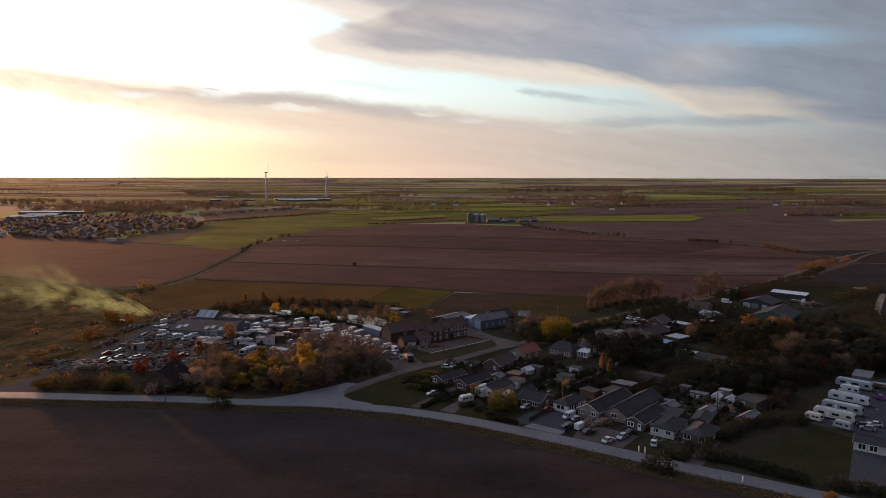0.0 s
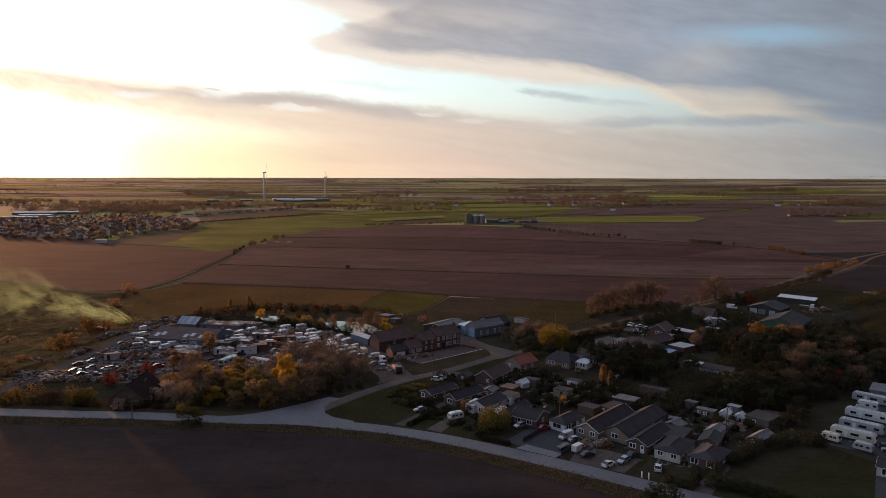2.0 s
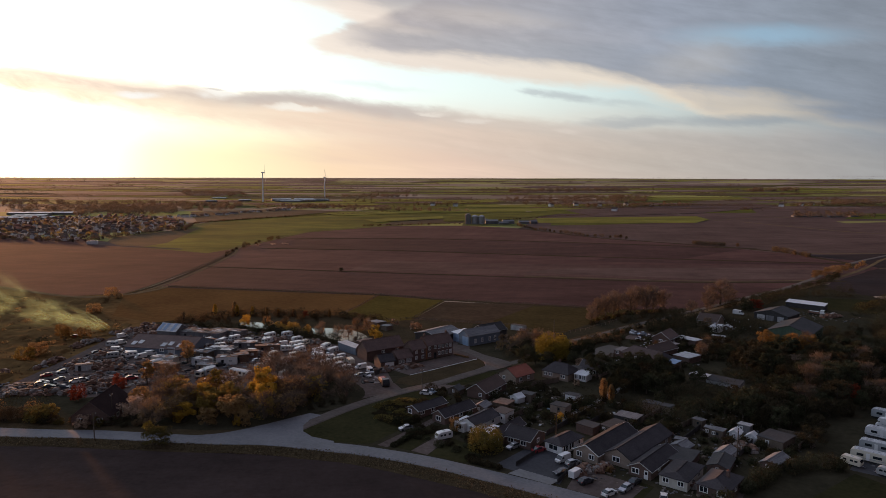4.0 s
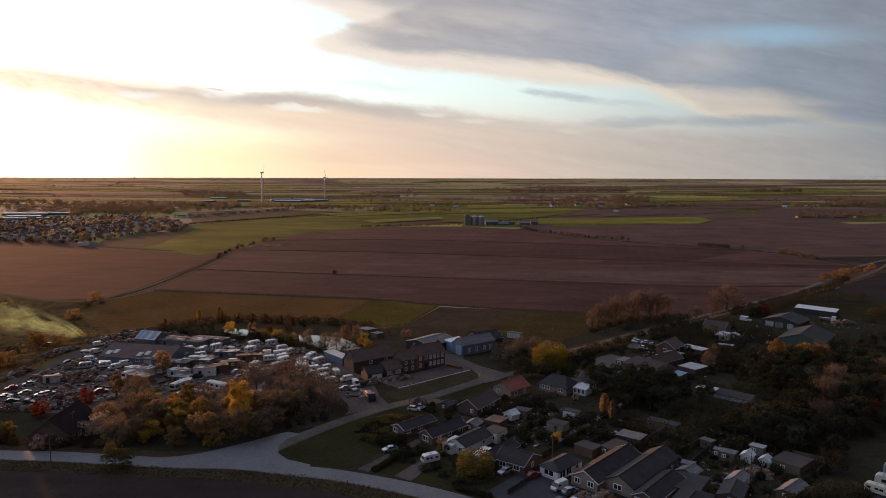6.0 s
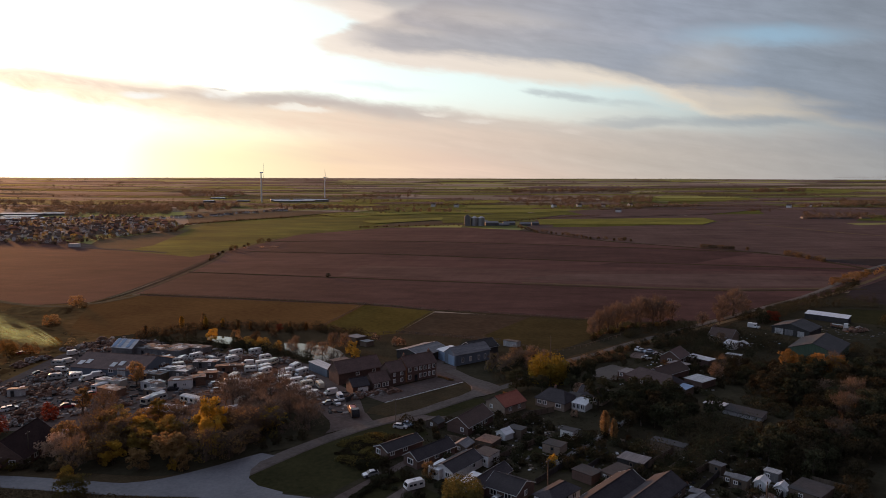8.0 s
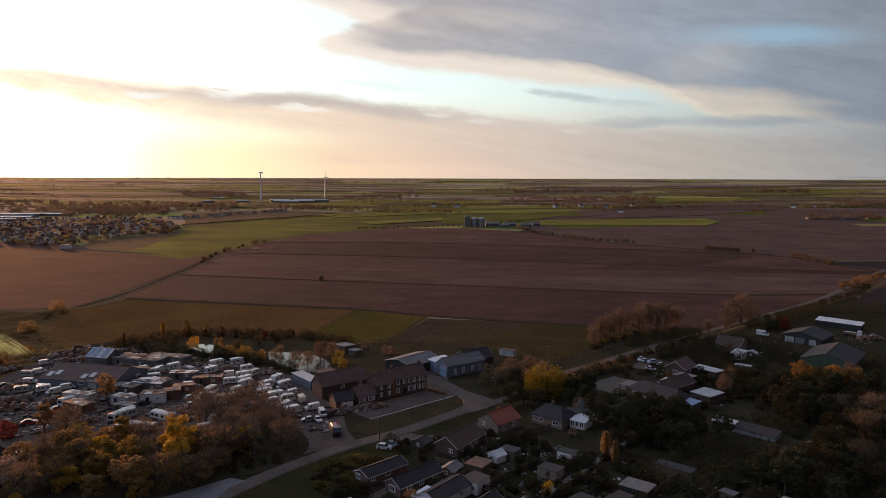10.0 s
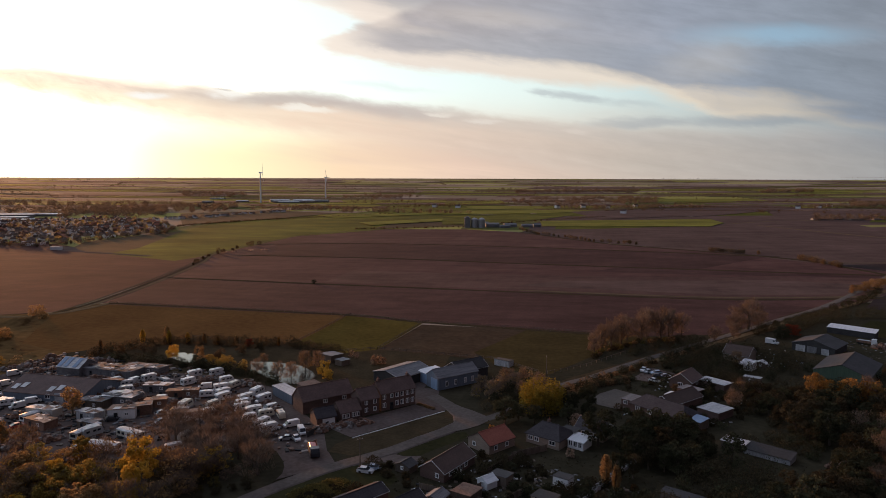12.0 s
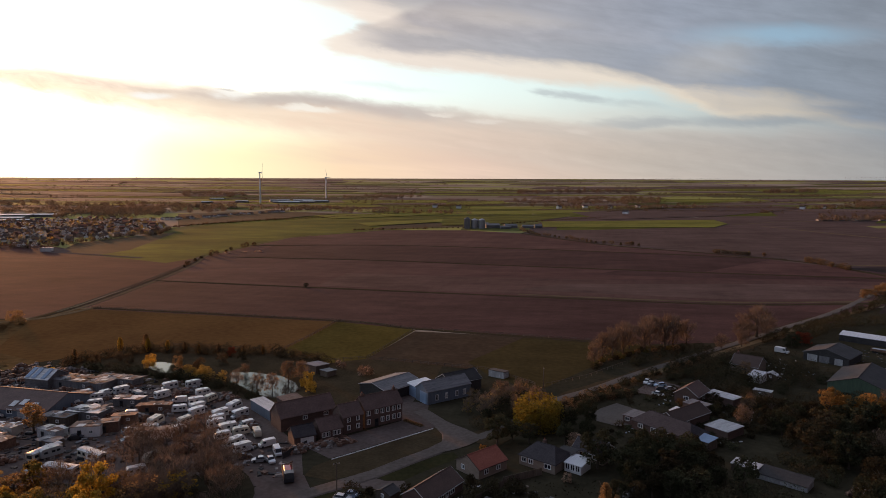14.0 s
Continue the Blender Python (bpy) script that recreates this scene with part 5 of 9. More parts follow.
flat_shed("conservatory", "small white conservatory behind a bungalow", 86.0, 279.6, -50, 3.4, 3.4, 2.4, 2.7, "render", "poly", "conservatory", ((-0.9, 0.6, 1.0, 1.4), (0.8, 0.6, 1.0, 1.4)))
flat_shed("outbuilding", "outbuilding with a pale flat roof", 104.0, 294.4, -52, 9.0, 5.0, 2.3, 2.2, "brick", "tin_pale", "outbuilding")
flat_shed("outbuilding", "low outbuilding with a grey roof", 93.6, 286.4, -50, 6.0, 5.0, 2.3, 2.2, "brick", "tin", "outbuilding")
house("house", "house with a weathered tiled roof and pale chimney", 126.0, 329.0, -40, 9, 9, 2.8, 5.6, "brick_pale", "brown_tile", "house", along=True, chimneys=((-3.5, 0.0),), front=((0, 0.9, 1.4, 1.1),))
flat_shed("glasshouse", "small white-framed glasshouse beside a shed", 123.4, 315.8, -45, 4, 5, 2.2, 2.9, "render", "tin_pale", "glasshouse", ((-1, 0.4, 1.2, 1.5), (1, 0.4, 1.2, 1.5)))
flat_shed("outbuilding", "long low outbuilding with a pale roof", 90.6, 246.0, -43, 5.6, 3.6, 1.7, 1.9, "timber", "tin_pale", "outbuilding")
flat_shed("outbuilding", "long dark outbuilding with a pale roof edge", 96.6, 240.6, -43, 10.5, 4.2, 1.2, 1.9, "tin_pale", "felt", "outbuilding")

# the farm
FY = 36
house("farmhouse", "long two-storey red brick farmhouse with white sash windows", 3.5, 275.9, FY, 11.5, 6.5, 5.1, 7.8, "brick", "old_tile", "farmhouse", along=True, front=tuple((k, z, 0.95, 1.35) for z in (0.9, 3.3) for k in (-4.7, -0.5, 1.2, 3.0, 4.7)) + ((-2.3, 3.4, 0.95, 1.2),), doors=(("front", -2.3, 1.1, 2.1, "black"),), chimneys=((-4.9, 0), (4.9, 0)), barge="old_tile")
house("farmhouse_wing", "lower two-storey brick wing of a farmhouse", -3.8, 269.8, FY, 5.7, 6.2, 4.6, 7.0, "brick", "old_tile", "farmhouse", along=True, front=tuple((k, z, 0.9, 1.2) for z in (0.9, 3.0) for k in (-1.3, 1.4)), barge="old_tile")
house("farmhouse_wing", "single-storey brick wing with four white windows", -8.4, 265.0, FY, 6.1, 5.6, 2.6, 4.9, "brick", "old_tile", "farmhouse", along=True, front=((-2.2, 0.8, 0.95, 1.25), (-1.0, 0.8, 0.95, 1.25), (0.8, 0.8, 0.95, 1.25), (2.0, 0.8, 0.95, 1.25)), barge="old_tile")
house("garage", "brick garage with a slate roof and a white door", -13.9, 260.4, FY - 6, 5.4, 5.4, 2.6, 4.4, "brick", "slate", "garage", along=True, doors=(("front", 0.6, 3.4, 2.1, "trim"),), barge="slate")
house("farm_range", "long brick barn range with a dark pantile roof", -16.5, 274.0, FY, 15.6, 7.0, 3.8, 6.8, "brick", "old_tile", "barn", along=True, front=((-1.0, 2.2, 1.2, 1.0), (5.0, 2.2, 1.2, 1.0)), barge="old_tile")
house("barn", "blue-grey clad barn with a mossy grey roof", 20.95, 296.2, -54, 6.5, 15.7, 3.9, 6.0, "bluegrey", "tin", "barn", barge=None, doors=(("front", 0.9, 3.4, 3.5, "blue"),), side=((-4.6, 0.9, 0.9, 1.6), (-1.2, 0.9, 0.9, 1.6), (2.6, 0.9, 0.9, 1.6), (5.4, 0.9, 0.9, 1.6)))
flat_shed("barn_lean_to", "blue clad lean-to with a white roof", 14.2, 299.2, -54, 6.4, 7.0, 3.4, 3.8, "blue", "poly", "lean-to", doors=((2.0, 2.6, 2.8, "blue"), (-2.6, 1.2, 2.4, "trim")))
house("barn", "dark sheeted barn with a pale ridge", 25.6, 305.2, -54, 7.6, 12, 3.4, 5.6, "felt", "felt", "barn", barge="tin_pale")
# closed all round: dark felt walls stand in for the shade inside the open front
house("open_barn", "open-fronted steel barn with a shallow grey roof", 4.6, 301.0, -42, 12.0, 15.0, 3.1, 4.5, "felt", "tin", "barn", barge="tin_pale")
flat_shed("steel_container", "long pale blue-grey steel container shed", -28.4, 280.6, 41, 3.8, 12.2, 2.8, 2.9, "bluegrey", "tin_pale", "container", doors=((0.0, 2.6, 2.4, "felt"),))
flat_shed("shed", "brown lean-to roof against a barn range", -22.0, 285.0, 41, 6.0, 8.0, 2.6, 3.0, "brick", "rust", "shed")
flat_shed("pond_shed", "dark timber shed with a grey sheet roof", -22.8, 323.0, -38, 5.8, 6.0, 2.8, 2.4, "timber", "tin", "shed")
flat_shed("pond_shed", "small open shed with a grey roof", -18.0, 318.0, -38, 3.6, 4.0, 2.0, 1.8, "timber", "tin", "shed")
flat_shed("field_shelter", "pale field shelter with a dark roof", 39.0, 318.4, -34, 6.0, 3.2, 2.3, 2.0, "tin_pale", "felt", "field shelter")
# the sheds on the right
house("barn", "dark green clad barn with a grey roof", 152.5, 306.5, -40, 16, 22, 3.8, 6.6, "green_sheet", "felt", "barn", barge=None)
house("barn", "grey-roofed workshop with white doors", 162.5, 343.0, -46, 15, 14, 3.0, 5.2, "felt", "felt", "workshop", barge="tin", doors=(("front", -4.5, 3.4, 2.5, "tin_pale"), ("front", -0.5, 3.4, 2.5, "tin"), ("front", 4.2, 2.6, 2.4, "tin_pale")))
flat_shed("long_shed", "long shed with a bright white sloping roof", 190.0, 369.0, -44, 18, 5, 2.5, 3.4, "felt", "poly", "shed")
# the caravan park's office
house("park_home", "cream park home with French windows and a dark roof", 106.4, 158.5, -37, 12.0, 6.0, 2.2, 3.1, "cream", "slate", "park home", along=True, front=((-4.2, 0.5, 1.6, 1.6), (-1.8, 0.5, 1.6, 1.6), (1.6, 0.5, 1.6, 1.6), (4.2, 0.5, 1.6, 1.6)))
flat_shed("storage_shed", "grey steel storage shed", 135.0, 213.5, 52, 9, 5, 3.2, 3.2, "tin", "tin", "shed")
# garden sheds and glasshouses
for i, (x, y, w, l, wall, roof, lab) in enumerate((
    (28.5, 223.4, 3.4, 3.2, "poly", "poly", "small pale glasshouse in a garden"), (17.8, 215.6, 3.8, 4.6, "timber", "tin", "shed with a grey sheet roof"),
    (24.0, 217.6, 4.4, 5.0, "timber", "rust", "brown timber shed"), (31.7, 225.4, 4.0, 3.4, "timber", "felt", "timber summerhouse"),
    (10.6, 231.0, 4.2, 3.4, "timber", "felt", "open dark timber shelter"), (39.9, 215.2, 4.6, 4.0, "brick_pale", "felt", "low block outbuilding"),
    (45.0, 224.4, 3.6, 3.0, "render", "felt", "white outbuilding with a dark opening"), (56.8, 206.8, 6.0, 5.0, "felt", "tin", "flat shed with rooflight panels"),
    (67.8, 216.2, 8.0, 3.4, "timber", "felt", "long dark timber shed"), (76.9, 196.7, 3.2, 3.0, "timber", "tin", "shed with a grey sheet roof"),
    (81.1, 196.0, 2.6, 3.0, "poly", "poly", "pale blue plastic glasshouse"), (84.1, 193.3, 2.6, 2.6, "poly", "poly", "small white tent-shaped cover"),
    (85.4, 200.2, 3.0, 2.6, "tin", "tin_pale", "scrap-covered shed"), (73.4, 183.4, 3.6, 6.0, "render", "tin", "white-framed garden room"),
    (44.6, 200.0, 5.0, 4.2, "brick", "felt", "flat-roofed extension with a white edge"), (51.1, 200.6, 3.4, 7.0, "timber", "felt", "long low dark shed"),
    (64.4, 187.2, 4.4, 4.4, "timber", "tin", "round-topped garden store"), (74.7, 203.8, 2.8, 2.4, "timber", "tin", "small timber shed with a grey roof"),
    (89.6, 192.2, 6.2, 7.6, "timber", "felt", "square dark shed with a flat roof"), (82.8, 178.8, 3.6, 8.0, "brick", "tin", "long brick shed with a grey ribbed roof"),
    (65.2, 190.2, 2.6, 2.4, "timber", "tin", "small shed with a grey roof"), (75.4, 198.0, 2.4, 2.2, "timber", "tin", "small tool shed"),
    (70.0, 177.6, 5.0, 8.0, "brick", "felt", "dark-roofed outbuilding behind a bungalow"), (62.0, 180.5, 6.0, 9.0, "brick", "felt", "dark-roofed annexe behind a chalet"),
    (118.0, 299.5, 5.0, 3.0, "timber", "tin_pale", "low shed with a pale sheet roof"), (129.0, 318.0, 4.0, 3.0, "timber", "tin_pale", "low shed with a pale roof edge"),
)):
    lab, turn = lab if len(lab.split()) > 3 else lab + " in a garden", -40 + (i * 37) % 19 - 9
    if "flat" not in lab and (i % 3 == 1 or wall == "poly"):
        house("garden_shed", lab, x, y, turn, w * 0.9, l * 0.95, 1.7, 2.5, wall, roof, "shed", barge=None, group="garden sheds", front=((0.0, 0.8, 0.7, 0.8),))
    else:
        flat_shed("garden_shed", lab, x, y, turn, w, l, 2.2, 2.0, wall, roof, "shed", doors=((0.3, 0.9, 1.9, "timber"),) if i % 2 else (), openings=((-0.6, 0.9, 0.8, 0.8),) if i % 3 == 0 else (), group="garden sheds")
# the scrapyard's sheds
PATCH = [Shape().box(-1, 1, -1, 1, -0.03, 0.03).mesh("roof_sheet", MAT[m]) for m in ("tin", "rust", "tin_pale", "felt", "rubble", "rust")]
house("long_house", "long low house with a dark brown tiled roof under trees", -87.2, 210.6, 2, 10.0, 15.0, 2.7, 6.9, "brick", "maroon", "house", barge="old_tile", side=((-5.5, 0.8, 1.3, 1.1), (-2.5, 0.8, 1.3, 1.1), (1.0, 0.8, 1.3, 1.1), (4.5, 0.8, 1.3, 1.1)), front=((-2.5, 0.9, 1.4, 1.1), (2.5, 0.9, 1.4, 1.1)))
flat_shed("porch", "small white porch with a pale roof behind a house", -81.4, 219.8, 2, 3.2, 2.2, 2.3, 2.6, "render", "poly", "porch")
shop = house("workshop", "wide yard workshop with a brown sheet roof", -98.0, 284.0, -12, 27, 17, 2.3, 5.2, "bluegrey", "old_tile", "workshop", along=True, barge=None, doors=(("front", 6.0, 3.0, 3.0, "tin_pale"), ("front", 10.5, 2.6, 2.8, "bluegrey")), front=((2.0, 1.2, 1.6, 1.2),))
panelled = house("yard_shed", "shed with pale blue and white roof panels", -106.0, 306.0, -14, 9.0, 8.0, 2.8, 5.0, "tin", "tin_pale", "shed", along=True, barge=None)
for x, y, yaw, w, l, hh, wall, roof, lab in (
    (-94, 304, -14, 22, 7, 2.6, "tin", "tin", "long patched tin-roofed shed"), (-83, 307, -14, 14, 5, 2.4, "tin", "tin", "patched grey tin-roofed shed"),
    (-78, 262, -20, 6.5, 3.6, 2.5, "tin_pale", "tin_pale", "pale portable cabin"), (-74.5, 255.2, -20, 5.5, 3.4, 2.3, "timber", "tin", "low timber hut with a sheet roof"),
    (-70, 264.4, 10, 7.0, 5.0, 2.8, "render", "rust", "white shed with scrap piled on its roof"), (-66, 267, 20, 5.0, 4.0, 2.8, "rust", "tin", "dark container hut"),
    (-64.5, 272.5, 10, 6.0, 3.0, 2.5, "rust", "rust", "dull red shipping container"), (-76, 276, -10, 10, 6, 2.6, "tin", "tin_pale", "patched shed with pale roof sheets"),
    (-60, 281, 8, 9.0, 3.0, 2.5, "rust", "rust", "red-brown shipping container"), (-82, 272, -12, 8, 5, 2.5, "timber", "tin", "long yard hut"),
    (-70, 287, 0, 8, 4, 2.3, "tin", "tin_pale", "low shed with white sheets on its roof"), (-88, 256, -25, 8, 4, 2.4, "rust", "rust", "low brown yard hut"),
    (-52, 262, 20, 9, 3.2, 2.5, "render", "tin", "old cream cabin among bare trees"), (-116, 255, 10, 5, 2.4, 2.3, "tin_pale", "tin", "pale steel container"),
    (-92, 264, -14, 9, 3.4, 2.6, "cream", "tin_pale", "static cabin with a white roof"), (-86, 290, -12, 6, 4, 2.5, "tin", "rust", "tin hut"),
):
    hut = flat_shed("yard_hut", lab if len(lab.split()) > 3 else lab + " in the scrapyard", x, y, yaw, w, l, hh, hh - 0.25, wall, roof, "hut", group="scrapyard huts", openings=((w * 0.2, 1.0, 0.9, 0.8),) if w > 5 else (), doors=((-w * 0.2, 1.0, 1.9, "felt"),))
    q = random.Random(int(w * 100 + abs(x)))
    for k in range(max(4, int(w * l / 4))):
        sx, sy = q.uniform(0.6, 1.6), q.uniform(0.4, 1.0)
        px_, py_ = q.uniform(-w / 2 + 0.5, w / 2 - 0.5), q.uniform(-l / 2 + 0.4, l / 2 - 0.4)
        part("roof_sheet", PATCH[q.randrange(6)], None, hut, "", pose(px_, py_, hh - 0.25 * (py_ / l + 0.5) + 0.13 + 0.015 * k, q.uniform(-3, 3), q.uniform(-3, 3), q.choice((0, 90)) + q.uniform(-12, 12)) @ Matrix.Diagonal((sx, sy, 1, 1)))
# rooflights and painted panels of the yard's two big roofs
for k, x in enumerate((-11.0, -8.6, 1.5, 4.0, 8.0)):
    part("rooflight", Shape().box(-0.9, 0.9, -1.2, 1.2, -0.03, 0.05), MAT["tin_pale"], shop, "pale sheet rooflight", pose(x, -6.3 + 0.9 * (k % 2), 2.3 + (8.5 - 6.3 + 0.9 * (k % 2)) * 0.341 + 0.3, 18.8, 0, 0))
for x in (-3.6, -1.2, 2.4):
    part("roof_panel", Shape().box(-0.75, 0.75, -2.2, 2.2, -0.03, 0.04), MAT["blue"], panelled, "faded blue roof panel", pose(x, -2.1, 2.8 + 1.9 * 0.55 + 0.26, 28.8, 0, 0))

# ---------- vehicles ----------
PROTO = {}


def put(key, build, m):
    """Builds a thing once, and copies it for the next places."""
    if key not in PROTO:
        PROTO[key] = build()
        PROTO[key].matrix_basis = m
        return PROTO[key]
    old = PROTO[key].scale
    return copy_thing(PROTO[key], m @ Matrix.Diagonal((1 / old[0], 1 / old[1], 1 / old[2], 1)))


def wheels(parent, xs, half, r=0.32, w=0.2):
    for x in xs:
        for s in (-1, 1):
            y0, y1 = s * (half - w), s * (half + 0.02)
            part("wheel", Shape().tube((x, y0, r), (x, y1, r), r, r, 12), MAT["black"], parent)


def loft(prof, half, inset):
    """A body from a side profile of (x, z), drawn across y, each point narrowed by its inset."""
    s, n = Shape(), len(prof)
    s.add([(x, -half + i, z) for (x, z), i in zip(prof, inset)] + [(x, half - i, z) for (x, z), i in zip(prof, inset)],
          [tuple(range(n)), tuple(reversed(range(n, 2 * n)))] + [((i + 1) % n, i, n + i, n + (i + 1) % n) for i in range(n)])
    return s


def car(colour, estate):
    c = thing("car", f"parked {'dark grey' if colour == 'dark' else 'pale blue' if colour == 'paleblue' else colour} {'estate' if estate else 'hatchback'} car", "car", group="parked cars")
    back = -2.1 if estate else -1.95
    part("body", loft([(back, 0.35), (back + 0.1, 0.22), (1.95, 0.22), (2.08, 0.4), (2.02, 0.68), (1.75, 0.8), (0.95, 0.94), (back + 0.1, 0.98), (back, 0.7)], 0.86, [0.06, 0.05, 0.05, 0.12, 0.12, 0.08, 0.03, 0.04, 0.05]), PAINT[colour], c)
    cab = part("glasshouse", loft([(1.0, 0.92), (0.3, 1.38), (-1.3 if estate else -0.9, 1.42), (back + 0.12, 0.96)], 0.82, [0.02, 0.2, 0.2, 0.04]), GLASS, c)
    part("roof", loft([(0.32, 1.385), (0.2, 1.44), (-1.2 if estate else -0.85, 1.47), (-1.35 if estate else -0.95, 1.42)], 0.66, [0.0, 0.06, 0.06, 0]), PAINT[colour], cab)
    for s in (-1, 1):
        part("headlight", Shape().box(1.93, 2.06, s * 0.62 - 0.16, s * 0.62 + 0.16, 0.58, 0.72, 0.02), PAINT["silver"], c)
        part("tail_light", Shape().box(back - 0.015, back + 0.08, s * 0.66 - 0.1, s * 0.66 + 0.1, 0.7, 0.9), PAINT["red"], c)
    wheels(c, (1.3, -1.25), 0.8)
    return c


def van(colour):
    c = thing("van", f"parked {colour} panel van", "van", group="parked vans")
    part("body", loft([(-2.5, 0.4), (2.3, 0.35), (2.45, 0.6), (2.4, 1.0), (1.85, 1.2), (1.15, 2.05), (0.8, 2.2), (-2.4, 2.22), (-2.5, 2.1)], 0.95, [0.04, 0.06, 0.12, 0.1, 0.06, 0.14, 0.14, 0.1, 0.08]), PAINT[colour], c)
    part("windscreen", loft([(1.86, 1.22), (1.9, 1.22), (1.2, 2.05), (1.16, 2.02)], 0.82, [0, 0, 0.06, 0.06]), GLASS, c)
    for s in (-1, 1):
        part("side_window", Shape().box(0.5, 1.3, s * 0.93 - 0.02, s * 0.93 + 0.02, 1.3, 1.8), GLASS, c)
    wheels(c, (1.5, -1.5), 0.88, 0.34)
    return c


def motorhome():
    c = thing("motorhome", "old white motorhome with an over-cab bed", "motorhome", group="parked motorhomes")
    part("body", loft([(-3.0, 0.5), (1.3, 0.5), (1.3, 1.8), (2.2, 2.0), (2.3, 2.4), (2.0, 2.7), (0.8, 2.85), (-2.9, 2.85), (-3.0, 2.6)], 1.1, [0, 0, 0, 0.05, 0.1, 0.12, 0.05, 0.05, 0]), PAINT["white"], c)
    cab = part("cab", loft([(1.25, 0.4), (2.75, 0.4), (2.8, 0.95), (2.2, 1.2), (1.7, 1.85), (1.25, 1.85)], 0.92, [0, 0.05, 0.1, 0.05, 0.1, 0.1]), PAINT["white"], c)
    part("windscreen", loft([(2.22, 1.22), (2.26, 1.22), (1.76, 1.84), (1.72, 1.82)], 0.8, [0, 0, 0.05, 0.05]), GLASS, cab)
    for s in (-1, 1):
        for x in (-2.2, -0.4):
            part("side_window", Shape().box(x - 0.45, x + 0.45, s * 1.1 - 0.02, s * 1.1 + 0.02, 1.5, 2.1), GLASS, c)
        part("stripe", Shape().box(-2.9, 1.2, s * 1.105 - 0.012, s * 1.105 + 0.012, 1.1, 1.25), PAINT["grey"], c)
    part("rear_window", Shape().box(-3.02, -2.98, -0.6, 0.6, 1.5, 2.1), GLASS, c)
    part("roof_light", Shape().box(-1.4, -0.8, -0.3, 0.3, 2.84, 2.95, 0.04), PAINT["grey"], c)
    wheels(c, (2.1, -1.7), 1.0, 0.35)
    return c


def tourer(colour):
    c = thing("caravan", f"{colour} touring caravan with dark windows", "caravan", group="touring caravans")
    part("body", loft([(-2.5, 0.5), (2.3, 0.45), (2.55, 0.9), (2.5, 1.5), (2.1, 2.3), (1.6, 2.5), (-2.1, 2.52), (-2.5, 2.2), (-2.6, 1.2)], 1.05, [0, 0, 0.06, 0.05, 0.08, 0.1, 0.1, 0.06, 0.03]), PAINT[colour], c)
    part("front_window", loft([(2.5, 1.45), (2.54, 1.47), (2.22, 2.12), (2.18, 2.1)], 0.85, [0, 0, 0, 0]), GLASS, c)
    for s in (-1, 1):
        for x in (-1.5, 0.2, 1.3):
            part("side_window", Shape().box(x - 0.4, x + 0.4, s * 1.04 - 0.03, s * 1.04 + 0.03, 1.35, 1.85, 0.01), GLASS, c)
    part("hitch", Shape().tube((2.3, 0.3, 0.5), (3.3, 0, 0.45), 0.05, 0.04).tube((2.3, -0.3, 0.5), (3.3, 0, 0.45), 0.05, 0.04), MAT["steel"], c)
    part("roof_light", Shape().box(-0.4, 0.3, -0.3, 0.3, 2.5, 2.6, 0.04), PAINT["grey"], c)
    wheels(c, (-0.2,), 0.95, 0.3)
    return c


def static(colour):
    c = thing("static_caravan", f"long {colour} static caravan with dark windows", "static caravan", group="static caravans")
    part("body", Shape().prism([(-1.5, 0.45), (1.5, 0.45), (1.5, 2.45), (-1.5, 2.45)], -5, 5, [0, 0, 0.05, 0.05]), PAINT[colour], c)
    part("roof", Shape().prism([(-1.58, 2.43), (1.58, 2.43), (1.58, 2.5), (0.8, 2.72), (0, 2.8), (-0.8, 2.72), (-1.58, 2.5)], -5.08, 5.08), MAT["tin_pale"], c)
    part("skirt", Shape().box(-4.9, 4.9, -1.4, 1.4, 0, 0.46), MAT["felt"], c)
    for s in (-1, 1):
        for x in (-3.8, -1.8, 1.0, 3.4):
            part("side_window", Shape().box(x - 0.6, x + 0.6, s * 1.5 - 0.03, s * 1.5 + 0.03, 1.2, 2.05, 0.01), GLASS, c)
    part("door", Shape().box(-0.6, 0.15, -1.56, -1.48, 0.5, 2.2), MAT["trim"], c)
    part("end_window", Shape().box(4.95, 5.04, -1.0, 1.0, 1.1, 2.05), GLASS, c)
    part("end_window", Shape().box(-5.04, -4.95, -1.0, 1.0, 1.1, 2.05), GLASS, c)
    return c


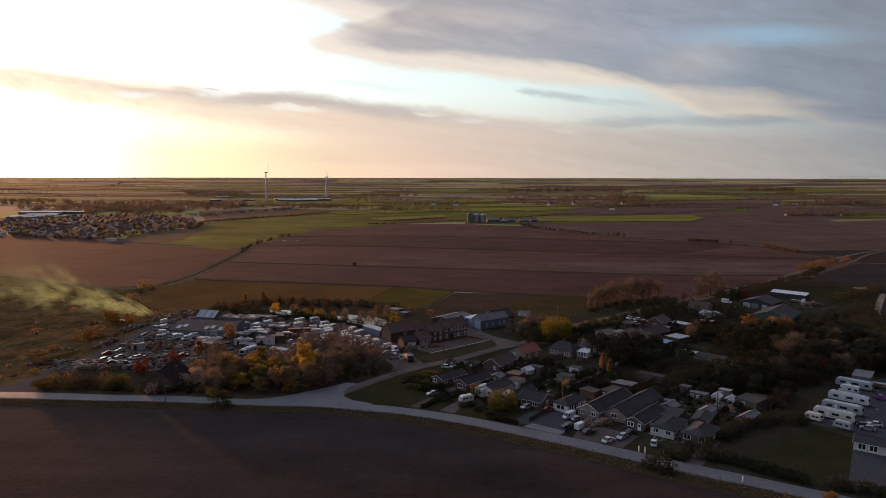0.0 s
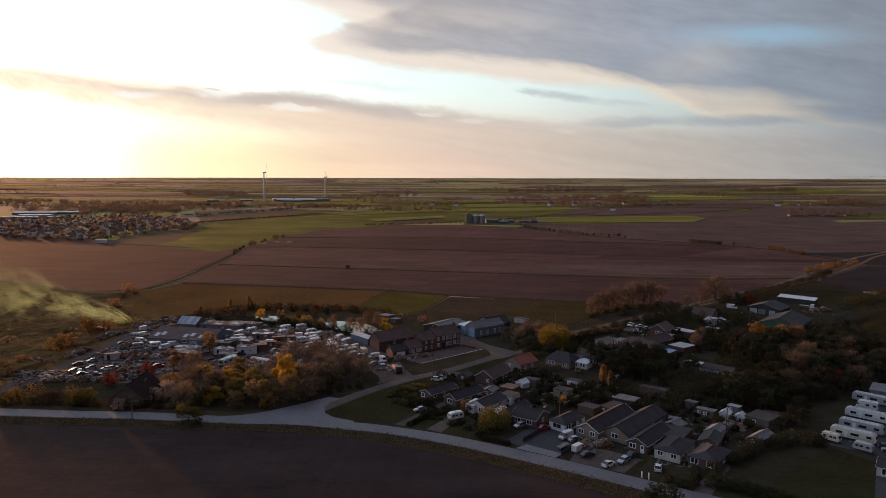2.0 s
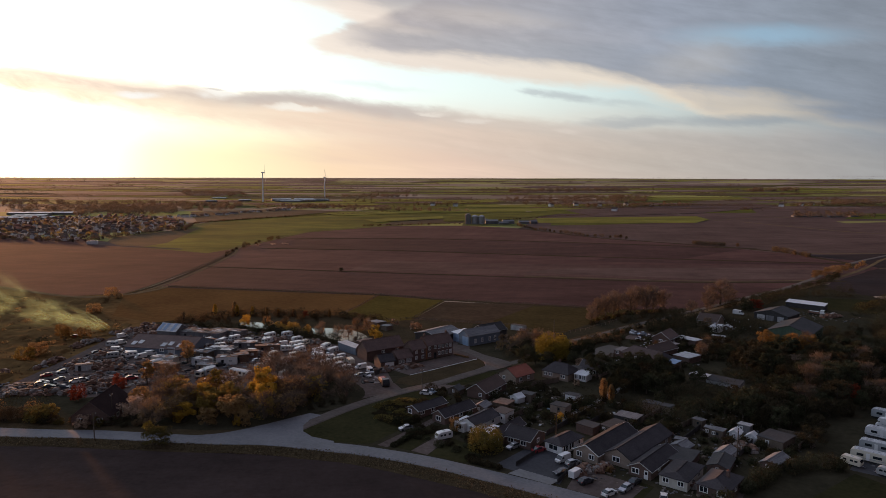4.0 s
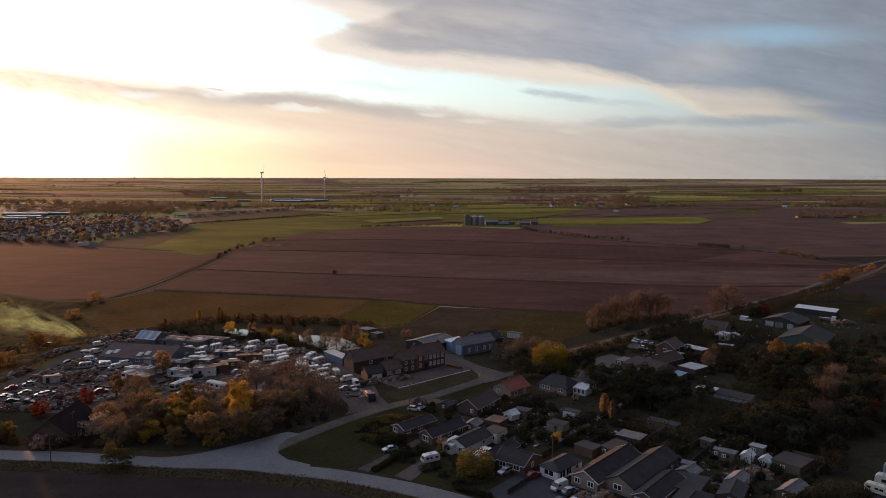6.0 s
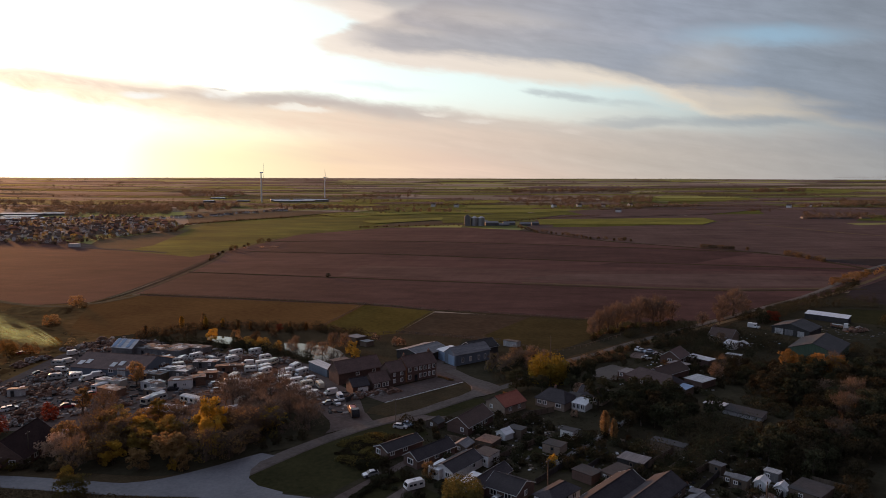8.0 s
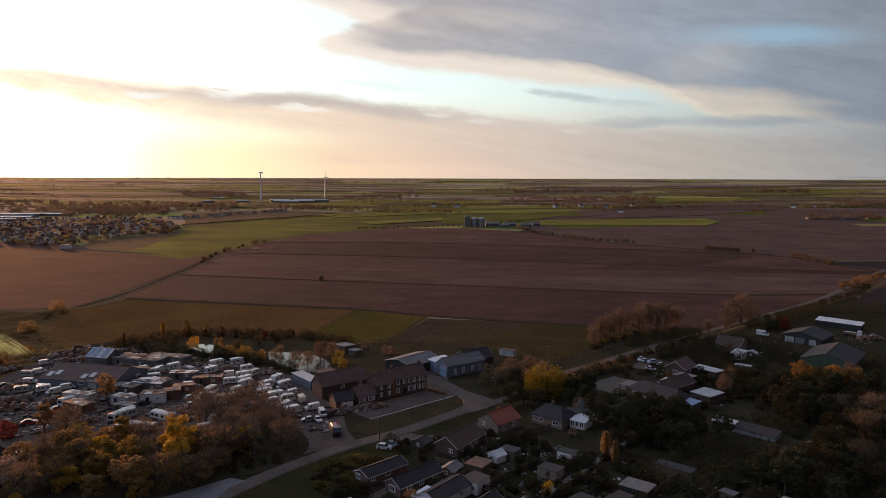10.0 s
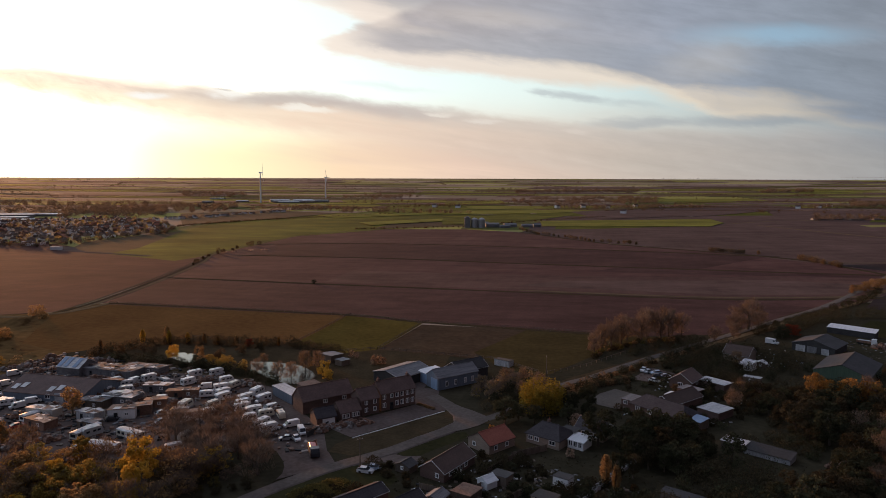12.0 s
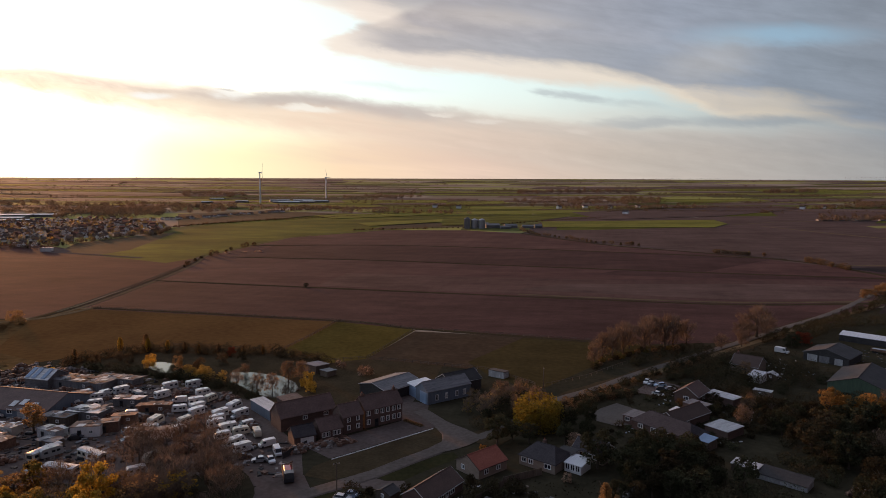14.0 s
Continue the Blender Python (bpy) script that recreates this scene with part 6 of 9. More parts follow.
def long_caravan(colour, half):
    """A long travelling caravan with raked ends, a shallow curved roof and a few broad windows."""
    c = thing("long_caravan", f"long {colour} travelling caravan with raked ends", "caravan", group="long caravans in the park")
    part("body", loft([(-half, 0.55), (half - 0.1, 0.5), (half + 0.15, 1.1), (half - 0.15, 2.2), (half - 0.6, 2.62), (-half + 0.5, 2.66), (-half - 0.05, 2.3), (-half - 0.12, 1.2)], 1.25, [0.02, 0.05, 0.1, 0.08, 0.14, 0.14, 0.06, 0.03]), PAINT[colour], c)
    part("roof", loft([(half - 0.62, 2.6), (half - 0.9, 2.74), (-half + 0.8, 2.78), (-half + 0.52, 2.64)], 1.1, [0.02, 0.25, 0.25, 0.02]), MAT["tin_pale"], c)
    part("skirt", Shape().box(-half + 0.3, half - 0.4, -1.12, 1.12, 0.05, 0.56), MAT["felt"], c)
    for k in (-0.55, 0.1):
        part("roof_light", Shape().box(k * half - 0.35, k * half + 0.35, -0.3, 0.3, 2.74, 2.86, 0.05), PAINT["grey"], c)
    for sgn in (-1, 1):
        for x, w in ((-0.62 * half, 0.7), (0.08 * half, 0.9), (0.7 * half, 0.55)):
            part("side_window", Shape().box(x - w, x + w, sgn * 1.235 - 0.03, sgn * 1.235 + 0.03, 1.35, 1.95, 0.01), GLASS, c)
        part("stripe", Shape().box(-half + 0.1, half - 0.2, sgn * 1.25 - 0.012, sgn * 1.25 + 0.012, 0.95, 1.06), PAINT["grey"], c)
    part("door", Shape().box(-0.3 * half - 0.35, -0.3 * half + 0.35, -1.285, -1.22, 0.6, 2.2), MAT["trim"], c)
    part("end_window", loft([(half + 0.12, 1.3), (half + 0.16, 1.3), (half - 0.06, 2.05), (half - 0.1, 2.05)], 0.9, [0, 0, 0, 0]), GLASS, c)
    part("hitch", Shape().tube((half, 0.4, 0.5), (half + 1.3, 0, 0.45), 0.06, 0.05).tube((half, -0.4, 0.5), (half + 1.3, 0, 0.45), 0.06, 0.05), MAT["steel"], c)
    wheels(c, (-0.1 * half - 0.4, -0.1 * half + 0.4), 1.12, 0.33)
    return c


def lorry(colour, load):
    c = thing("lorry", f"parked lorry with a {colour} cab", "lorry")
    part("cab", loft([(1.6, 0.5), (3.5, 0.5), (3.55, 1.4), (3.3, 2.5), (1.7, 2.55)], 1.15, [0, 0.05, 0.05, 0.12, 0.1]), PAINT[colour], c)
    part("windscreen", loft([(3.56, 1.45), (3.6, 1.45), (3.36, 2.3), (3.32, 2.3)], 0.95, [0, 0, 0.05, 0.05]), GLASS, c)
    part("bed", Shape().box(-3.6, 1.5, -1.15, 1.15, 0.85, 1.1).box(-3.6, 1.5, -1.15, -1.08, 1.1, 1.7).box(-3.6, 1.5, 1.08, 1.15, 1.1, 1.7).box(-3.6, -3.52, -1.08, 1.08, 1.1, 1.7), MAT["rust"], c)
    part("load", Shape().box(-3.3, 1.2, -1.0, 1.0, 1.1, 1.75, 0.3), PAINT[load], c)
    wheels(c, (2.6, -1.6, -2.6), 1.05, 0.45, 0.3)
    return c


MOTORHOMES = [
    (-77.1, 296.9, 50), (-62.9, 293.0, 48), (-57.6, 303.7, 40), (-50.4, 287.3, 42),
    (-48.3, 282.5, 45), (-47.5, 278.0, 45), (-34.9, 277.0, 52), (-38.5, 269.6, 42),
    (-34.9, 266.5, 42), (-26.5, 253.9, 46), (-64.6, 301.2, 40), (-40.5, 276.8, 44),
]
TOURERS = [
    (-70.7, 293.3, -30), (-81.9, 290.9, 40), (-87.0, 293.4, 40), (-52.0, 296.0, 38),
    (-34.2, 261.5, 44), (-29.6, 258.4, 44), (-26.3, 264.0, -50), (-39.8, 273.4, 48),
    (-79.1, 285.0, 30), (-85.1, 283.8, 40), (-30.4, 256.6, 44), (-114.0, 270.9, 20),
    (-107.7, 271.9, 20), (-122.0, 287.1, 15),
]
VANS = [
    (-81.0, 295.1, 58), (-56.5, 289.1, 15), (-30.9, 269.9, 45), (-21.8, 257.2, 35),
    (-18.0, 252.5, -65), (-65.4, 277.0, 10), (-120.3, 290.9, 50), (-103.3, 269.8, 50),
    (-101.5, 274.5, 40), (-124.8, 301.8, 50), (-116.7, 279.8, 10), (-110.1, 273.8, -10),
]
YARD_CARS = [
    (-56.3, 300.3, 35), (-71.2, 260.5, 20), (-25.3, 250.0, 30), (-21.0, 248.2, 15),
    (-18.4, 248.2, -60), (-124.3, 247.1, 35), (-121.4, 251.2, 35), (-120.9, 239.3, 30),
    (-117.2, 242.4, 35), (-116.3, 234.9, 25), (-111.2, 234.2, 5), (-109.8, 242.2, 40),
    (-111.3, 240.7, 10), (-144.6, 301.6, 20), (-120.7, 237.8, 30),
]
STREET_CARS = [
    (-3.0, 200.6, 25, 'silver'), (1.5, 229.6, -12, 'white'), (3.2, 231.2, -12, 'paleblue'), (23.8, 188.6, 40, 'silver'),
    (29.8, 186.8, 35, 'red'), (36.7, 179.2, 30, 'silver'), (33.2, 174.2, 25, 'dark'), (37.7, 169.8, 35, 'dark'),
    (41.4, 164.2, 38, 'white'), (45.4, 166.4, 45, 'silver'), (48.2, 169.5, 45, 'dark'), (52.2, 162.4, 70, 'white'),
    (114.9, 175.4, -20, 'white'), (111.7, 174.5, -20, 'dark'), (130.6, 197.1, -40, 'purple'), (111.2, 172.5, -30, 'silver'),
    (86.4, 299.6, -40, 'white'), (87.7, 310.4, 40, 'silver'), (86.4, 312.2, 60, 'white'), (89.1, 304.6, -10, 'dark'),
    (91.7, 304.7, 10, 'silver'), (89.6, 308.7, 10, 'paleblue'),
]
STREET_VANS = [
    (34.6, 180.9, 40), (36.3, 173.0, 45),
]
PARK_LONG = [
    (107.2, 180.6, -42, "cream", 5.0), (112.6, 186.2, -42, "grey", 5.0), (119.4, 194.6, -44, "white", 5.2), (129.2, 208.2, -44, "grey", 3.2),
]
PARK_TOURERS = [
    (101.0, 179.6, -48), (105.2, 173.4, -38),
]
rng = random.Random(5)
for x, y, a in MOTORHOMES:
    put("motorhome", motorhome, pose(x, y, 0.1, 0, 0, a + rng.uniform(-9, 9) + 180 * (rng.random() < 0.4)) @ Matrix.Scale(0.84, 4))
for x, y, a in TOURERS + PARK_TOURERS + [(6.9, 194.4, 40)]:
    col = rng.choice(("white", "white", "cream", "grey"))
    put("tourer_" + col, lambda: tourer(col), pose(x, y, 0.1, 0, 0, a + rng.uniform(-14, 14) + 180 * (rng.random() < 0.5)) @ Matrix.Scale(0.84, 4))
spare = [(-37.2, 272.3), (-33.5, 270.1), (-30.5, 264.8), (-27.5, 261.8), (-32.9, 262.7), (-28.3, 256.8), (-39.3, 279.3), (-29.6, 272.5), (-26.4, 266), (-47.8, 290.7), (-49.7, 284.1), (-47.9, 272), (-47.1, 265.4), (-46.2, 248.1), (-46.2, 240.5), (-35.5, 266.5), (-43, 276), (-55, 290), (-53, 281)]
for x, y in spare:
    if all((x - v[0]) ** 2 + (y - v[1]) ** 2 > 10 for v in MOTORHOMES + TOURERS + VANS):
        col = rng.choice(("white", "cream", "grey"))
        put("tourer_" + col, lambda: tourer(col), pose(x, y, 0.1, 0, 0, rng.uniform(5, 75)) @ Matrix.Scale(0.84, 4))
for x, y, a in VANS + STREET_VANS:
    put("van_white", lambda: van("white"), pose(x, y, 0.1, 0, 0, a + 180 * (rng.random() < 0.5)) @ Matrix.Scale(0.84, 4))
for i, (x, y, a) in enumerate(YARD_CARS):
    col = ("silver", "dark", "dark", "silver", "white", "red", "silver", "white")[i % 8]
    put("car_" + col, lambda: car(col, False), pose(x, y, 0.1, 0, 0, a + 180 * (rng.random() < 0.5)) @ Matrix.Scale(0.9, 4))
for i, (x, y, a, col) in enumerate(STREET_CARS):
    put(f"car{i % 2}_" + col, lambda: car(col, i % 2 == 1), pose(x, y, 0.12, 0, 0, a + 180 * (i % 3 == 0)) @ Matrix.Scale(0.92, 4))
for x, y, a, col, half in PARK_LONG:
    put("long_" + col, lambda: long_caravan(col, half), pose(x, y, 0.1, 0, 0, a))
put("motorhome", motorhome, pose(124.0, 202.6, 0.1, 0, 0, 136) @ Matrix.Scale(0.95, 4))
for x, y, a, col in [(-72.8, 250.0, 72, "cream"), (-63.2, 240.6, -13, "white"), (-60.6, 248.6, -28, "cream"), (-93, 262, 62, "white")]:
    put("static_" + col, lambda: static(col), pose(x, y, 0.1, 0, 0, a) @ Matrix.Scale(0.8 if x < 0 else 1.0, 4))
put("lorry_dark", lambda: lorry("dark", "red"), pose(-12.3, 239.8, 0.1, 0, 0, -72))
put("lorry_white", lambda: lorry("white", "grey"), pose(137.5, 207.5, 0.1, 0, 0, -40))
put("lorry_white", None, pose(186.0, 352.0, 0.1, 0, 0, -40))
put("van_white", None, pose(148.5, 352.0, 0.1, 0, 0, -45))
put("car_silver", None, pose(130.5, 318.5, 0.1, 0, 0, 20))

# ---------- scrap ----------


SCRAP = []
for k in range(8):
    q = random.Random(40 + k)
    sx, sy, sz = q.uniform(0.5, 1.7), q.uniform(0.35, 0.95), q.uniform(0.25, 0.8)
    b = Shape().box(-sx, sx, -sy, sy, -0.2, sz, min(sz, sy) * q.uniform(0.2, 0.6))
    b.box(-sx * 0.5, sx * 0.4, -sy * 0.8, sy * 0.8, sz - 0.05, sz + 0.35, 0.15)
    SCRAP.append((b.mesh("scrap_panel", MAT["rust"]), b.mesh("scrap_panel", MAT["rubble"])))


def heap(seed, w, l, h, n=30):
    """A low row of broken cars, crates and sheet metal."""
    r = random.Random(seed)
    c = thing("scrap_heap", "heap of rusty scrap, crates and broken car bodies", "scrap heap", group="scrap heaps")
    for _ in range(n):
        x, y = r.uniform(-w / 2, w / 2), r.uniform(-l / 2, l / 2)
        top = h * max(0.15, 1 - (2 * x / w) ** 2 * 0.6 - (2 * y / l) ** 2 * 0.6) * r.random()
        part("scrap_piece", r.choice(SCRAP)[r.random() > 0.68], None, c, "", pose(x, y, top, r.uniform(-15, 15), r.uniform(-15, 15), r.uniform(0, 180)))
    return c


for i, (x, y, a, w, l, h) in enumerate((
    (-122, 262, 80, 12, 4, 1.4), (-119, 276, 80, 10, 4, 1.2), (-112, 262, 10, 12, 4, 1.2), (-106, 256, 15, 13, 4, 1.3), (-118, 315, 10, 16, 6, 1.8),
    (-106, 318, -5, 14, 5, 1.6), (-128, 312, 60, 14, 5, 1.6), (-134, 290, 80, 16, 5, 1.4), (-110, 229, 5, 20, 4, 1.3), (-121, 229, 20, 10, 3, 1.2),
    (-102, 240, 30, 12, 3, 1.2), (-132, 262, 85, 14, 4, 1.2), (-92, 296, -10, 14, 4, 1.4), (-75, 293, 10, 10, 4, 1.3), (-58, 298, 30, 9, 4, 1.2),
    (-70, 268, 10, 6, 4, 3.0), (-82, 281, -5, 10, 5, 2.6), (-45, 268, 40, 10, 3, 1.2), (-42, 252, 50, 12, 4, 1.2), (-34, 243, 40, 8, 4, 1.2),
    (-43, 293, -40, 10, 3, 1.3), (-31, 272, -50, 9, 2.5, 1.2), (-13.5, 254.5, 30, 6, 3, 1.0), (-6, 259.5, 34, 10, 4, 0.5), (-140, 235, 20, 12, 5, 1.0),
    (-142, 248, 60, 9, 4, 1.0), (190, 347, 20, 9, 5, 1.6), (113, 233, -30, 10, 3, 1.0), (62, 196, 50, 8, 3, 0.8), (80, 189, -40, 7, 3, 0.8), (38, 175.5, 40, 5, 2.5, 0.8), (43, 177, 40, 5, 2, 0.8), (60, 168, -30, 6, 2, 0.6),
)):
    heap(100 + i, w, l, h).matrix_basis = pose(x, y, 0.05, 0, 0, a)

taken = [(v[0], v[1]) for v in MOTORHOMES + TOURERS + VANS + YARD_CARS]
spots = [p for p in scatter(rng, [(-126, 236), (-100, 228), (-80, 244), (-62, 238), (-48, 250), (-26, 262), (-38, 286), (-56, 301), (-108, 310), (-124, 326)], 150, 4.2) if all((p[0] - q[0]) ** 2 + (p[1] - q[1]) ** 2 > 20 for q in taken)]
for i, (x, y) in enumerate(spots[:44]):
    if i % 4 == 0:
        col = ("white", "silver", "dark", "red")[i // 4 % 4]
        put("car_" + col, lambda: car(col, False), pose(x, y, 0.1, 0, 0, rng.uniform(20, 60)))
    elif i % 4 == 1 and x > -85:
        col = rng.choice(("white", "cream", "grey"))
        put("tourer_" + col, lambda: tourer(col), pose(x, y, 0.1, 0, 0, rng.uniform(10, 80)))
    else:
        heap(300 + i, rng.uniform(3, 7), rng.uniform(2, 3.5), rng.uniform(0.8, 1.8), 12).matrix_basis = pose(x, y, 0.05, 0, 0, rng.uniform(0, 180))



def litter(name, label, polys, mats, lo, hi, avoid=()):
    """Small odds and ends that nobody could count: boards, crates, drums, sheets."""
    q = random.Random(len(label))
    shapes = {m: Shape() for m in mats}
    for poly, n in polys:
        for x, y in scatter(q, poly, n):
            if any((x - a) ** 2 + (y - b) ** 2 < 6 for a, b in avoid):
                continue
            w, l, h, t = q.uniform(lo, hi), q.uniform(lo, hi) * 0.6, q.uniform(0.15, 0.9) * hi * 0.6, q.uniform(0, 3.14)
            cs, sn_ = math.cos(t), math.sin(t)
            s = shapes[q.choice(mats)]
            k = q.uniform(0.6, 1.0)
            v = [(x + (dx * cs - dy * sn_) * f, y + (dx * sn_ + dy * cs) * f, z) for z, f in ((0.0, 1.0), (h, k)) for dx, dy in ((-w, -l), (w, -l), (w, l), (-w, l))]
            s.add(v, [(0, 1, 5, 4), (1, 2, 6, 5), (2, 3, 7, 6), (3, 0, 4, 7), (4, 5, 6, 7)])
    for m, s in shapes.items():
        if s.v:
            tagged(part(name, s, MAT.get(m) or PAINT[m]), label, "clutter", kind="stuff")


litter("yard_litter", "scattered crates, tyres, sheets and car parts", [([(-126, 236), (-100, 228), (-80, 244), (-62, 238), (-48, 250), (-26, 262), (-38, 286), (-56, 301), (-108, 310), (-124, 326)], 1500), ([(-128, 300), (-110, 312), (-90, 300), (-60, 300), (-62, 310), (-104, 322), (-124, 332)], 300), ([(-136, 226), (-118, 228), (-106, 232), (-112, 240), (-134, 240)], 220), ([(-30, 243), (-14, 240), (-13, 254), (-22, 266)], 70)], ("rust", "black", "felt", "timber", "rust", "rubble", "black", "tin"), 0.25, 1.2, taken)
litter("garden_litter", "garden clutter of pots, planks and bins", [([(6, 214), (24, 238), (36, 240), (60, 222), (92, 214), (100, 192), (84, 178), (66, 178), (40, 206), (26, 202)], 700), ([(40, 164), (34, 170), (44, 182), (70, 176), (66, 164)], 90), ([(92, 262), (84, 284), (100, 300), (112, 280)], 120), ([(118, 172), (104, 180), (130, 212), (142, 212)], 60), ([(150, 330), (180, 362), (204, 346), (186, 330)], 120)], ("rubble", "black", "felt", "timber", "timber", "felt", "tin", "verge"), 0.15, 0.7)
litter("garden_litter", "pale garden tables, pots, covers and boards", [([(6, 214), (24, 238), (36, 240), (60, 222), (92, 214), (100, 192), (84, 178), (66, 178), (40, 206), (26, 202)], 130), ([(62, 262), (70, 284), (96, 304), (112, 290), (100, 262)], 60), ([(120, 312), (134, 340), (150, 346), (146, 320)], 30)], ("white", "tin_pale", "paleblue", "tin"), 0.15, 0.6)

# ---------- trees ----------


def leaves(mesh_name, material, centres, sizes, rng_np, flat=0.0):
    """Small leaf sprays, each a bent pair of triangles, round the given centres."""
    n = len(centres)
    a = rng_np.normal(size=(n, 3))
    a /= np.linalg.norm(a, axis=1, keepdims=True)
    b = np.cross(a, rng_np.normal(size=(n, 3)))
    b /= np.linalg.norm(b, axis=1, keepdims=True) + 1e-9
    s = np.asarray(sizes)[:, None]
    nrm = np.cross(a, b)
    quad = np.stack([centres - a * s, centres - b * s * 0.55 + nrm * s * 0.15, centres + a * s, centres + b * s * 0.55 + nrm * s * 0.15], 1).reshape(-1, 3)
    me = bpy.data.meshes.new(mesh_name)
    me.from_pydata(quad.tolist(), [], [(4 * i, 4 * i + 1, 4 * i + 2, 4 * i + 3) for i in range(n)])
    me.materials.append(material)
    return me


def crown_points(kind, rn, n):
    """Leaf places for a tree 8 m high."""
    if kind == "poplar":
        z = rn.uniform(0.8, 8.0, n)
        rad = 0.95 * np.sin(np.clip((z - 0.3) / 8.0, 0, 1) * np.pi) ** 0.6 * rn.uniform(0.3, 1, n) + 0.05
        th = rn.uniform(0, 2 * np.pi, n)
        th += 0.6 * np.sin(5 * th)
        return np.stack([rad * np.cos(th), rad * np.sin(th), z], 1)
    if kind == "weeping":
        th, u = rn.uniform(0, 2 * np.pi, n), rn.uniform(0, 1, n)
        strand = np.round(th / (2 * np.pi) * 42) / 42 * 2 * np.pi + rn.normal(0, 0.03, n)
        drop = rn.uniform(0, 1, n) ** 0.8
        rad = (1.2 + 2.6 * np.sqrt(rn.uniform(0.05, 1, n)))
        top = 8.0 - (rad / 3.9) ** 2 * 3.2
        return np.stack([rad * np.cos(strand), rad * np.sin(strand), np.maximum(0.7, top - drop * (2.0 + rad * 0.9))], 1)
    k = {"round": 44, "bush": 38, "bare": 44, "ash": 40, "tall": 36}[kind]
    cz = {"round": (2.2, 6.9), "bush": (0.6, 6.4), "bare": (0.9, 7.0), "ash": (1.5, 7.3), "tall": (2.4, 7.4)}[kind]
    cr = {"round": 3.0, "bush": 3.6, "bare": 3.3, "ash": 2.7, "tall": 1.9}[kind]
    zc = rn.uniform(*cz, k)
    mid, half = (cz[0] + cz[1]) / 2 - 0.3, (cz[1] - cz[0]) / 2 + 0.9
    rc = cr * np.sqrt(np.clip(1 - ((zc - mid) / half) ** 2, 0.05, 1)) * np.sqrt(rn.uniform(0.05, 1, k))
    th = rn.uniform(0, 2 * np.pi, k)
    cen = np.stack([rc * np.cos(th), rc * np.sin(th), zc], 1)
    cs = rn.uniform(0.6, 1.35, k) * {"round": 0.8, "bush": 1.05, "bare": 0.85, "ash": 0.75, "tall": 0.7}[kind]
    pick = rn.integers(0, k, n)
    d = rn.normal(size=(n, 3))
    d /= np.linalg.norm(d, axis=1, keepdims=True)
    r = rn.uniform(0.35, 1.0, n) ** 0.5
    p = cen[pick] + d * (r * cs[pick])[:, None] * np.array([1, 1, 0.75])
    p[:, 2] = np.maximum(p[:, 2], 0.25)
    return p


def limbs(kind, r):
    """Trunk and boughs for a tree 8 m high."""
    s = Shape()
    if kind == "bush":
        for k in range(5):
            t = k * 1.3
            s.tube((0.2 * math.cos(t), 0.2 * math.sin(t), -0.3), (1.4 * math.cos(t), 1.4 * math.sin(t), 4.0 + r.random()), 0.1, 0.03, 5)
        return s
    top = 5.2 if kind != "poplar" else 7.2
    s.tube((0, 0, -0.4), (0.1, 0.05, 2.0), 0.26, 0.19, 7).tube((0.1, 0.05, 2.0), (0.0, 0.1, top), 0.19, 0.07, 6)
    for k in range(14 if kind == "ash" else 9 if kind in ("bare", "round") else 6):
        z = r.uniform(1.8, top - 0.4)
        t, ln_ = k * 2.4 + r.random(), r.uniform(1.5, 2.6) if kind != "poplar" else 0.8
        p = Vector((0.05, 0.05, z))
        q = p + Vector((math.cos(t) * ln_ * 0.7, math.sin(t) * ln_ * 0.7, ln_ * 0.75))
        s.tube(p, q, 0.09, 0.045, 5)
        for j in range(3 if kind in ("bare", "ash") else 1):
            e = q + Vector((math.cos(t + j - 1) * 0.9, math.sin(t + j - 1) * 0.9, 0.9 + 0.4 * r.random()))
            s.tube(q, e, 0.045, 0.015, 4)
    return s


def twigs(rn, n, kind="bare"):
    """A haze of fine upright twigs for a bare tree 8 m high."""
    p = crown_points(kind, rn, n)
    out = rn.normal(0, 0.28, (n, 3)) + p * np.array([0.14, 0.14, 0]) + np.array([0, 0, 0.95])
    w = rn.normal(size=(n, 3)) * 0.022
    quad = np.stack([p - w, p + w, p + out * rn.uniform(0.6, 1.3, (n, 1))], 1).reshape(-1, 3)
    me = bpy.data.meshes.new("crown")
    me.from_pydata(quad.tolist(), [], [(3 * i, 3 * i + 1, 3 * i + 2) for i in range(n)])
    me.materials.append(LEAF["twig"])
    return me


TREE_WORD = {"dark": "dark green", "olive": "olive-green", "brown": "brown autumn", "gold": "golden autumn", "orange": "orange autumn", "red": "red-leaved", "willow": "yellow-green", "sallow": "olive-yellow", "blossom": "pale feathery", "scrub": "dark brown-green", "twig": "leafless", "moss": "dark olive", "hedge": "dark brown"}
KIND_WORD = {"round": "tree with a broad crown", "bush": "rounded bush with dense twigs", "bare": "tree with fine bare twigs", "ash": "tree with tall open bare boughs", "tall": "upright tree with a narrow crown", "poplar": "slender upright tree", "weeping": "weeping tree with trailing shoots"}
SHARED = {}


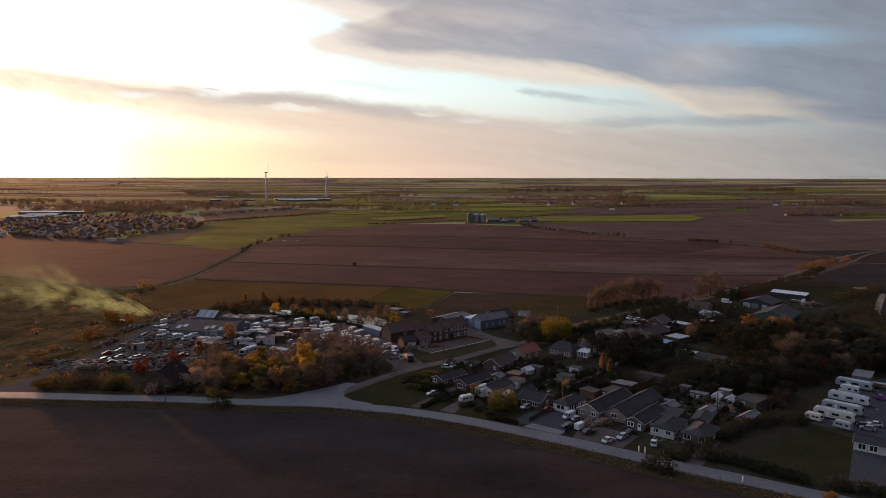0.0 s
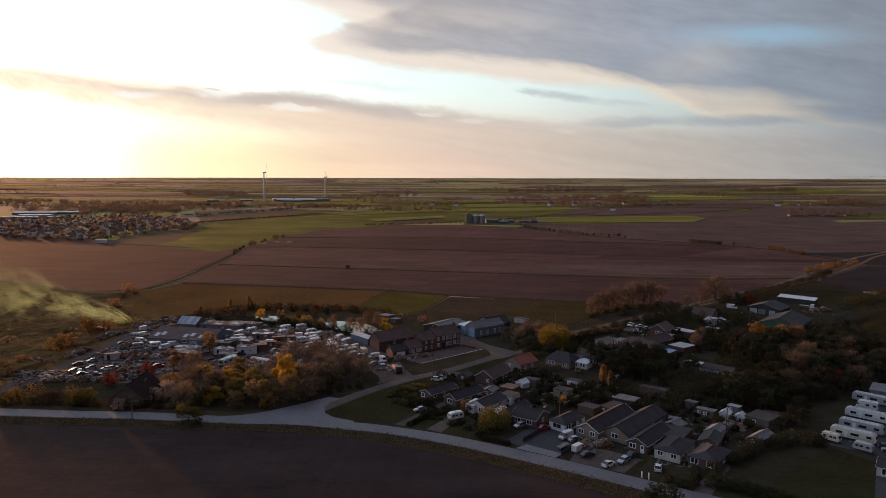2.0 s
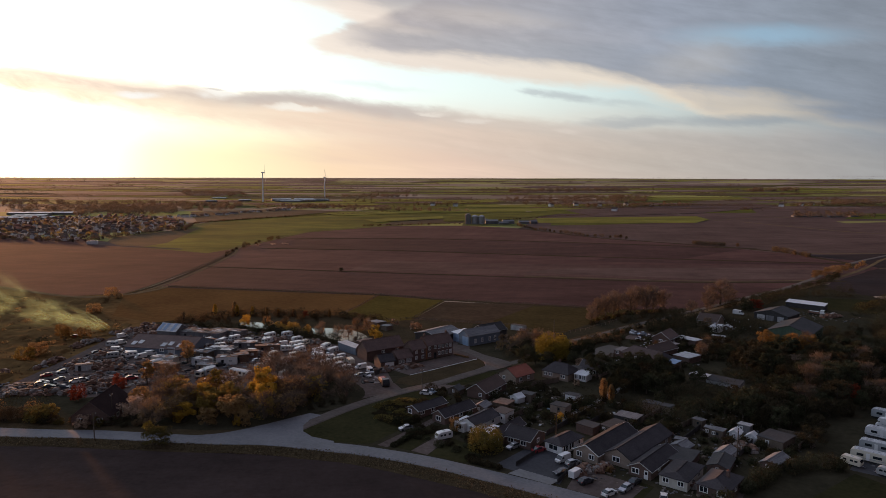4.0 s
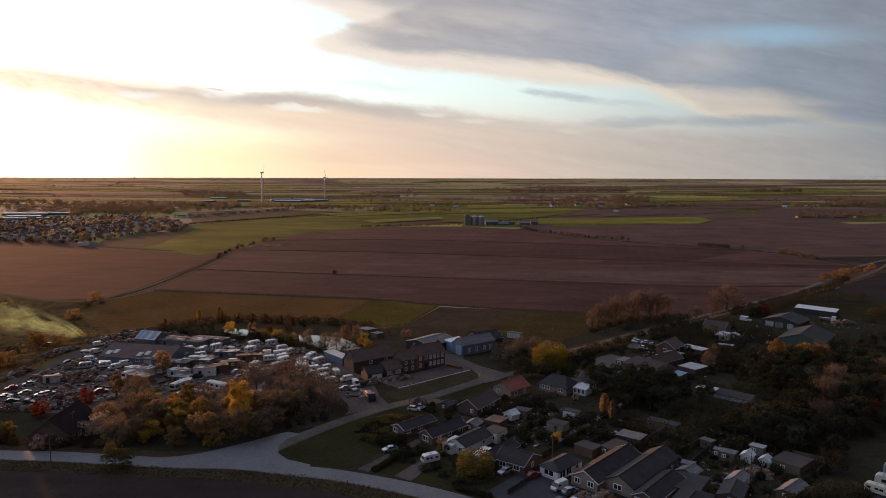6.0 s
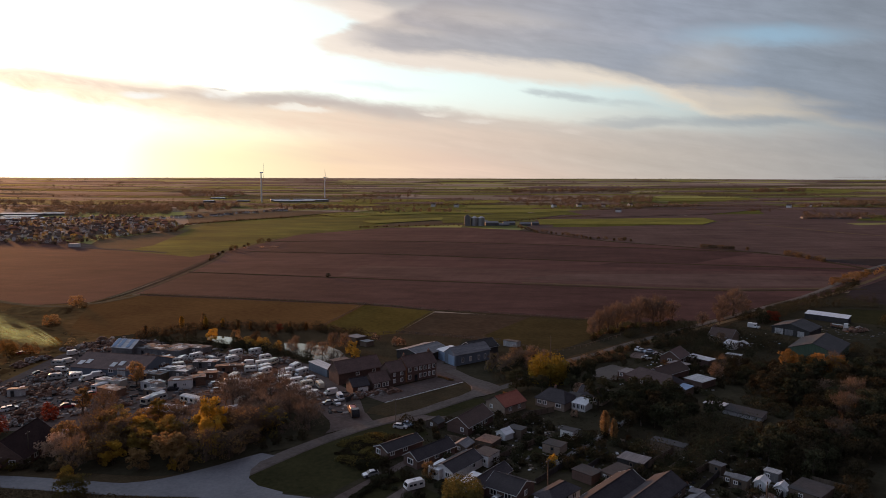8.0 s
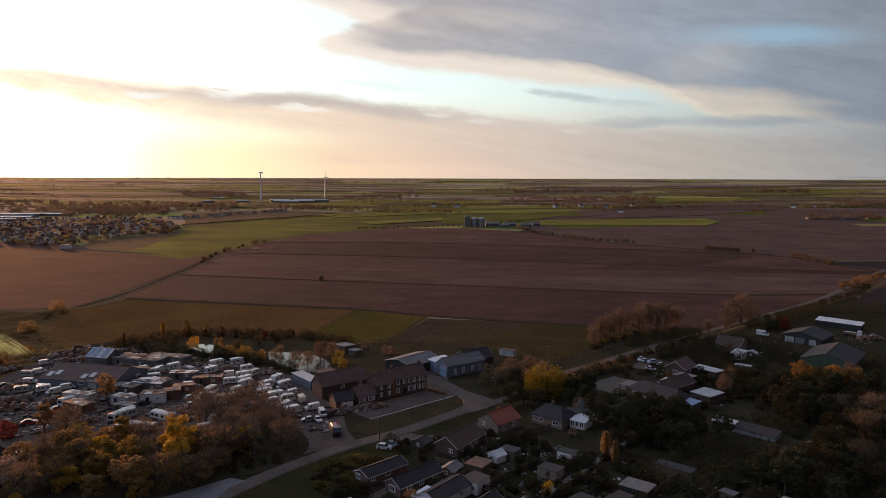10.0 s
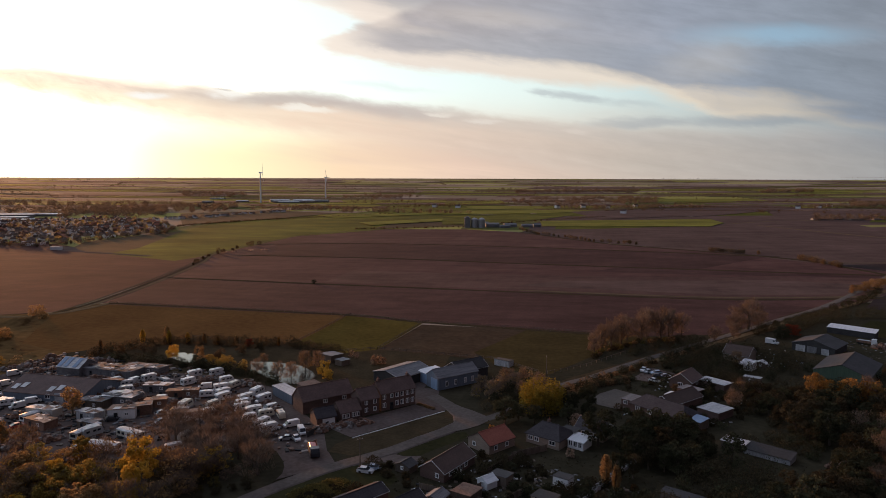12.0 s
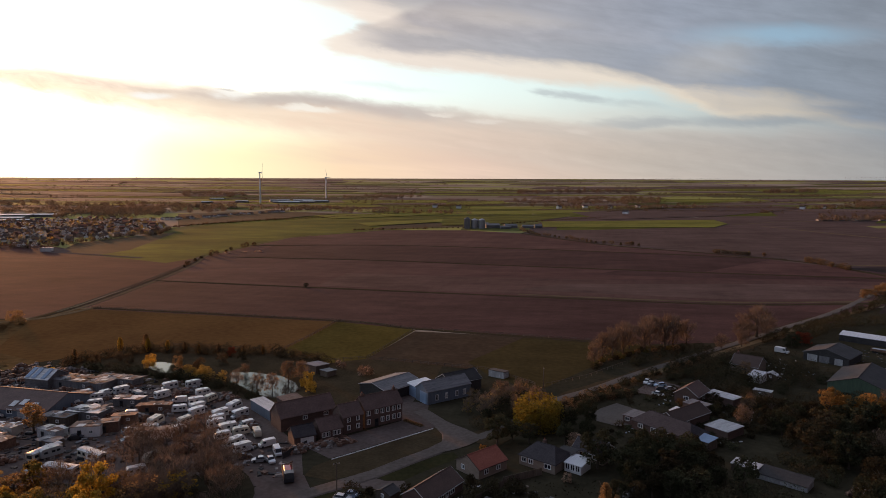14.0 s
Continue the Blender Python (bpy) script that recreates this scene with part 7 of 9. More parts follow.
def build_tree(kind, colour, variant):
    r, rn = random.Random(variant * 7 + len(kind)), np.random.default_rng(variant * 13 + len(kind))
    name = "bush" if kind == "bush" else "tree"
    t = thing(name, f"{TREE_WORD[colour]} {KIND_WORD[kind]}", name, group="trees and bushes")
    if (kind, variant) not in SHARED:
        SHARED[kind, variant] = limbs(kind, r).mesh("trunk", MAT["bark"])
    part("trunk", SHARED[kind, variant], None, t)
    if kind == "ash":
        part("crown", twigs(rn, 2300, kind), None, t)
        p = crown_points(kind, rn, 160)
        part("leaves", leaves("leaves", LEAF[colour], p, rn.uniform(0.1, 0.2, len(p)), rn), None, t)
        return t
    if kind == "bare":
        part("crown", twigs(rn, 2300 if colour != "twig" else 1350), None, t)
        if colour != "twig":
            p = crown_points(kind, rn, 700)
            part("leaves", leaves("leaves", LEAF[colour], p, rn.uniform(0.12, 0.26, len(p)), rn), None, t)
        return t
    n = int({"round": 2600, "bush": 2400, "tall": 1700, "poplar": 1300, "weeping": 2400}[kind] * (1.6 if colour in ("gold", "willow") else 1.0))
    p = crown_points(kind, rn, n)
    part("crown", leaves("crown", LEAF[colour], p, rn.uniform(0.13, 0.31, len(p)) * (0.85 if colour in ("gold", "willow") else 1.0), rn), None, t)
    return t


trng = random.Random(21)


def tree(kind, colour, x, y, h, wide=1.0, z=0.0):
    v = trng.randrange(3)
    s = h / 8.0
    m = pose(x, y, z, 0, 0, trng.uniform(0, 360)) @ Matrix.Diagonal((s * wide, s * wide, s, 1))
    key = (kind, colour, v)
    if key not in PROTO:
        PROTO[key] = build_tree(kind, colour, v)
        PROTO[key].matrix_basis = m
        return
    old = PROTO[key].scale
    copy_thing(PROTO[key], m @ Matrix.Diagonal((1 / old[0], 1 / old[1], 1 / old[2], 1)))


CLEAR = [(92, 248, 6), (98, 239, 6), (86, 252, 4), (-92, 210, 8), (-46, 221, 5.5), (-44, 214, 4.5), (-56, 204, 3.5), (-63, 206, 3.5), (-76, 205, 3.5), (-87, 203, 3)]      # room for single trees that stand free


def grove(poly, n, gap, mix, h0, h1, wide=1.0):
    """Trees over a stretch of ground, of the kinds and colours in mix."""
    for x, y in scatter(trng, poly, n, gap):
        if any((x - a) ** 2 + (y - b) ** 2 < q * q for a, b, q in CLEAR) or built_on(x, y, 1.8):
            continue
        kind, colour = trng.choice(mix)
        tree(kind, colour, x, y, trng.uniform(h0, h1), wide * trng.uniform(0.85, 1.2))


def row(pts, step, mix, h0, h1, wide=1.0, wander=0.6):
    for p in smooth_line(pts, step):
        kind, colour = trng.choice(mix)
        tree(kind, colour, p.x + trng.uniform(-wander, wander), p.y + trng.uniform(-wander, wander), trng.uniform(h0, h1), wide * trng.uniform(0.85, 1.2))


def mass(label, spots, colour, per=350, leaf=0.24):
    """A hedge or thicket that grows as one: spots of (x, y, height, half width)."""
    rn = np.random.default_rng(len(spots) + int(abs(spots[0][0])))
    cs, ss = [], []
    for x, y, h, w in spots:
        if built_on(x, y, w * 0.75):
            continue
        d = rn.normal(size=(per, 3))
        d /= np.linalg.norm(d, axis=1, keepdims=True)
        q = d * (rn.uniform(0.3, 1, (per, 1)) ** 0.5) * np.array([w, w, h * 0.55]) * rn.uniform(0.8, 1.2, (per, 1))
        q[:, 2] = np.maximum(q[:, 2] + h * 0.45, 0.05)
        cs.append(q + np.array([x, y, 0]))
        ss.append(rn.uniform(0.5, 1.2, per) * leaf)
    return tagged(new("hedge", leaves("hedge", LEAF[colour], np.concatenate(cs), np.concatenate(ss), rn)), label, "hedge", kind="stuff")


def hedge_row(label, pts, step, colours, h0, h1, wide=0.6, wander=0.6):
    line = smooth_line(pts, step)
    for k, colour in enumerate(colours):
        spots = [(p.x + trng.uniform(-wander, wander), p.y + trng.uniform(-wander, wander), (hh := trng.uniform(h0, h1)), hh * wide * trng.uniform(0.8, 1.3)) for p in line[k::len(colours)]]
        mass(label, spots, colour)


# the belt between lane and scrapyard
row([(-124, 206), (-112, 207), (-101, 207)], 3.2, [("bush", "moss"), ("bush", "hedge"), ("bush", "olive")], 4.0, 5.8, 1.3, 1.4)
row([(-101, 205.5), (-92, 204), (-84, 203.5), (-74, 203)], 3.0, [("bush", "hedge"), ("bush", "moss"), ("bush", "scrub")], 2.0, 3.2, 1.4, 1.0)
hedge_row("brown and olive scrub under the tree belt", [(-122, 212), (-112, 212), (-105, 212)], 3.2, ("scrub", "brown", "dark"), 4.0, 6.0, 0.6, 0.8)
for k, c, x, y, h, w in (
    ("bush", "blossom", -88, 200.8, 4.2, 1.0), ("bush", "blossom", -78, 208, 7.0, 1.1), ("bush", "moss", -64, 190.0, 6.0, 1.25), ("bush", "gold", -63, 206, 6.0, 1.0),
    ("round", "gold", -46, 222, 11.5, 0.85), ("round", "gold", -43.5, 215, 9.0, 0.85), ("round", "olive", -54, 216, 8.5, 1.0), ("round", "brown", -66, 215, 8.0, 1.0),
    ("round", "olive", -58, 209, 7.5, 1.0), ("bush", "brown", -56, 203, 6.0, 0.9), ("round", "brown", -50, 207, 7.5, 0.9), ("bush", "gold", -70, 199.5, 3.2, 0.9), ("round", "brown", -72, 222, 8.0, 0.9),
    ("bush", "red", -101, 223, 6.0, 0.8), ("bush", "red", -94, 234, 6.0, 0.8), ("tall", "brown", -84, 264, 8.5, 1.2), ("tall", "brown", -87, 238, 8.0, 1.0), ("bush", "brown", -46, 204, 5.0, 1.0), ("bush", "dark", -38, 214, 4.5, 1.1),
    ("bush", "gold", -48, 203, 3.2, 0.8), ("bare", "brown", -80, 236, 8.0, 1.0), ("bush", "olive", -74, 232, 6.0, 1.0), ("tall", "olive", -62, 229, 8.0, 1.1),
):
    tree(k, c, x, y, h, w)
tree("round", "gold", -62, 219, 7.5, 0.9)
mass("low reddish-brown shrubs at the end of a wall", [(13.6 + 0.8 * k, 273.8 - 0.7 * k, 0.4, 0.8) for k in range(-3, 3)], "hedge")
# out of view; added only to keep the low sun off the front field
hedge_row("added unseen scrub that shades the front field", [(-265, 208), (-200, 210), (-152, 212)], 3.0, ("scrub", "hedge"), 4.5, 6.0, 0.7, 1.0)
grove([(-100, 206), (-62, 202), (-42, 203), (-26, 219), (-30, 230), (-60, 230), (-88, 214)], 46, 2.8, [("bare", "brown"), ("bare", "brown"), ("round", "brown"), ("bush", "hedge"), ("round", "olive"), ("bare", "gold"), ("bare", "olive")], 4.5, 8.5, 1.2)
grove([(-54, 262), (-38, 262), (-24, 240), (-20, 228), (-36, 220), (-52, 228)], 27, 3.5, [("bare", "twig")], 6.0, 8.5, 1.15)
grove([(-44, 226), (-22, 232), (-22, 220), (-36, 208)], 20, 2.6, [("bush", "scrub"), ("bush", "scrub"), ("bare", "twig"), ("bush", "moss")], 1.8, 3.6)
# round the ponds
for x, y, c, h in ((-101, 344, "gold", 6), (-93, 348, "brown", 6.5), (-91, 345, "gold", 5.5), (-84, 346, "gold", 4.6), (-77, 345, "brown", 4.5), (-71, 343, "orange", 4), (-64, 344, "brown", 4.2), (-54, 342, "brown", 4), (-47, 343, "orange", 3.6), (-111, 331, "brown", 5)):
    tree("poplar", c, x, y, h, 1.5)
for x, y, c, h in ((-81, 324, "gold", 6), (-58, 341, "red", 4.0), (-108, 311, "gold", 4.5), (-68, 317, "brown", 5), (-22, 304, "gold", 6), (-101, 326, "hedge", 5), (-96, 333, "hedge", 4.5), (-91, 330, "hedge", 4.5), (-20, 299, "gold", 4.5), (-72, 326, "brown", 5), (-63, 322, "hedge", 5.5), (-58, 330, "hedge", 5), (-52, 334, "scrub", 4.5)):
    tree("bush", c, x, y, h, 0.85)
for x, y, h in ((-45, 306, 5.5), (-36, 298, 6.5), (-32, 300, 6.0), (-30, 312, 6.5), (-26, 314, 6), (-46, 318, 4)):
    tree("bare", "brown", x, y, h, 0.9)
for x, y, h in ((-16.2, 327.4, 3.0), (-14.2, 326.0, 2.6), (-6.8, 317.4, 3.8), (-5.2, 318.4, 3.4), (-3.6, 318.6, 2.6)):
    tree("bare", "blossom", x, y, h, 0.9)
hedge_row("low brown scrub round a pond", [(-112, 326), (-100, 341), (-80, 347), (-60, 343), (-44, 344), (-30, 336), (-22, 331)], 1.8, ("hedge", "scrub", "scrub"), 2.8, 4.6, 0.7, 2.0)
row([(-66, 313), (-60, 316), (-56, 312), (-52, 308)], 3.2, [("bush", "dark"), ("bush", "olive")], 4.5, 6.5, 1.0, 1.2)
hedge_row("low dark scrub round a pond", [(-100, 322), (-80, 317), (-66, 311), (-48, 303), (-36, 294)], 2.7, ("dark", "scrub"), 2.0, 3.8, 0.7, 1.2)
# rough ground
for x, y, c, h, w in ((-142, 272, "brown", 6.5, 1.3), (-151, 305, "orange", 6, 1.1), (-146, 297, "orange", 6.5, 1.0), (-140, 300, "brown", 6, 1.0), (-161, 350, "brown", 6, 1.2), (-146, 240, "brown", 4.5, 1.5), (-144, 248, "brown", 4.0, 1.4), (-141, 234, "orange", 3.5, 1.6), (-144, 268, "olive", 5.5, 1.4), (-136, 221, "brown", 2.5, 1.5), (-176, 398, "brown", 6, 1.3), (-138, 312, "olive", 5, 1.2), (-170, 392, "brown", 4.5, 1.2), (-148, 285, "dark", 5, 1.0), (-65, 499, "dark", 3.0, 1.3)):
    tree("bush", c, x, y, h, w)
# beside the side lane
tree("weeping", "willow", 46.5, 271.5, 10.5, 1.35)
tree("bush", "willow", 46.8, 271.0, 9.4, 1.2)
tree("round", "dark", 35, 260, 8.5, 1.1)
tree("bush", "orange", 31.2, 256.0, 1.9, 1.0)
for x, y, h, c in ((54, 269, 6.5, "dark"), (60, 274, 7.5, "dark"), (35, 285, 6, "brown"), (40, 289, 6, "brown"), (30, 290, 5, "brown"), (39, 263, 5, "dark"), (43, 261, 6, "dark"), (52, 261, 6, "dark"), (58, 264, 5.5, "dark"), (28, 283, 4, "olive"), (33, 276, 4, "dark")):
    tree("round" if c == "dark" else "bare", c, x, y, h, 1.0)
for x, y, h in ((38, 292, 6.5), (44, 296, 6), (48, 288, 6.5), (33, 282, 5.5), (42, 282, 5.5)):
    tree("bare", "brown", x, y, h, 1.1)
tree("bush", "blossom", 54.0, 259.0, 4.0, 1.0)
spots = [(x, y, (hh := trng.uniform(2.0, 4.0)), hh * trng.uniform(0.45, 0.8)) for x, y in scatter(trng, [(27, 268), (40, 292), (52, 300), (44, 284), (34, 270)], 18, 2.0)]
for k, colour in enumerate(("dark", "scrub", "scrub")):
    mass("scrub beside the lane", spots[k::3], colour)
# hedges and scrub between the lane and the low houses
hedge_row("overgrown hedge between lane and houses", [(56, 280), (63, 290), (72, 297), (79, 301)], 1.8, ("scrub", "dark", "hedge"), 1.6, 3.0, 0.8, 0.8)
hedge_row("overgrown hedge between lane and houses", [(96, 316), (104, 322), (112, 330), (122, 338)], 2.0, ("scrub", "dark"), 2.0, 4.0, 0.8, 1.2)
spots = [(x, y, (hh := trng.uniform(0.7, 2.2)), hh * trng.uniform(0.6, 1.1)) for x, y in scatter(trng, [(62, 262), (66, 272), (76, 282), (82, 296), (96, 312), (112, 306), (118, 290), (104, 280), (104, 262), (84, 254)], 130, 1.6)]
for k, colour in enumerate(("scrub", "scrub", "dark")):
    mass("weeds and shrubs round low houses", spots[k::3], colour, 200)
for x, y, c, h in ((100, 290, "scrub", 5), (98, 284, "dark", 4), (108, 286, "brown", 5.5), (112, 300, "scrub", 4), (90, 290, "hedge", 3), (122, 322, "brown", 5), (133, 336, "scrub", 5), (76, 292, "scrub", 2.6), (118, 312, "scrub", 4)):
    tree("bare" if c == "brown" else "bush", c, x, y, h, 1.0)
# trees of the long lane
for x, y, h, w in ((74, 334, 7.5, 0.9), (78, 340, 9, 1.0), (83, 346, 9.5, 1.0), (88, 350, 11, 1.0), (92, 357, 9, 1.0), (97, 354, 10, 1.1), (101, 361, 11, 1.1), (106, 358, 12, 1.1), (111, 364, 10.5, 1.1), (117, 366, 8.5, 1.1), (81, 350, 7, 1.0)):
    tree("ash", "brown", x, y, h * 1.1, w)
hedge_row("brambles under the lane's trees", [(72, 330), (84, 344), (98, 352), (112, 358)], 2.6, ("scrub", "moss", "hedge"), 0.9, 2.0, 0.8, 1.6)
for x, y, h, w in ((150, 378, 13, 1.55), (143, 374, 8, 1.4), (158, 386, 8, 1.4), (137, 361, 6.5, 1.3), (128, 358, 6, 1.3)):
    tree("ash", "brown", x, y, h, w)
hedge_row("tangled hedge beside the lane", [(88, 334), (112, 352), (120, 350), (112, 338), (100, 330)], 4.0, ("dark", "scrub"), 3, 5, 0.6, 0.8)
hedge_row("ragged hedge along the lane", [(150, 370), (175, 392), (205, 416), (240, 448), (270, 480)], 4.0, ("scrub", "dark"), 2.5, 4.0, 0.7, 1.5)
for x, y, h, w in ((252, 474, 6, 1.1), (262, 482, 7, 1.3), (274, 491, 7.5, 1.3), (283, 499, 6, 1.1), (294, 510, 6, 0.9), (316, 530, 5.5, 1.0), (306, 520, 4, 1.0)):
    tree("bush", "brown", x, y, h, w)
hedge_row("tall dark hedge behind farm sheds", [(160, 366), (168, 374), (180, 385), (200, 400), (212, 404), (232, 404)], 2.6, ("dark", "scrub"), 5.0, 8, 0.5, 1.4)
hedge_row("dark hedge at a field edge", [(205, 352), (222, 360), (238, 374), (252, 386)], 4.0, ("dark", "scrub"), 4, 6, 0.6, 1.0)
hedge_row("olive hedge at a field edge", [(216, 364), (231, 377), (250, 392)], 3.0, ("moss", "scrub"), 3, 5, 0.7, 1.0)
tree("bush", "red", 163, 366, 6, 1.2)
tree("bush", "dark", 157, 362, 6, 1.2)
tree("bush", "red", 128, 226, 6, 1.0)
tree("bare", "hedge", 119, 232, 9.5, 1.0)
# the dark wood on the right, and its orange crowns
for x, y, h in ((128, 281, 9.5), (132, 278, 8.5), (136, 277, 9), (141, 275, 9)):
    tree("round", "orange", x, y, h, 0.95)
grove([(97, 278), (128, 282), (158, 275), (168, 240), (156, 225), (124, 216), (106, 202), (95, 186), (88, 203), (82, 212), (100, 222), (112, 232), (108, 262)], 112, 3.8, [("round", "dark"), ("round", "scrub"), ("round", "dark"), ("tall", "dark"), ("bush", "scrub"), ("round", "scrub"), ("round", "dark"), ("bare", "hedge"), ("round", "scrub"), ("bush", "dark"), ("round", "dark"), ("round", "scrub"), ("tall", "scrub"), ("round", "dark")], 5.5, 9.5, 1.08)
spots = [(x, y, (hh := trng.uniform(3.5, 6.0)), hh * trng.uniform(0.45, 0.8)) for x, y in scatter(trng, [(60, 208), (66, 224), (88, 236), (94, 228), (84, 212), (72, 204)], 45, 2.0)]
for k, colour in enumerate(("scrub", "dark", "scrub")):
    mass("dense garden thicket", spots[k::3], colour)
grove([(56, 226), (66, 254), (84, 256), (96, 250), (90, 238), (70, 230)], 34, 3.4, [("round", "dark"), ("bush", "dark"), ("round", "scrub")], 5.0, 8.5)
for x, y, h in ((57, 246.5, 9.5), (70, 248.5, 9.5), (76, 247, 9), (62, 240, 8)):
    tree("round", "dark", x, y, h, 1.15)
spots = [(x, y, (hh := trng.uniform(3.0, 5.5)), hh * trng.uniform(0.45, 0.8)) for x, y in scatter(trng, [(95, 302), (112, 292), (122, 300), (146, 312), (148, 335), (128, 345), (110, 330)], 69, 2.2)]
for k, colour in enumerate(("dark", "scrub", "scrub")):
    mass("rough scrub between sheds", spots[k::3], colour)
spots = [(x, y, (hh := trng.uniform(4, 7)), hh * trng.uniform(0.45, 0.8)) for x, y in scatter(trng, [(170, 236), (150, 206), (160, 215), (185, 280), (215, 335), (200, 330), (176, 290)], 60, 2.2)]
for k, colour in enumerate(("dark", "scrub")):
    mass("ragged scrub at a field edge", spots[k::2], colour)
spots = [(x, y, (hh := trng.uniform(1.5, 4.0)), hh * trng.uniform(0.6, 1.0)) for x, y in scatter(trng, [(62, 256), (70, 262), (92, 250), (108, 262), (104, 276), (96, 282), (112, 292), (150, 300), (170, 318), (200, 325), (178, 290), (168, 240), (150, 222), (110, 215), (101, 240)], 210, 2.2)]
for k, colour in enumerate(("dark", "scrub", "scrub")):
    mass("dark undergrowth between gardens and wood", spots[k::3], colour)
spots = [(x, y, (hh := trng.uniform(0.3, 0.9)), hh * trng.uniform(1.8, 3.2)) for x, y in scatter(trng, [(-12, 220), (-3, 227), (2, 216), (-4, 206), (-9, 206), (-13, 212)], 46, 1.2)]
for k, colour in enumerate(("scrub", "moss")):
    mass("low dark shrubs on the green", spots[k::2], colour)
spots = [(x, y, (hh := trng.uniform(0.5, 1.6)), hh * trng.uniform(0.8, 1.4)) for x, y in scatter(trng, [(-4, 198), (2, 204), (9, 200), (15, 195), (21, 189), (20, 183), (12, 181.5), (8, 186), (4, 192)], 34, 1.3) if (x - 6.9) ** 2 + (y - 194.4) ** 2 > 12]
for k, colour in enumerate(("scrub", "dark")):
    mass("front garden shrubs and low hedges", spots[k::2], colour)
hedge_row("clipped front garden hedge", [(-5.5, 189.6), (-3, 193.4), (0.5, 199.5)], 0.9, ("dark",), 0.8, 1.2, 0.7, 0.15)
hedge_row("clipped front garden hedge", [(13, 180.6), (17, 178.4), (19.5, 177)], 0.9, ("scrub",), 0.8, 1.4, 0.7, 0.2)
hedge_row("ragged scrub along the lane", [(50, 281), (60, 292), (72, 303), (84, 314), (98, 327), (116, 343)], 2.6, ("scrub", "hedge", "dark"), 1.4, 3.2, 0.7, 1.0)
# gardens
tree("poplar", "brown", 54, 224, 7, 1.5)
tree("poplar", "brown", 55.5, 221, 6, 1.4)
tree("weeping", "sallow", 17, 187.5, 7.0, 1.3)
tree("bush", "sallow", 17, 187.8, 5.8, 1.05)
tree("bush", "gold", 38, 206.5, 3.5, 0.8)
tree("bush", "brown", 10, 199.5, 4.5, 0.9)
tree("bush", "brown", 44, 175, 2.0, 1.0)
tree("bush", "dark", 49.5, 147, 5.0, 1.2)
tree("bush", "dark", 46.5, 149, 3.5, 1.0)
tree("bush", "orange", 78, 131, 3.5, 1.1)
tree("bush", "blossom", 49, 239, 2.6, 0.9)
hedge_row("clipped dark hedge beside the lane", [(61, 154), (66, 152), (72, 147), (78, 142)], 1.3, ("dark",), 2.6, 3.4, 0.55, 0.3)
hedge_row("clipped dark hedge beside the lane", [(83, 139), (90, 136), (96, 133)], 1.4, ("dark",), 2.2, 3.2, 0.55, 0.3)
hedge_row("tall ragged hedge round a lawn", [(63, 158), (67, 163), (74, 168), (80, 173), (90, 177), (97, 177)], 1.5, ("dark", "dark", "scrub"), 2.6, 4.8, 0.5, 0.8)
hedge_row("low dark garden hedge", [(52, 156), (56, 153.5), (60, 160)], 1.6, ("dark",), 1.8, 2.5, 0.6, 0.3)
spots = [(x, y, (hh := trng.uniform(0.8, 2.4)), hh * trng.uniform(0.6, 0.9)) for x, y in scatter(trng, [(12, 206), (24, 236), (36, 238), (60, 222), (92, 214), (100, 192), (84, 176), (66, 176), (40, 204), (26, 200)], 150, 1.8)]
mass("dark garden shrubs between sheds", spots[::2], "dark")
mass("brown garden shrubs between sheds", spots[1::2], "scrub")
spots = [(x, y, (hh := trng.uniform(1.4, 3.2)), hh * trng.uniform(0.45, 0.8)) for x, y in scatter(trng, [(2, 232), (28, 240), (40, 232), (60, 216), (70, 205), (86, 208), (96, 190), (84, 180), (72, 190), (52, 200), (36, 208), (20, 214)], 90, 1.7)]
for k, colour in enumerate(("dark", "scrub", "scrub")):
    mass("low garden shrubs and brambles", spots[k::3], colour)
spots = [(x, y, (hh := trng.uniform(1.5, 2.6)), hh * trng.uniform(0.45, 0.8)) for x, y in scatter(trng, [(-8, 205), (2, 222), (6, 216), (-2, 203)], 10, 1.8)]
for k, colour in enumerate(("dark", "scrub")):
    mass("garden shrubs", spots[k::2], colour)

# ---------- far trees and hedges: too many to count ----------


def thicket(name, label, spots, colour, per=60, leaf=0.5):
    """One mass of clumps: spots of (x, y, height, half width)."""
    rn = np.random.default_rng(len(spots))
    cs, ss = [], []
    for x, y, h, w in spots:
        d = rn.normal(size=(per, 3))
        d /= np.linalg.norm(d, axis=1, keepdims=True)
        q = d * (rn.uniform(0.3, 1, (per, 1)) ** 0.5) * np.array([w, w, h * 0.5]) * rn.uniform(0.75, 1.15, (per, 1))
        q[:, 2] = np.maximum(q[:, 2] + h * 0.5, 0.1) + rise(math.hypot(x, y))
        cs.append(q + np.array([x, y, 0]))
        ss.append(rn.uniform(0.5, 1.2, per) * leaf * max(1.0, h / 7))
    return tagged(new(name, leaves(name, LEAF[colour], np.concatenate(cs), np.concatenate(ss), rn)), label, "trees", kind="stuff")


def strew(pts, step, h0, h1, wander=2.0, wide=0.5):
    return [(p.x + trng.uniform(-wander, wander), p.y + trng.uniform(-wander, wander), (hh := trng.uniform(h0, h1)), hh * wide * trng.uniform(0.8, 1.5)) for p in smooth_line(pts, step)]


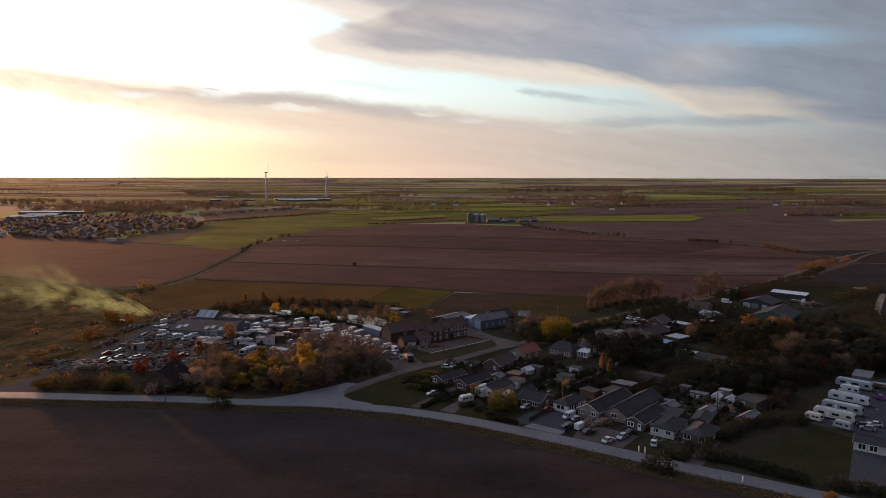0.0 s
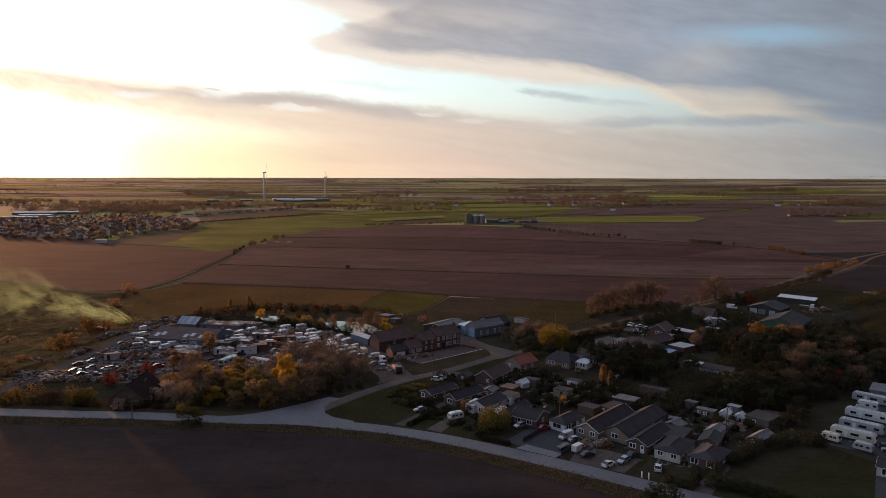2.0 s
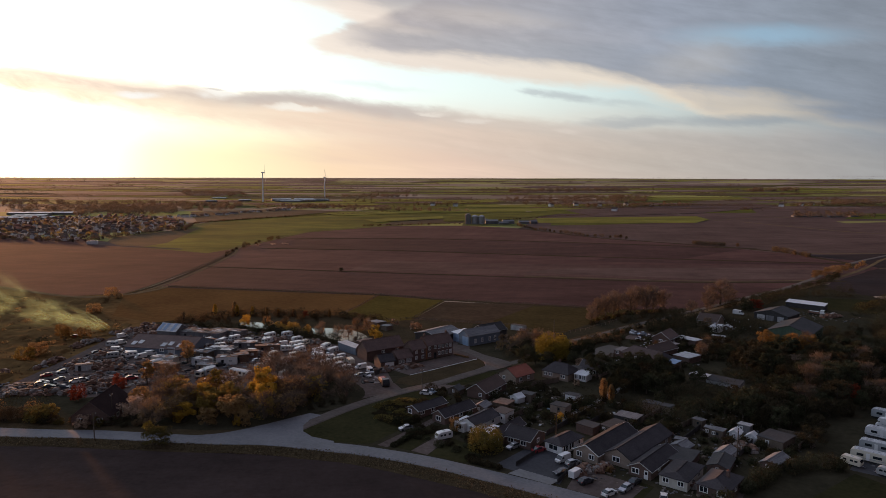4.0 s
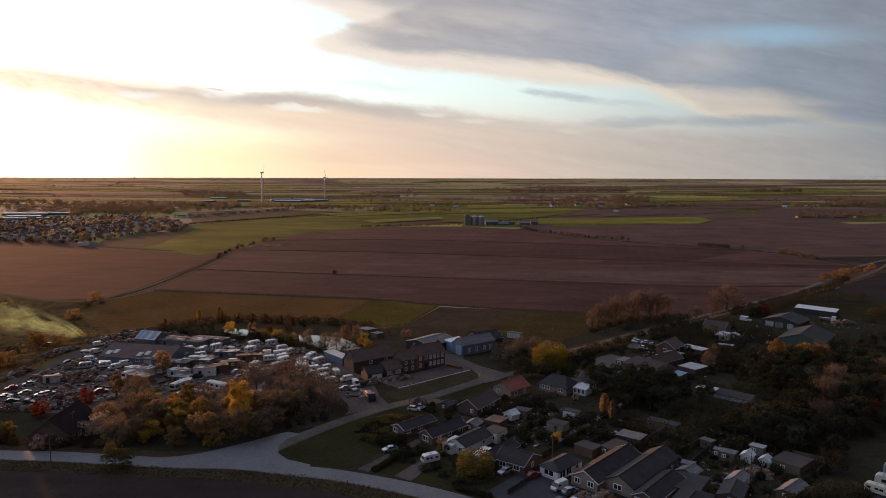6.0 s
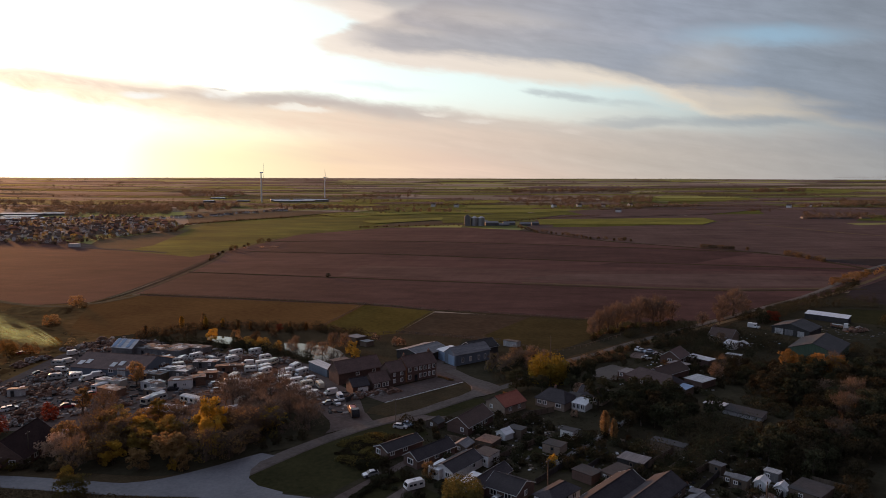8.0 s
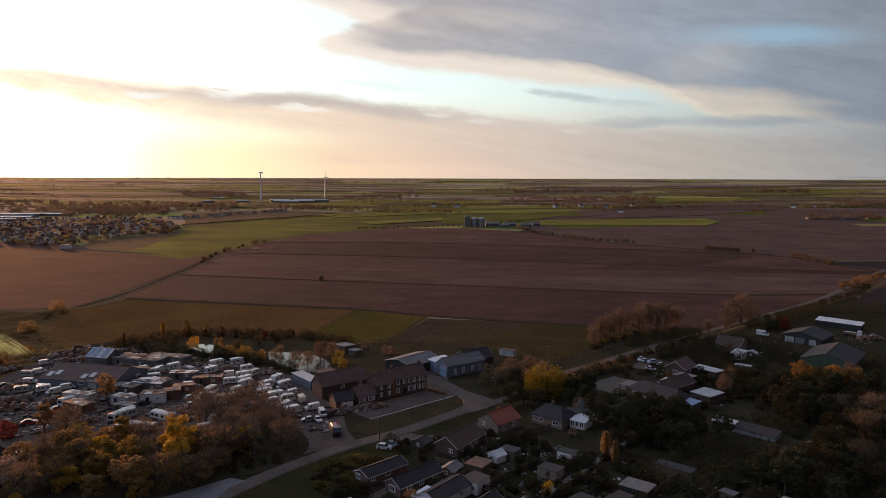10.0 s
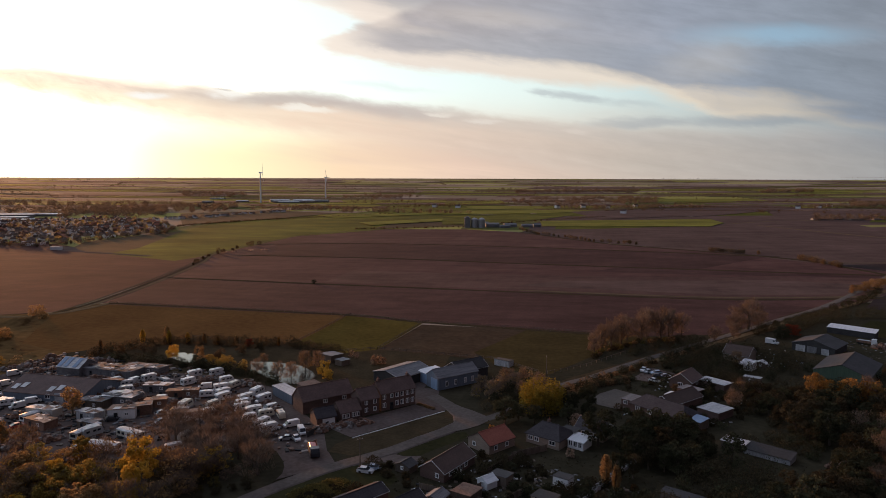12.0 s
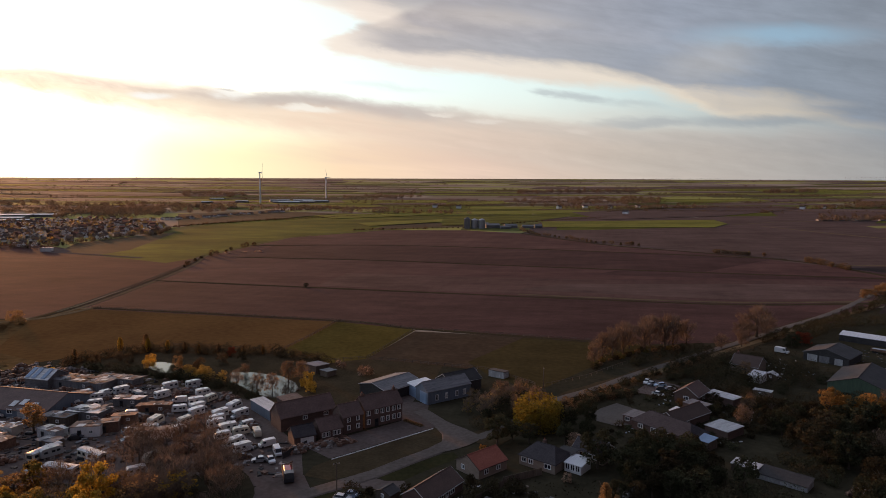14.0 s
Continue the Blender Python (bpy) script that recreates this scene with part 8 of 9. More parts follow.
hedge = strew([(105, 945), (112, 900), (120, 867), (143, 832), (166, 784), (196, 762)], 7, 2.5, 5.0, 1.0) + strew([(253, 698), (275, 680)], 2.5, 3, 4.5, 0.6) + [(286, 676, 3.5, 1.8), (196, 763, 4, 2), (201, 755, 3, 1.5)] + strew([(303, 640), (306, 612), (309, 590)], 3.5, 3, 5.5)
thicket("hedge", "broken hedge of brown bushes along a drain", hedge, "hedge", 260, 0.4)
thicket("hedge", "low scrub along a field drain", strew([(-175, 585), (-182, 640), (-176, 700), (-168, 740)], 14, 2, 4.5) + [(-178, 655, 6, 3), (-172, 730, 5, 2.5)], "hedge", 240, 0.4)
thicket("straw_heap", "pale heaps of cut straw beside a drain", [(-178, 668, 1.6, 2.5), (-172, 676, 1.6, 3), (-160, 684, 1.4, 3), (-150, 690, 1.2, 3), (-146, 686, 1.2, 2)], "blossom", 120, 0.3)
far, low_hedges = [], []
for pts, h0, h1 in (
    ([(1, 1634), (135, 1744), (264, 1869), (486, 2192)], 3, 6),
    ([(314, 1411), (455, 1545), (615, 1643)], 1.5, 3),
    ([(-100, 935), (5, 971), (81, 996)], 1.2, 2.2),
    ([(-249, 1123), (-139, 1243), (2, 1393)], 1.2, 2.4),
    ([(-332, 1374), (-216, 1477), (1, 1634)], 2, 4.5),
    ([(577, 1812), (822, 1872), (907, 1832)], 3, 6),
    ([(76, 1043), (162, 1128), (274, 1229)], 1, 2),
    ([(805, 1655), (870, 1629)], 5, 8),
    ([(988, 1794), (1123, 1784)], 5, 8),
    ([(-342, 967), (-295, 1065), (-249, 1123)], 1.5, 3.5),
):
    low_hedges += strew(pts, 6, h0, h1, 2.5, 0.7)
for x0, y0, x1, y1 in FAR_EDGES:
    pick = trng.random()
    if pick > 0.62:
        continue
    n = int((x1 - x0) / trng.uniform(5, 8) * (1.0 if y0 < 3000 else 0.6))
    tall = trng.choice((1.6, 2.2, 3.0, 4.0)) * (1.0 if y0 < 3000 else 0.7)
    for q in range(n):
        x, y = x0 + (x1 - x0) * q / n, y0 + (y1 - y0) * q / n + trng.uniform(-1.5, 1.5)
        (far if pick < 0.36 else low_hedges).append((x, y, tall * trng.uniform(0.6, 1.2), trng.uniform(2, 4)))
        if trng.random() < (0.08 if pick < 0.4 else 0.3):
            low_hedges.append((x, y, trng.uniform(4, 8), trng.uniform(2.5, 4.5)))
for k in range(90):                 # copses and farm clumps
    d, a = trng.uniform(1400, 3600), radians(trng.uniform(-38, 38))
    x, y = d * math.sin(a), d * math.cos(a)
    low_hedges += [(x + trng.gauss(0, 40), y + trng.gauss(0, 10), trng.uniform(5, 9), trng.uniform(3, 6)) for _ in range(trng.randrange(6, 24))]
thicket("hedgerow", "far hedgerows between fields", far, "hedge", 9, 1.3)
thicket("hedgerow_trees", "far dark hedgerows with standing trees", low_hedges, "hedge", 12, 1.3)
woods = [(x, y, trng.uniform(6, 10), trng.uniform(4, 7)) for x, y in scatter(trng, [(143, 1860), (270, 1911), (460, 2075), (477, 2235), (192, 2071)], 70, 7)] + [(x, y, trng.uniform(10, 16), trng.uniform(6, 10)) for x, y in scatter(trng, [(231, 2510), (443, 2563), (691, 2559), (735, 2723), (267, 2672)], 110, 8)] + [(x, y, trng.uniform(10, 15), trng.uniform(6, 10)) for x, y in scatter(trng, [(1110, 2527), (1310, 2559), (1365, 2665), (1201, 2684)], 40, 8)]
for poly, n in (([(580, 1150), (720, 1155), (715, 1180), (585, 1185)], 26), ([(-760, 1240), (-420, 1300), (-400, 1420), (-560, 1500), (-900, 1420)], 110), ([(-1100, 1500), (-600, 1560), (-560, 1640), (-1100, 1700)], 90), ([(-420, 1420), (-230, 1400), (-120, 1440), (-300, 1500)], 40), ([(214, 1772), (258, 1800), (584, 2230), (620, 2100), (530, 1800), (400, 1740)], 150), ([(775, 1601), (1139, 1790), (1160, 1740), (800, 1560)], 60), ([(-360, 2080), (-200, 2300), (-60, 2200), (-200, 2050)], 70), ([(-566, 1079), (-600, 1211), (-512, 1150), (-463, 1217), (-549, 1436), (-700, 1400), (-700, 1331)], 190), ([(-798, 2131), (-600, 2145), (-700, 2400), (-950, 2500)], 90), ([(940, 1600), (1160, 1890), (1000, 1790)], 30), ([(-600, 1480), (-450, 1560), (-420, 1480)], 40), ([(-200, 1330), (60, 1300), (60, 1330), (-200, 1370)], 30), ([(250, 1540), (540, 1600), (560, 1560), (260, 1500)], 50)):
    woods += [(x, y, trng.uniform(6, 11), trng.uniform(4, 8)) for x, y in scatter(trng, poly, n, 6)]
thicket("far_woods", "far dark woods on the plain", woods, "winter", 60, 1.1)
ridge_trees = []
for k in range(70):
    a, d = radians(-40 + 80 * trng.random()), trng.uniform(3600, 4700)
    ridge_trees.append((d * math.sin(a), d * math.cos(a), trng.uniform(3, 7), trng.uniform(8, 30)))
thicket("horizon_woods", "thin dark line of woods on the horizon", ridge_trees, "winter", 40, 2.5)

# ---------- the far town ----------


def far_house(colour):
    h = thing("far_house", f"far village house with {colour} walls and a tiled roof", "house", group="village houses")
    wall = {"white": "render", "brick": "brick", "buff": "brick_pale"}[colour]
    part("wall", Shape().prism([(-3.5, -0.5), (3.5, -0.5), (3.5, 5), (0, 7.6), (-3.5, 5)], -5, 5), MAT[wall], h)
    r = Shape()
    for s in (-1, 1):
        lo = [(-5.3, s * 3.9, 4.75), (5.3, s * 3.9, 4.75), (5.3, 0, 7.66), (-5.3, 0, 7.66)]
        r.add(lo + [(x, y, z + 0.2) for x, y, z in lo], [(0, 1, 2, 3), (7, 6, 5, 4), (0, 4, 5, 1), (1, 5, 6, 2), (3, 7, 4, 0)])
    part("roof", r, MAT[{"white": "brown_tile", "brick": "town_tile", "buff": "brown_tile"}[colour]], h)
    part("chimney", Shape().box(3.4, 4.2, -0.4, 0.4, 6.6, 8.6, 0.1), MAT["brick"], h)
    return h


town = [(-474, 753), (-362, 712), (-351, 771), (-336, 836), (-315, 855), (-360, 1004), (-440, 1090), (-496, 1179), (-582, 1109), (-700, 1000), (-760, 860), (-620, 770)]
homes = [p for p in scatter(trng, town, 300, 10)]
for k, (x, y) in enumerate(homes):
    col = trng.choice(("brick", "brick", "buff", "white", "white"))
    bend = 25 * math.sin(x * 0.01) + 18 * math.cos(y * 0.012)
    put("far_" + col, lambda: far_house(col), pose(x, y, 0, 0, 0, bend + (90 if k % 3 else 0)) @ Matrix.Scale(0.62, 4))
for p in smooth_line([(-456, 1056), (-409, 1116), (-374, 1170), (-348, 1245), (-321, 1303), (-296, 1367)], 8):
    col = trng.choice(("white", "white", "buff"))
    put("far_" + col, lambda: far_house(col), pose(p.x + trng.uniform(-9, 9), p.y + trng.uniform(-26, 26), 0, 0, 0, trng.uniform(-30, 100)) @ Matrix.Scale(0.54, 4))
# the town's many sheds, garages and roofs too small to tell apart
small = {"render": Shape(), "brown_tile": Shape(), "felt": Shape()}
for k, (x, y) in enumerate(scatter(trng, town, 380, 6)):
    w, l, h = trng.uniform(1.0, 2.2), trng.uniform(1.4, 3), trng.uniform(1.6, 2.6)
    s = small[("render", "brown_tile", "felt", "brown_tile")[k % 4]]
    s.box(x - w, x + w, y - l, y + l, -0.2, h, 0.3)
for m, s in small.items():
    tagged(part("town_sheds", s, MAT[m]), "many small sheds and garages among the far houses", "sheds", kind="stuff")
thicket("town_trees", "brown trees among the far town's houses", [(x, y, trng.uniform(3, 6.5), trng.uniform(2.0, 4.5)) for x, y in scatter(trng, town, 520, 4)] + [(p.x + trng.uniform(-16, 16), p.y + trng.uniform(-30, 12), trng.uniform(4, 8), trng.uniform(2.5, 5)) for p in smooth_line([(-456, 1056), (-409, 1116), (-374, 1170), (-348, 1245), (-321, 1303), (-280, 1380), (-200, 1390)], 7)], "winter", 60, 0.5)
thicket("town_trees", "olive trees among the far town's houses", [(x, y, trng.uniform(3, 7), trng.uniform(2.0, 4.5)) for x, y in scatter(trng, town, 170, 5)], "olive", 110, 0.5)
thicket("town_hedge", "brown tree belt at the town's edge", strew([(-470, 742), (-365, 708), (-345, 770), (-330, 836), (-312, 856), (-330, 930)], 5, 3, 6), "winter", 140, 0.5)
for x, y, yaw, w, l, h in ((-385, 1765, 4, 50, 18, 4), (-350, 1795, 6, 44, 20, 4), (-330, 1830, 0, 60, 20, 5), (-372, 1860, 8, 50, 24, 5), (-400, 1790, 10, 60, 30, 4), (-345, 1840, -10, 40, 26, 4), (-430, 1850, 20, 50, 24, 5), (-586, 1760, 10, 26, 16, 4), (-512, 1800, 5, 30, 16, 4), (-640, 1060, 5, 60, 26, 3.0), (-650, 1110, 5, 50, 26, 3.2), (-690, 1180, 5, 70, 30, 3.5), (-640, 1190, 5, 44, 24, 3.5), (-590, 1060, 15, 24, 16, 3), (-640, 1988, 0, 40, 16, 4)):
    house("warehouse", "far pale-roofed industrial shed", x, y, yaw, w, l, h, h + 1.0, "tin", "tin_pale", "warehouse", along=True, barge=None, group="far sheds")
flat_shed("pump_house", "small white building at a field corner", -334, 684, 10, 9, 5, 3.2, 3.0, "render", "tin_pale", "building")
for x, y, w in ((-20, 1560, 14), (30, 1530, 10), (240, 1530, 12), (300, 1560, 12), (420, 1590, 12), (480, 1600, 14), (330, 1330, 12), (350, 1550, 10), (820, 1590, 20), (760, 1560, 12), (870, 1640, 14)):
    put("far_white", lambda: far_house("white"), pose(x, y, 0, 0, 0, trng.uniform(-40, 40)))

# ---------- silos, turbines, poles ----------
works = thing("grain_silos", "pair of tall grey grain silos with a tower", "silo", pose(40, 976, 0))
part("tower", Shape().box(-5, 3, -5, 5, 0, 13.0).box(-3, 1, -3, 3, 13.0, 14.6), MAT["tin"], works, "tall square elevator tower")
for x in (8.4, 17.8):
    part("silo", Shape().tube((x, 0, 0), (x, 0, 10.8), 4.6, 4.6, 20).tube((x, 0, 10.8), (x, 0, 13.0), 4.6, 0.6, 20), MAT["steel"], works)
for k, (x, y, w, l, h) in enumerate(((72, 985, 22, 16, 5.5), (96, 990, 20, 14, 4.5), (60, 1010, 20, 14, 5), (88, 972, 16, 8, 3), (118, 986, 18, 10, 3.5), (132, 992, 12, 8, 4))):
    house("grain_store", "grey farm store beside the silos", x, y, 4, w * 0.8, l, h * 0.75, h * 0.75 + 1.6, "tin", "tin", "barn", along=True, barge=None)
for x, y, w, l, h in ((596, 1165, 26, 16, 4), (628, 1172, 22, 14, 3.5), (655, 1166, 24, 14, 4), (690, 1170, 16, 12, 3.5)):
    house("far_barn", "grey far barn on the plain", x, y, -4, w * 0.8, l * 0.7, h * 0.5, h * 0.5 + 1.2, "tin", "rust", "barn", along=True, barge=None)


def turbine(x, y, h, turn, first):
    """A wind turbine at rest, seen nearly edge on."""
    t = thing("wind_turbine", "tall white wind turbine on the plain", "wind turbine", pose(x, y, 0, 0, 0, turn), "wind turbines")
    part("tower", Shape().tube((0, 0, -1), (0, 0, h), 2.1, 1.25, 16), MAT["turbine"], t)
    part("nacelle", Shape().box(-1.4, 1.4, -4.5, 3.0, h, h + 2.8, 0.6), MAT["turbine"], t)
    hub = part("hub", Shape().tube((0, -4.4, h + 1.4), (0, -6.2, h + 1.4), 1.2, 0.5, 12), MAT["turbine"], t)
    for k in range(3):
        a = radians(first + 120 * k)
        d = Vector((math.cos(a), 0, math.sin(a)))
        o = Vector((0, -5.3, h + 1.4))
        side = Vector((-d.z, 0, d.x))
        b = Shape()
        b.add([o + d * 1 - side * 0.5, o + d * 1 + side * 0.5, o + d * 5 + side * 1.3, o + d * 26 + side * 0.2, o + d * 26 - side * 0.1, o + d * 5 - side * 0.5] + [p + Vector((0, 0.35, 0)) for p in (o + d * 1 - side * 0.5, o + d * 1 + side * 0.5, o + d * 5 + side * 1.3, o + d * 26 + side * 0.2, o + d * 26 - side * 0.1, o + d * 5 - side * 0.5)], [(0, 1, 2, 3, 4, 5), (11, 10, 9, 8, 7, 6)] + [(i, 6 + i, 6 + (i + 1) % 6, (i + 1) % 6) for i in range(6)])
        part("blade", b, MAT["turbine"], hub)


turbine(-454, 1759, 73, 97, 62)
turbine(-356, 2089, 61, 78, 0)


def pole(x, y, h=8.0, yaw=0.0, kind="telegraph_pole"):
    p = thing(kind, "weathered wooden telegraph pole", "pole", pose(x, y, 0, 0, 0, yaw), "telegraph poles")
    part("post", Shape().tube((0, 0, -0.5), (0, 0, h), 0.15, 0.11, 8), MAT["timber"], p)
    part("crossarm", Shape().box(-0.8, 0.8, -0.06, 0.06, h - 0.5, h - 0.38), MAT["timber"], p)
    for k in (-0.6, 0.6):
        part("insulator", Shape().tube((k, 0, h - 0.38), (k, 0, h - 0.18), 0.05, 0.04, 6), PAINT["white"], p)
    return p


for x, y, h in ((0.2, 230.2, 8), (52, 304, 7.5), (-81, 193.5, 7), (-83, 207, 7.5), (35, 193, 7.5), (76, 183, 7.5)):
    pole(x, y, h, trng.uniform(0, 90))
for x, y in ((65, 141.5), (47.3, 158.3), (48.6, 157.6), (52.5, 155.6)):
    p = thing("marker_post", "short white marker post beside the lane", "post", pose(x, y, 0))
    part("post", Shape().box(-0.12, 0.12, -0.12, 0.12, -0.2, 1.5, 0.04), MAT["trim"], p)

# ---------- fences and walls ----------


def fence(pts, step=3.0, h=1.2, mat="timber", rails=2, label="post and rail paddock fence of grey timber"):
    f = thing("fence", label, "fence")
    line = [Vector(p) for p in pts]
    posts = Shape().box(-0.08, 0.08, -0.08, 0.08, -0.3, h).mesh("post", MAT[mat])
    for a, b in zip(line, line[1:]):
        n = max(1, round((b - a).length / step))
        for k in range(n + (b is line[-1])):
            p = a + (b - a) * k / n
            part("post", posts, None, f, "", pose(p.x, p.y, 0, 0, 0, 0))
        yaw = math.degrees(math.atan2(b.y - a.y, b.x - a.x))
        for k in range(rails):
            z = h * (0.92 - 0.4 * k)
            part("rail", Shape().box(0, (b - a).length, -0.025, 0.025, z - 0.06, z + 0.06), MAT[mat], f, "", pose(a.x, a.y, 0, 0, 0, yaw))


def boards(pts, h=1.7, mat="timber", label="close-boarded grey timber garden fence"):
    f = thing("garden_fence", label, "fence")
    for (x0, y0), (x1, y1) in zip(pts, pts[1:]):
        d = math.hypot(x1 - x0, y1 - y0)
        n = max(1, round(d / 1.9))
        yaw = math.degrees(math.atan2(y1 - y0, x1 - x0))
        for k in range(n):
            m = pose(x0 + (x1 - x0) * k / n, y0 + (y1 - y0) * k / n, 0, 0, 0, yaw)
            part("panel", Shape().box(0.06, d / n - 0.06, -0.03, 0.03, 0.02, h - 0.12 + 0.06 * trng.random()), MAT[mat], f, "", m)
            part("post", Shape().box(-0.06, 0.06, -0.06, 0.06, -0.3, h), MAT[mat], f, "", m)


fence([(-86, 356), (-64, 352), (-42, 349), (-36, 372), (-29, 405)])
fence([(-158, 430), (-100, 419), (-28, 403), (5, 389), (53, 376), (98, 364)], 5.0)
fence([(-42, 349), (-24, 334), (-8, 339), (7, 386)])
fence([(-8, 339), (35, 326), (50, 309)])
fence([(53, 308), (68, 318), (86, 336)], 3.0, 1.1, "timber", 1, "grey rail fence along the lane")
boards([(23.5, 178.5), (30, 187)], 1.2, "felt", "dark railing beside a driveway")
boards([(31.5, 169.5), (38, 180)], 1.2, "felt", "dark railing beside a driveway")
boards([(39.5, 207), (53, 223), (65.9, 239)], 1.0, "tin_pale", "long grey garden wall")
ribbon("garden_path", [(38.6, 207.6), (52, 223.6), (65, 239.6)], 1.4, MAT["paving"], "pale concrete garden path", "path", 0.14)
boards([(35, 238), (44, 243)], 1.8)
boards([(56, 202), (68, 214)], 1.8)
boards([(62, 196), (76, 208)], 1.7)
boards([(93, 188), (99, 194), (93, 199)], 1.7)
boards([(26, 210), (36, 220)], 1.6)
boards([(14, 222), (30, 214)], 1.5)
boards([(-24, 272), (-32, 288)], 1.8, "felt", "dark sheet-metal yard fence")
boards([(-16, 250), (-12, 258)], 1.6, "felt", "dark sheet-metal yard fence")
for x, y, n in ((33, 197, 22), (42, 200, 16), (60, 199, 14), (66, 192, 16), (71, 184, 14), (77, 184, 16), (20, 214, 12), (29, 230, 12)):
    boards([(x, y), (x + n * 0.64, y + n * 0.77)], 1.5, "felt" if n > 14 else "timber", "dark weathered garden fence")
kerb = thing("low_wall", "low white-topped wall in front of the farmhouse", "wall")
for a, b in zip([(-4.5, 249.8), (3, 256.2), (7, 259.9)], [(3, 256.2), (7, 259.9), (18.7, 270.2)]):
    d, yaw = math.dist(a, b), math.degrees(math.atan2(b[1] - a[1], b[0] - a[0]))
    part("wall", Shape().box(0, d, -0.1, 0.1, -0.1, 0.24, 0.04), MAT["trim"], kerb, "", pose(a[0], a[1], 0, 0, 0, yaw))

# ---------- grass tufts on the verges ----------
tn = np.random.default_rng(3)
pts = []
for p in smooth_line([(-140, 194), (-98, 192), (-55, 188.5), (-21.5, 184), (1, 175.5), (28.5, 160), (52, 144.5), (72, 133), (100, 114)], 0.5):
    for _ in range(22):
        pts.append((p.x + trng.uniform(-2.6, 2.6), p.y + trng.uniform(-2.6, 2.6), 0.25))
tagged(new("verge_grass", leaves("verge_grass", LEAF["grass"], np.array(pts) + tn.normal(0, 0.1, (len(pts), 3)), tn.uniform(0.1, 0.32, len(pts)), tn)), "tufts of dry grass and reed on the verge", "grass", kind="stuff")
pts = [(x, y, 0.2) for x, y in scatter(trng, [(-280, 400), (-205, 394), (-160, 345), (-132, 330), (-132, 240), (-140, 210), (-230, 240)], 2500, 0)]
pts = np.array(pts)
gpts = [(x, y, 0.15) for x, y in scatter(trng, [(-4, 204), (8, 232), (26, 240), (60, 240), (100, 240), (112, 215), (86, 176), (66, 176), (40, 204), (16, 196)], 7000, 0)] + [(x, y, 0.15) for x, y in scatter(trng, [(36, 268), (60, 296), (110, 330), (150, 372), (160, 360), (120, 300), (100, 262), (60, 258)], 4000, 0)]
hard = [(61, 279), (66, 287), (72, 292), (79, 284), (75, 276), (68, 273)]
gpts = np.array([p for p in gpts if not inside(p[0], p[1], hard) and not built_on(p[0], p[1], 0.4)])
tagged(new("garden_grass", leaves("garden_grass", LEAF["scrub"], gpts + tn.normal(0, 0.1, gpts.shape), tn.uniform(0.1, 0.32, len(gpts)), tn)), "rank dark grass and weeds in the gardens", "grass", kind="stuff")
tagged(new("tussocks", leaves("tussocks", LEAF["grass"], pts + tn.normal(0, 0.15, pts.shape), tn.uniform(0.2, 0.7, len(pts)), tn)), "tussocks of rough golden grass", "grass", kind="stuff")
spots = [(x, y, (hh := trng.uniform(0.5, 1.6)), hh * trng.uniform(0.8, 2.2)) for x, y in scatter(trng, [(-270, 400), (-205, 390), (-160, 342), (-134, 322), (-136, 240), (-142, 215), (-260, 236)], 150, 4)]
mass("clumps of dead bracken on rough ground", spots[::2], "hedge", 70, 0.3)
mass("clumps of rough golden grass", spots[1::2], "brown", 70, 0.3)
# hummocks of the rough ground
rn = random.Random(8)
mound = Shape()
NX, NY = 110, 110
grid = [[(-290 + 165 * i / NX, 225 + 190 * j / NY) for i in range(NX + 1)] for j in range(NY + 1)]
edge = [(-270, 408), (-205, 392), (-176, 395), (-156, 342), (-132, 326), (-134, 300), (-136, 240), (-142, 232), (-285, 240)]
for j in range(NY + 1):
    for i in range(NX + 1):
        x, y = grid[j][i]
        ok = inside(x, y, edge)
        z = 1.9 * max(0, noise.fractal((x * 0.045, y * 0.085, 3.0), 0.75, 2.0, 6) + 0.25) if ok else -0.4
        mound.v.append((x, y, z))
mound.f = [(j * (NX + 1) + i, j * (NX + 1) + i + 1, (j + 1) * (NX + 1) + i + 1, (j + 1) * (NX + 1) + i) for j in range(NY) for i in range(NX)]
tagged(part("hummocks", mound, MAT["heath"]), "low earth hummocks grown over with rough grass", "rough ground", kind="structure")

# ---------- smoke from a bonfire ----------
SMOKE = bpy.data.materials.new("thin_yellow_smoke")
SMOKE.use_nodes = True
sn, sl = SMOKE.node_tree.nodes, SMOKE.node_tree.links
sn.clear()
suv, snz, ssep = sn.new("ShaderNodeUVMap"), sn.new("ShaderNodeTexNoise"), sn.new("ShaderNodeSeparateXYZ")
smap, soi, sadd = sn.new("ShaderNodeMapping"), sn.new("ShaderNodeObjectInfo"), sn.new("ShaderNodeVectorMath")
smap.inputs["Scale"].default_value = (6.5, 2.0, 1)
sl.new(suv.outputs[0], smap.inputs[0])
sl.new(smap.outputs[0], sadd.inputs[0])
sl.new(soi.outputs["Random"], sadd.inputs[1])
snz.inputs["Scale"].default_value, snz.inputs["Detail"].default_value, snz.inputs["Distortion"].default_value = 1.5, 4, 0.15
sl.new(sadd.outputs[0], snz.inputs["Vector"])
sl.new(suv.outputs[0], ssep.inputs[0])


def smath(op, a, b=0.0):
    n = sn.new("ShaderNodeMath")
    n.operation = op
    for v, k in ((a, n.inputs[0]), (b, n.inputs[1])):
        if isinstance(v, bpy.types.NodeSocket):
            sl.new(v, k)
        else:
            k.default_value = v
    return n.outputs[0]


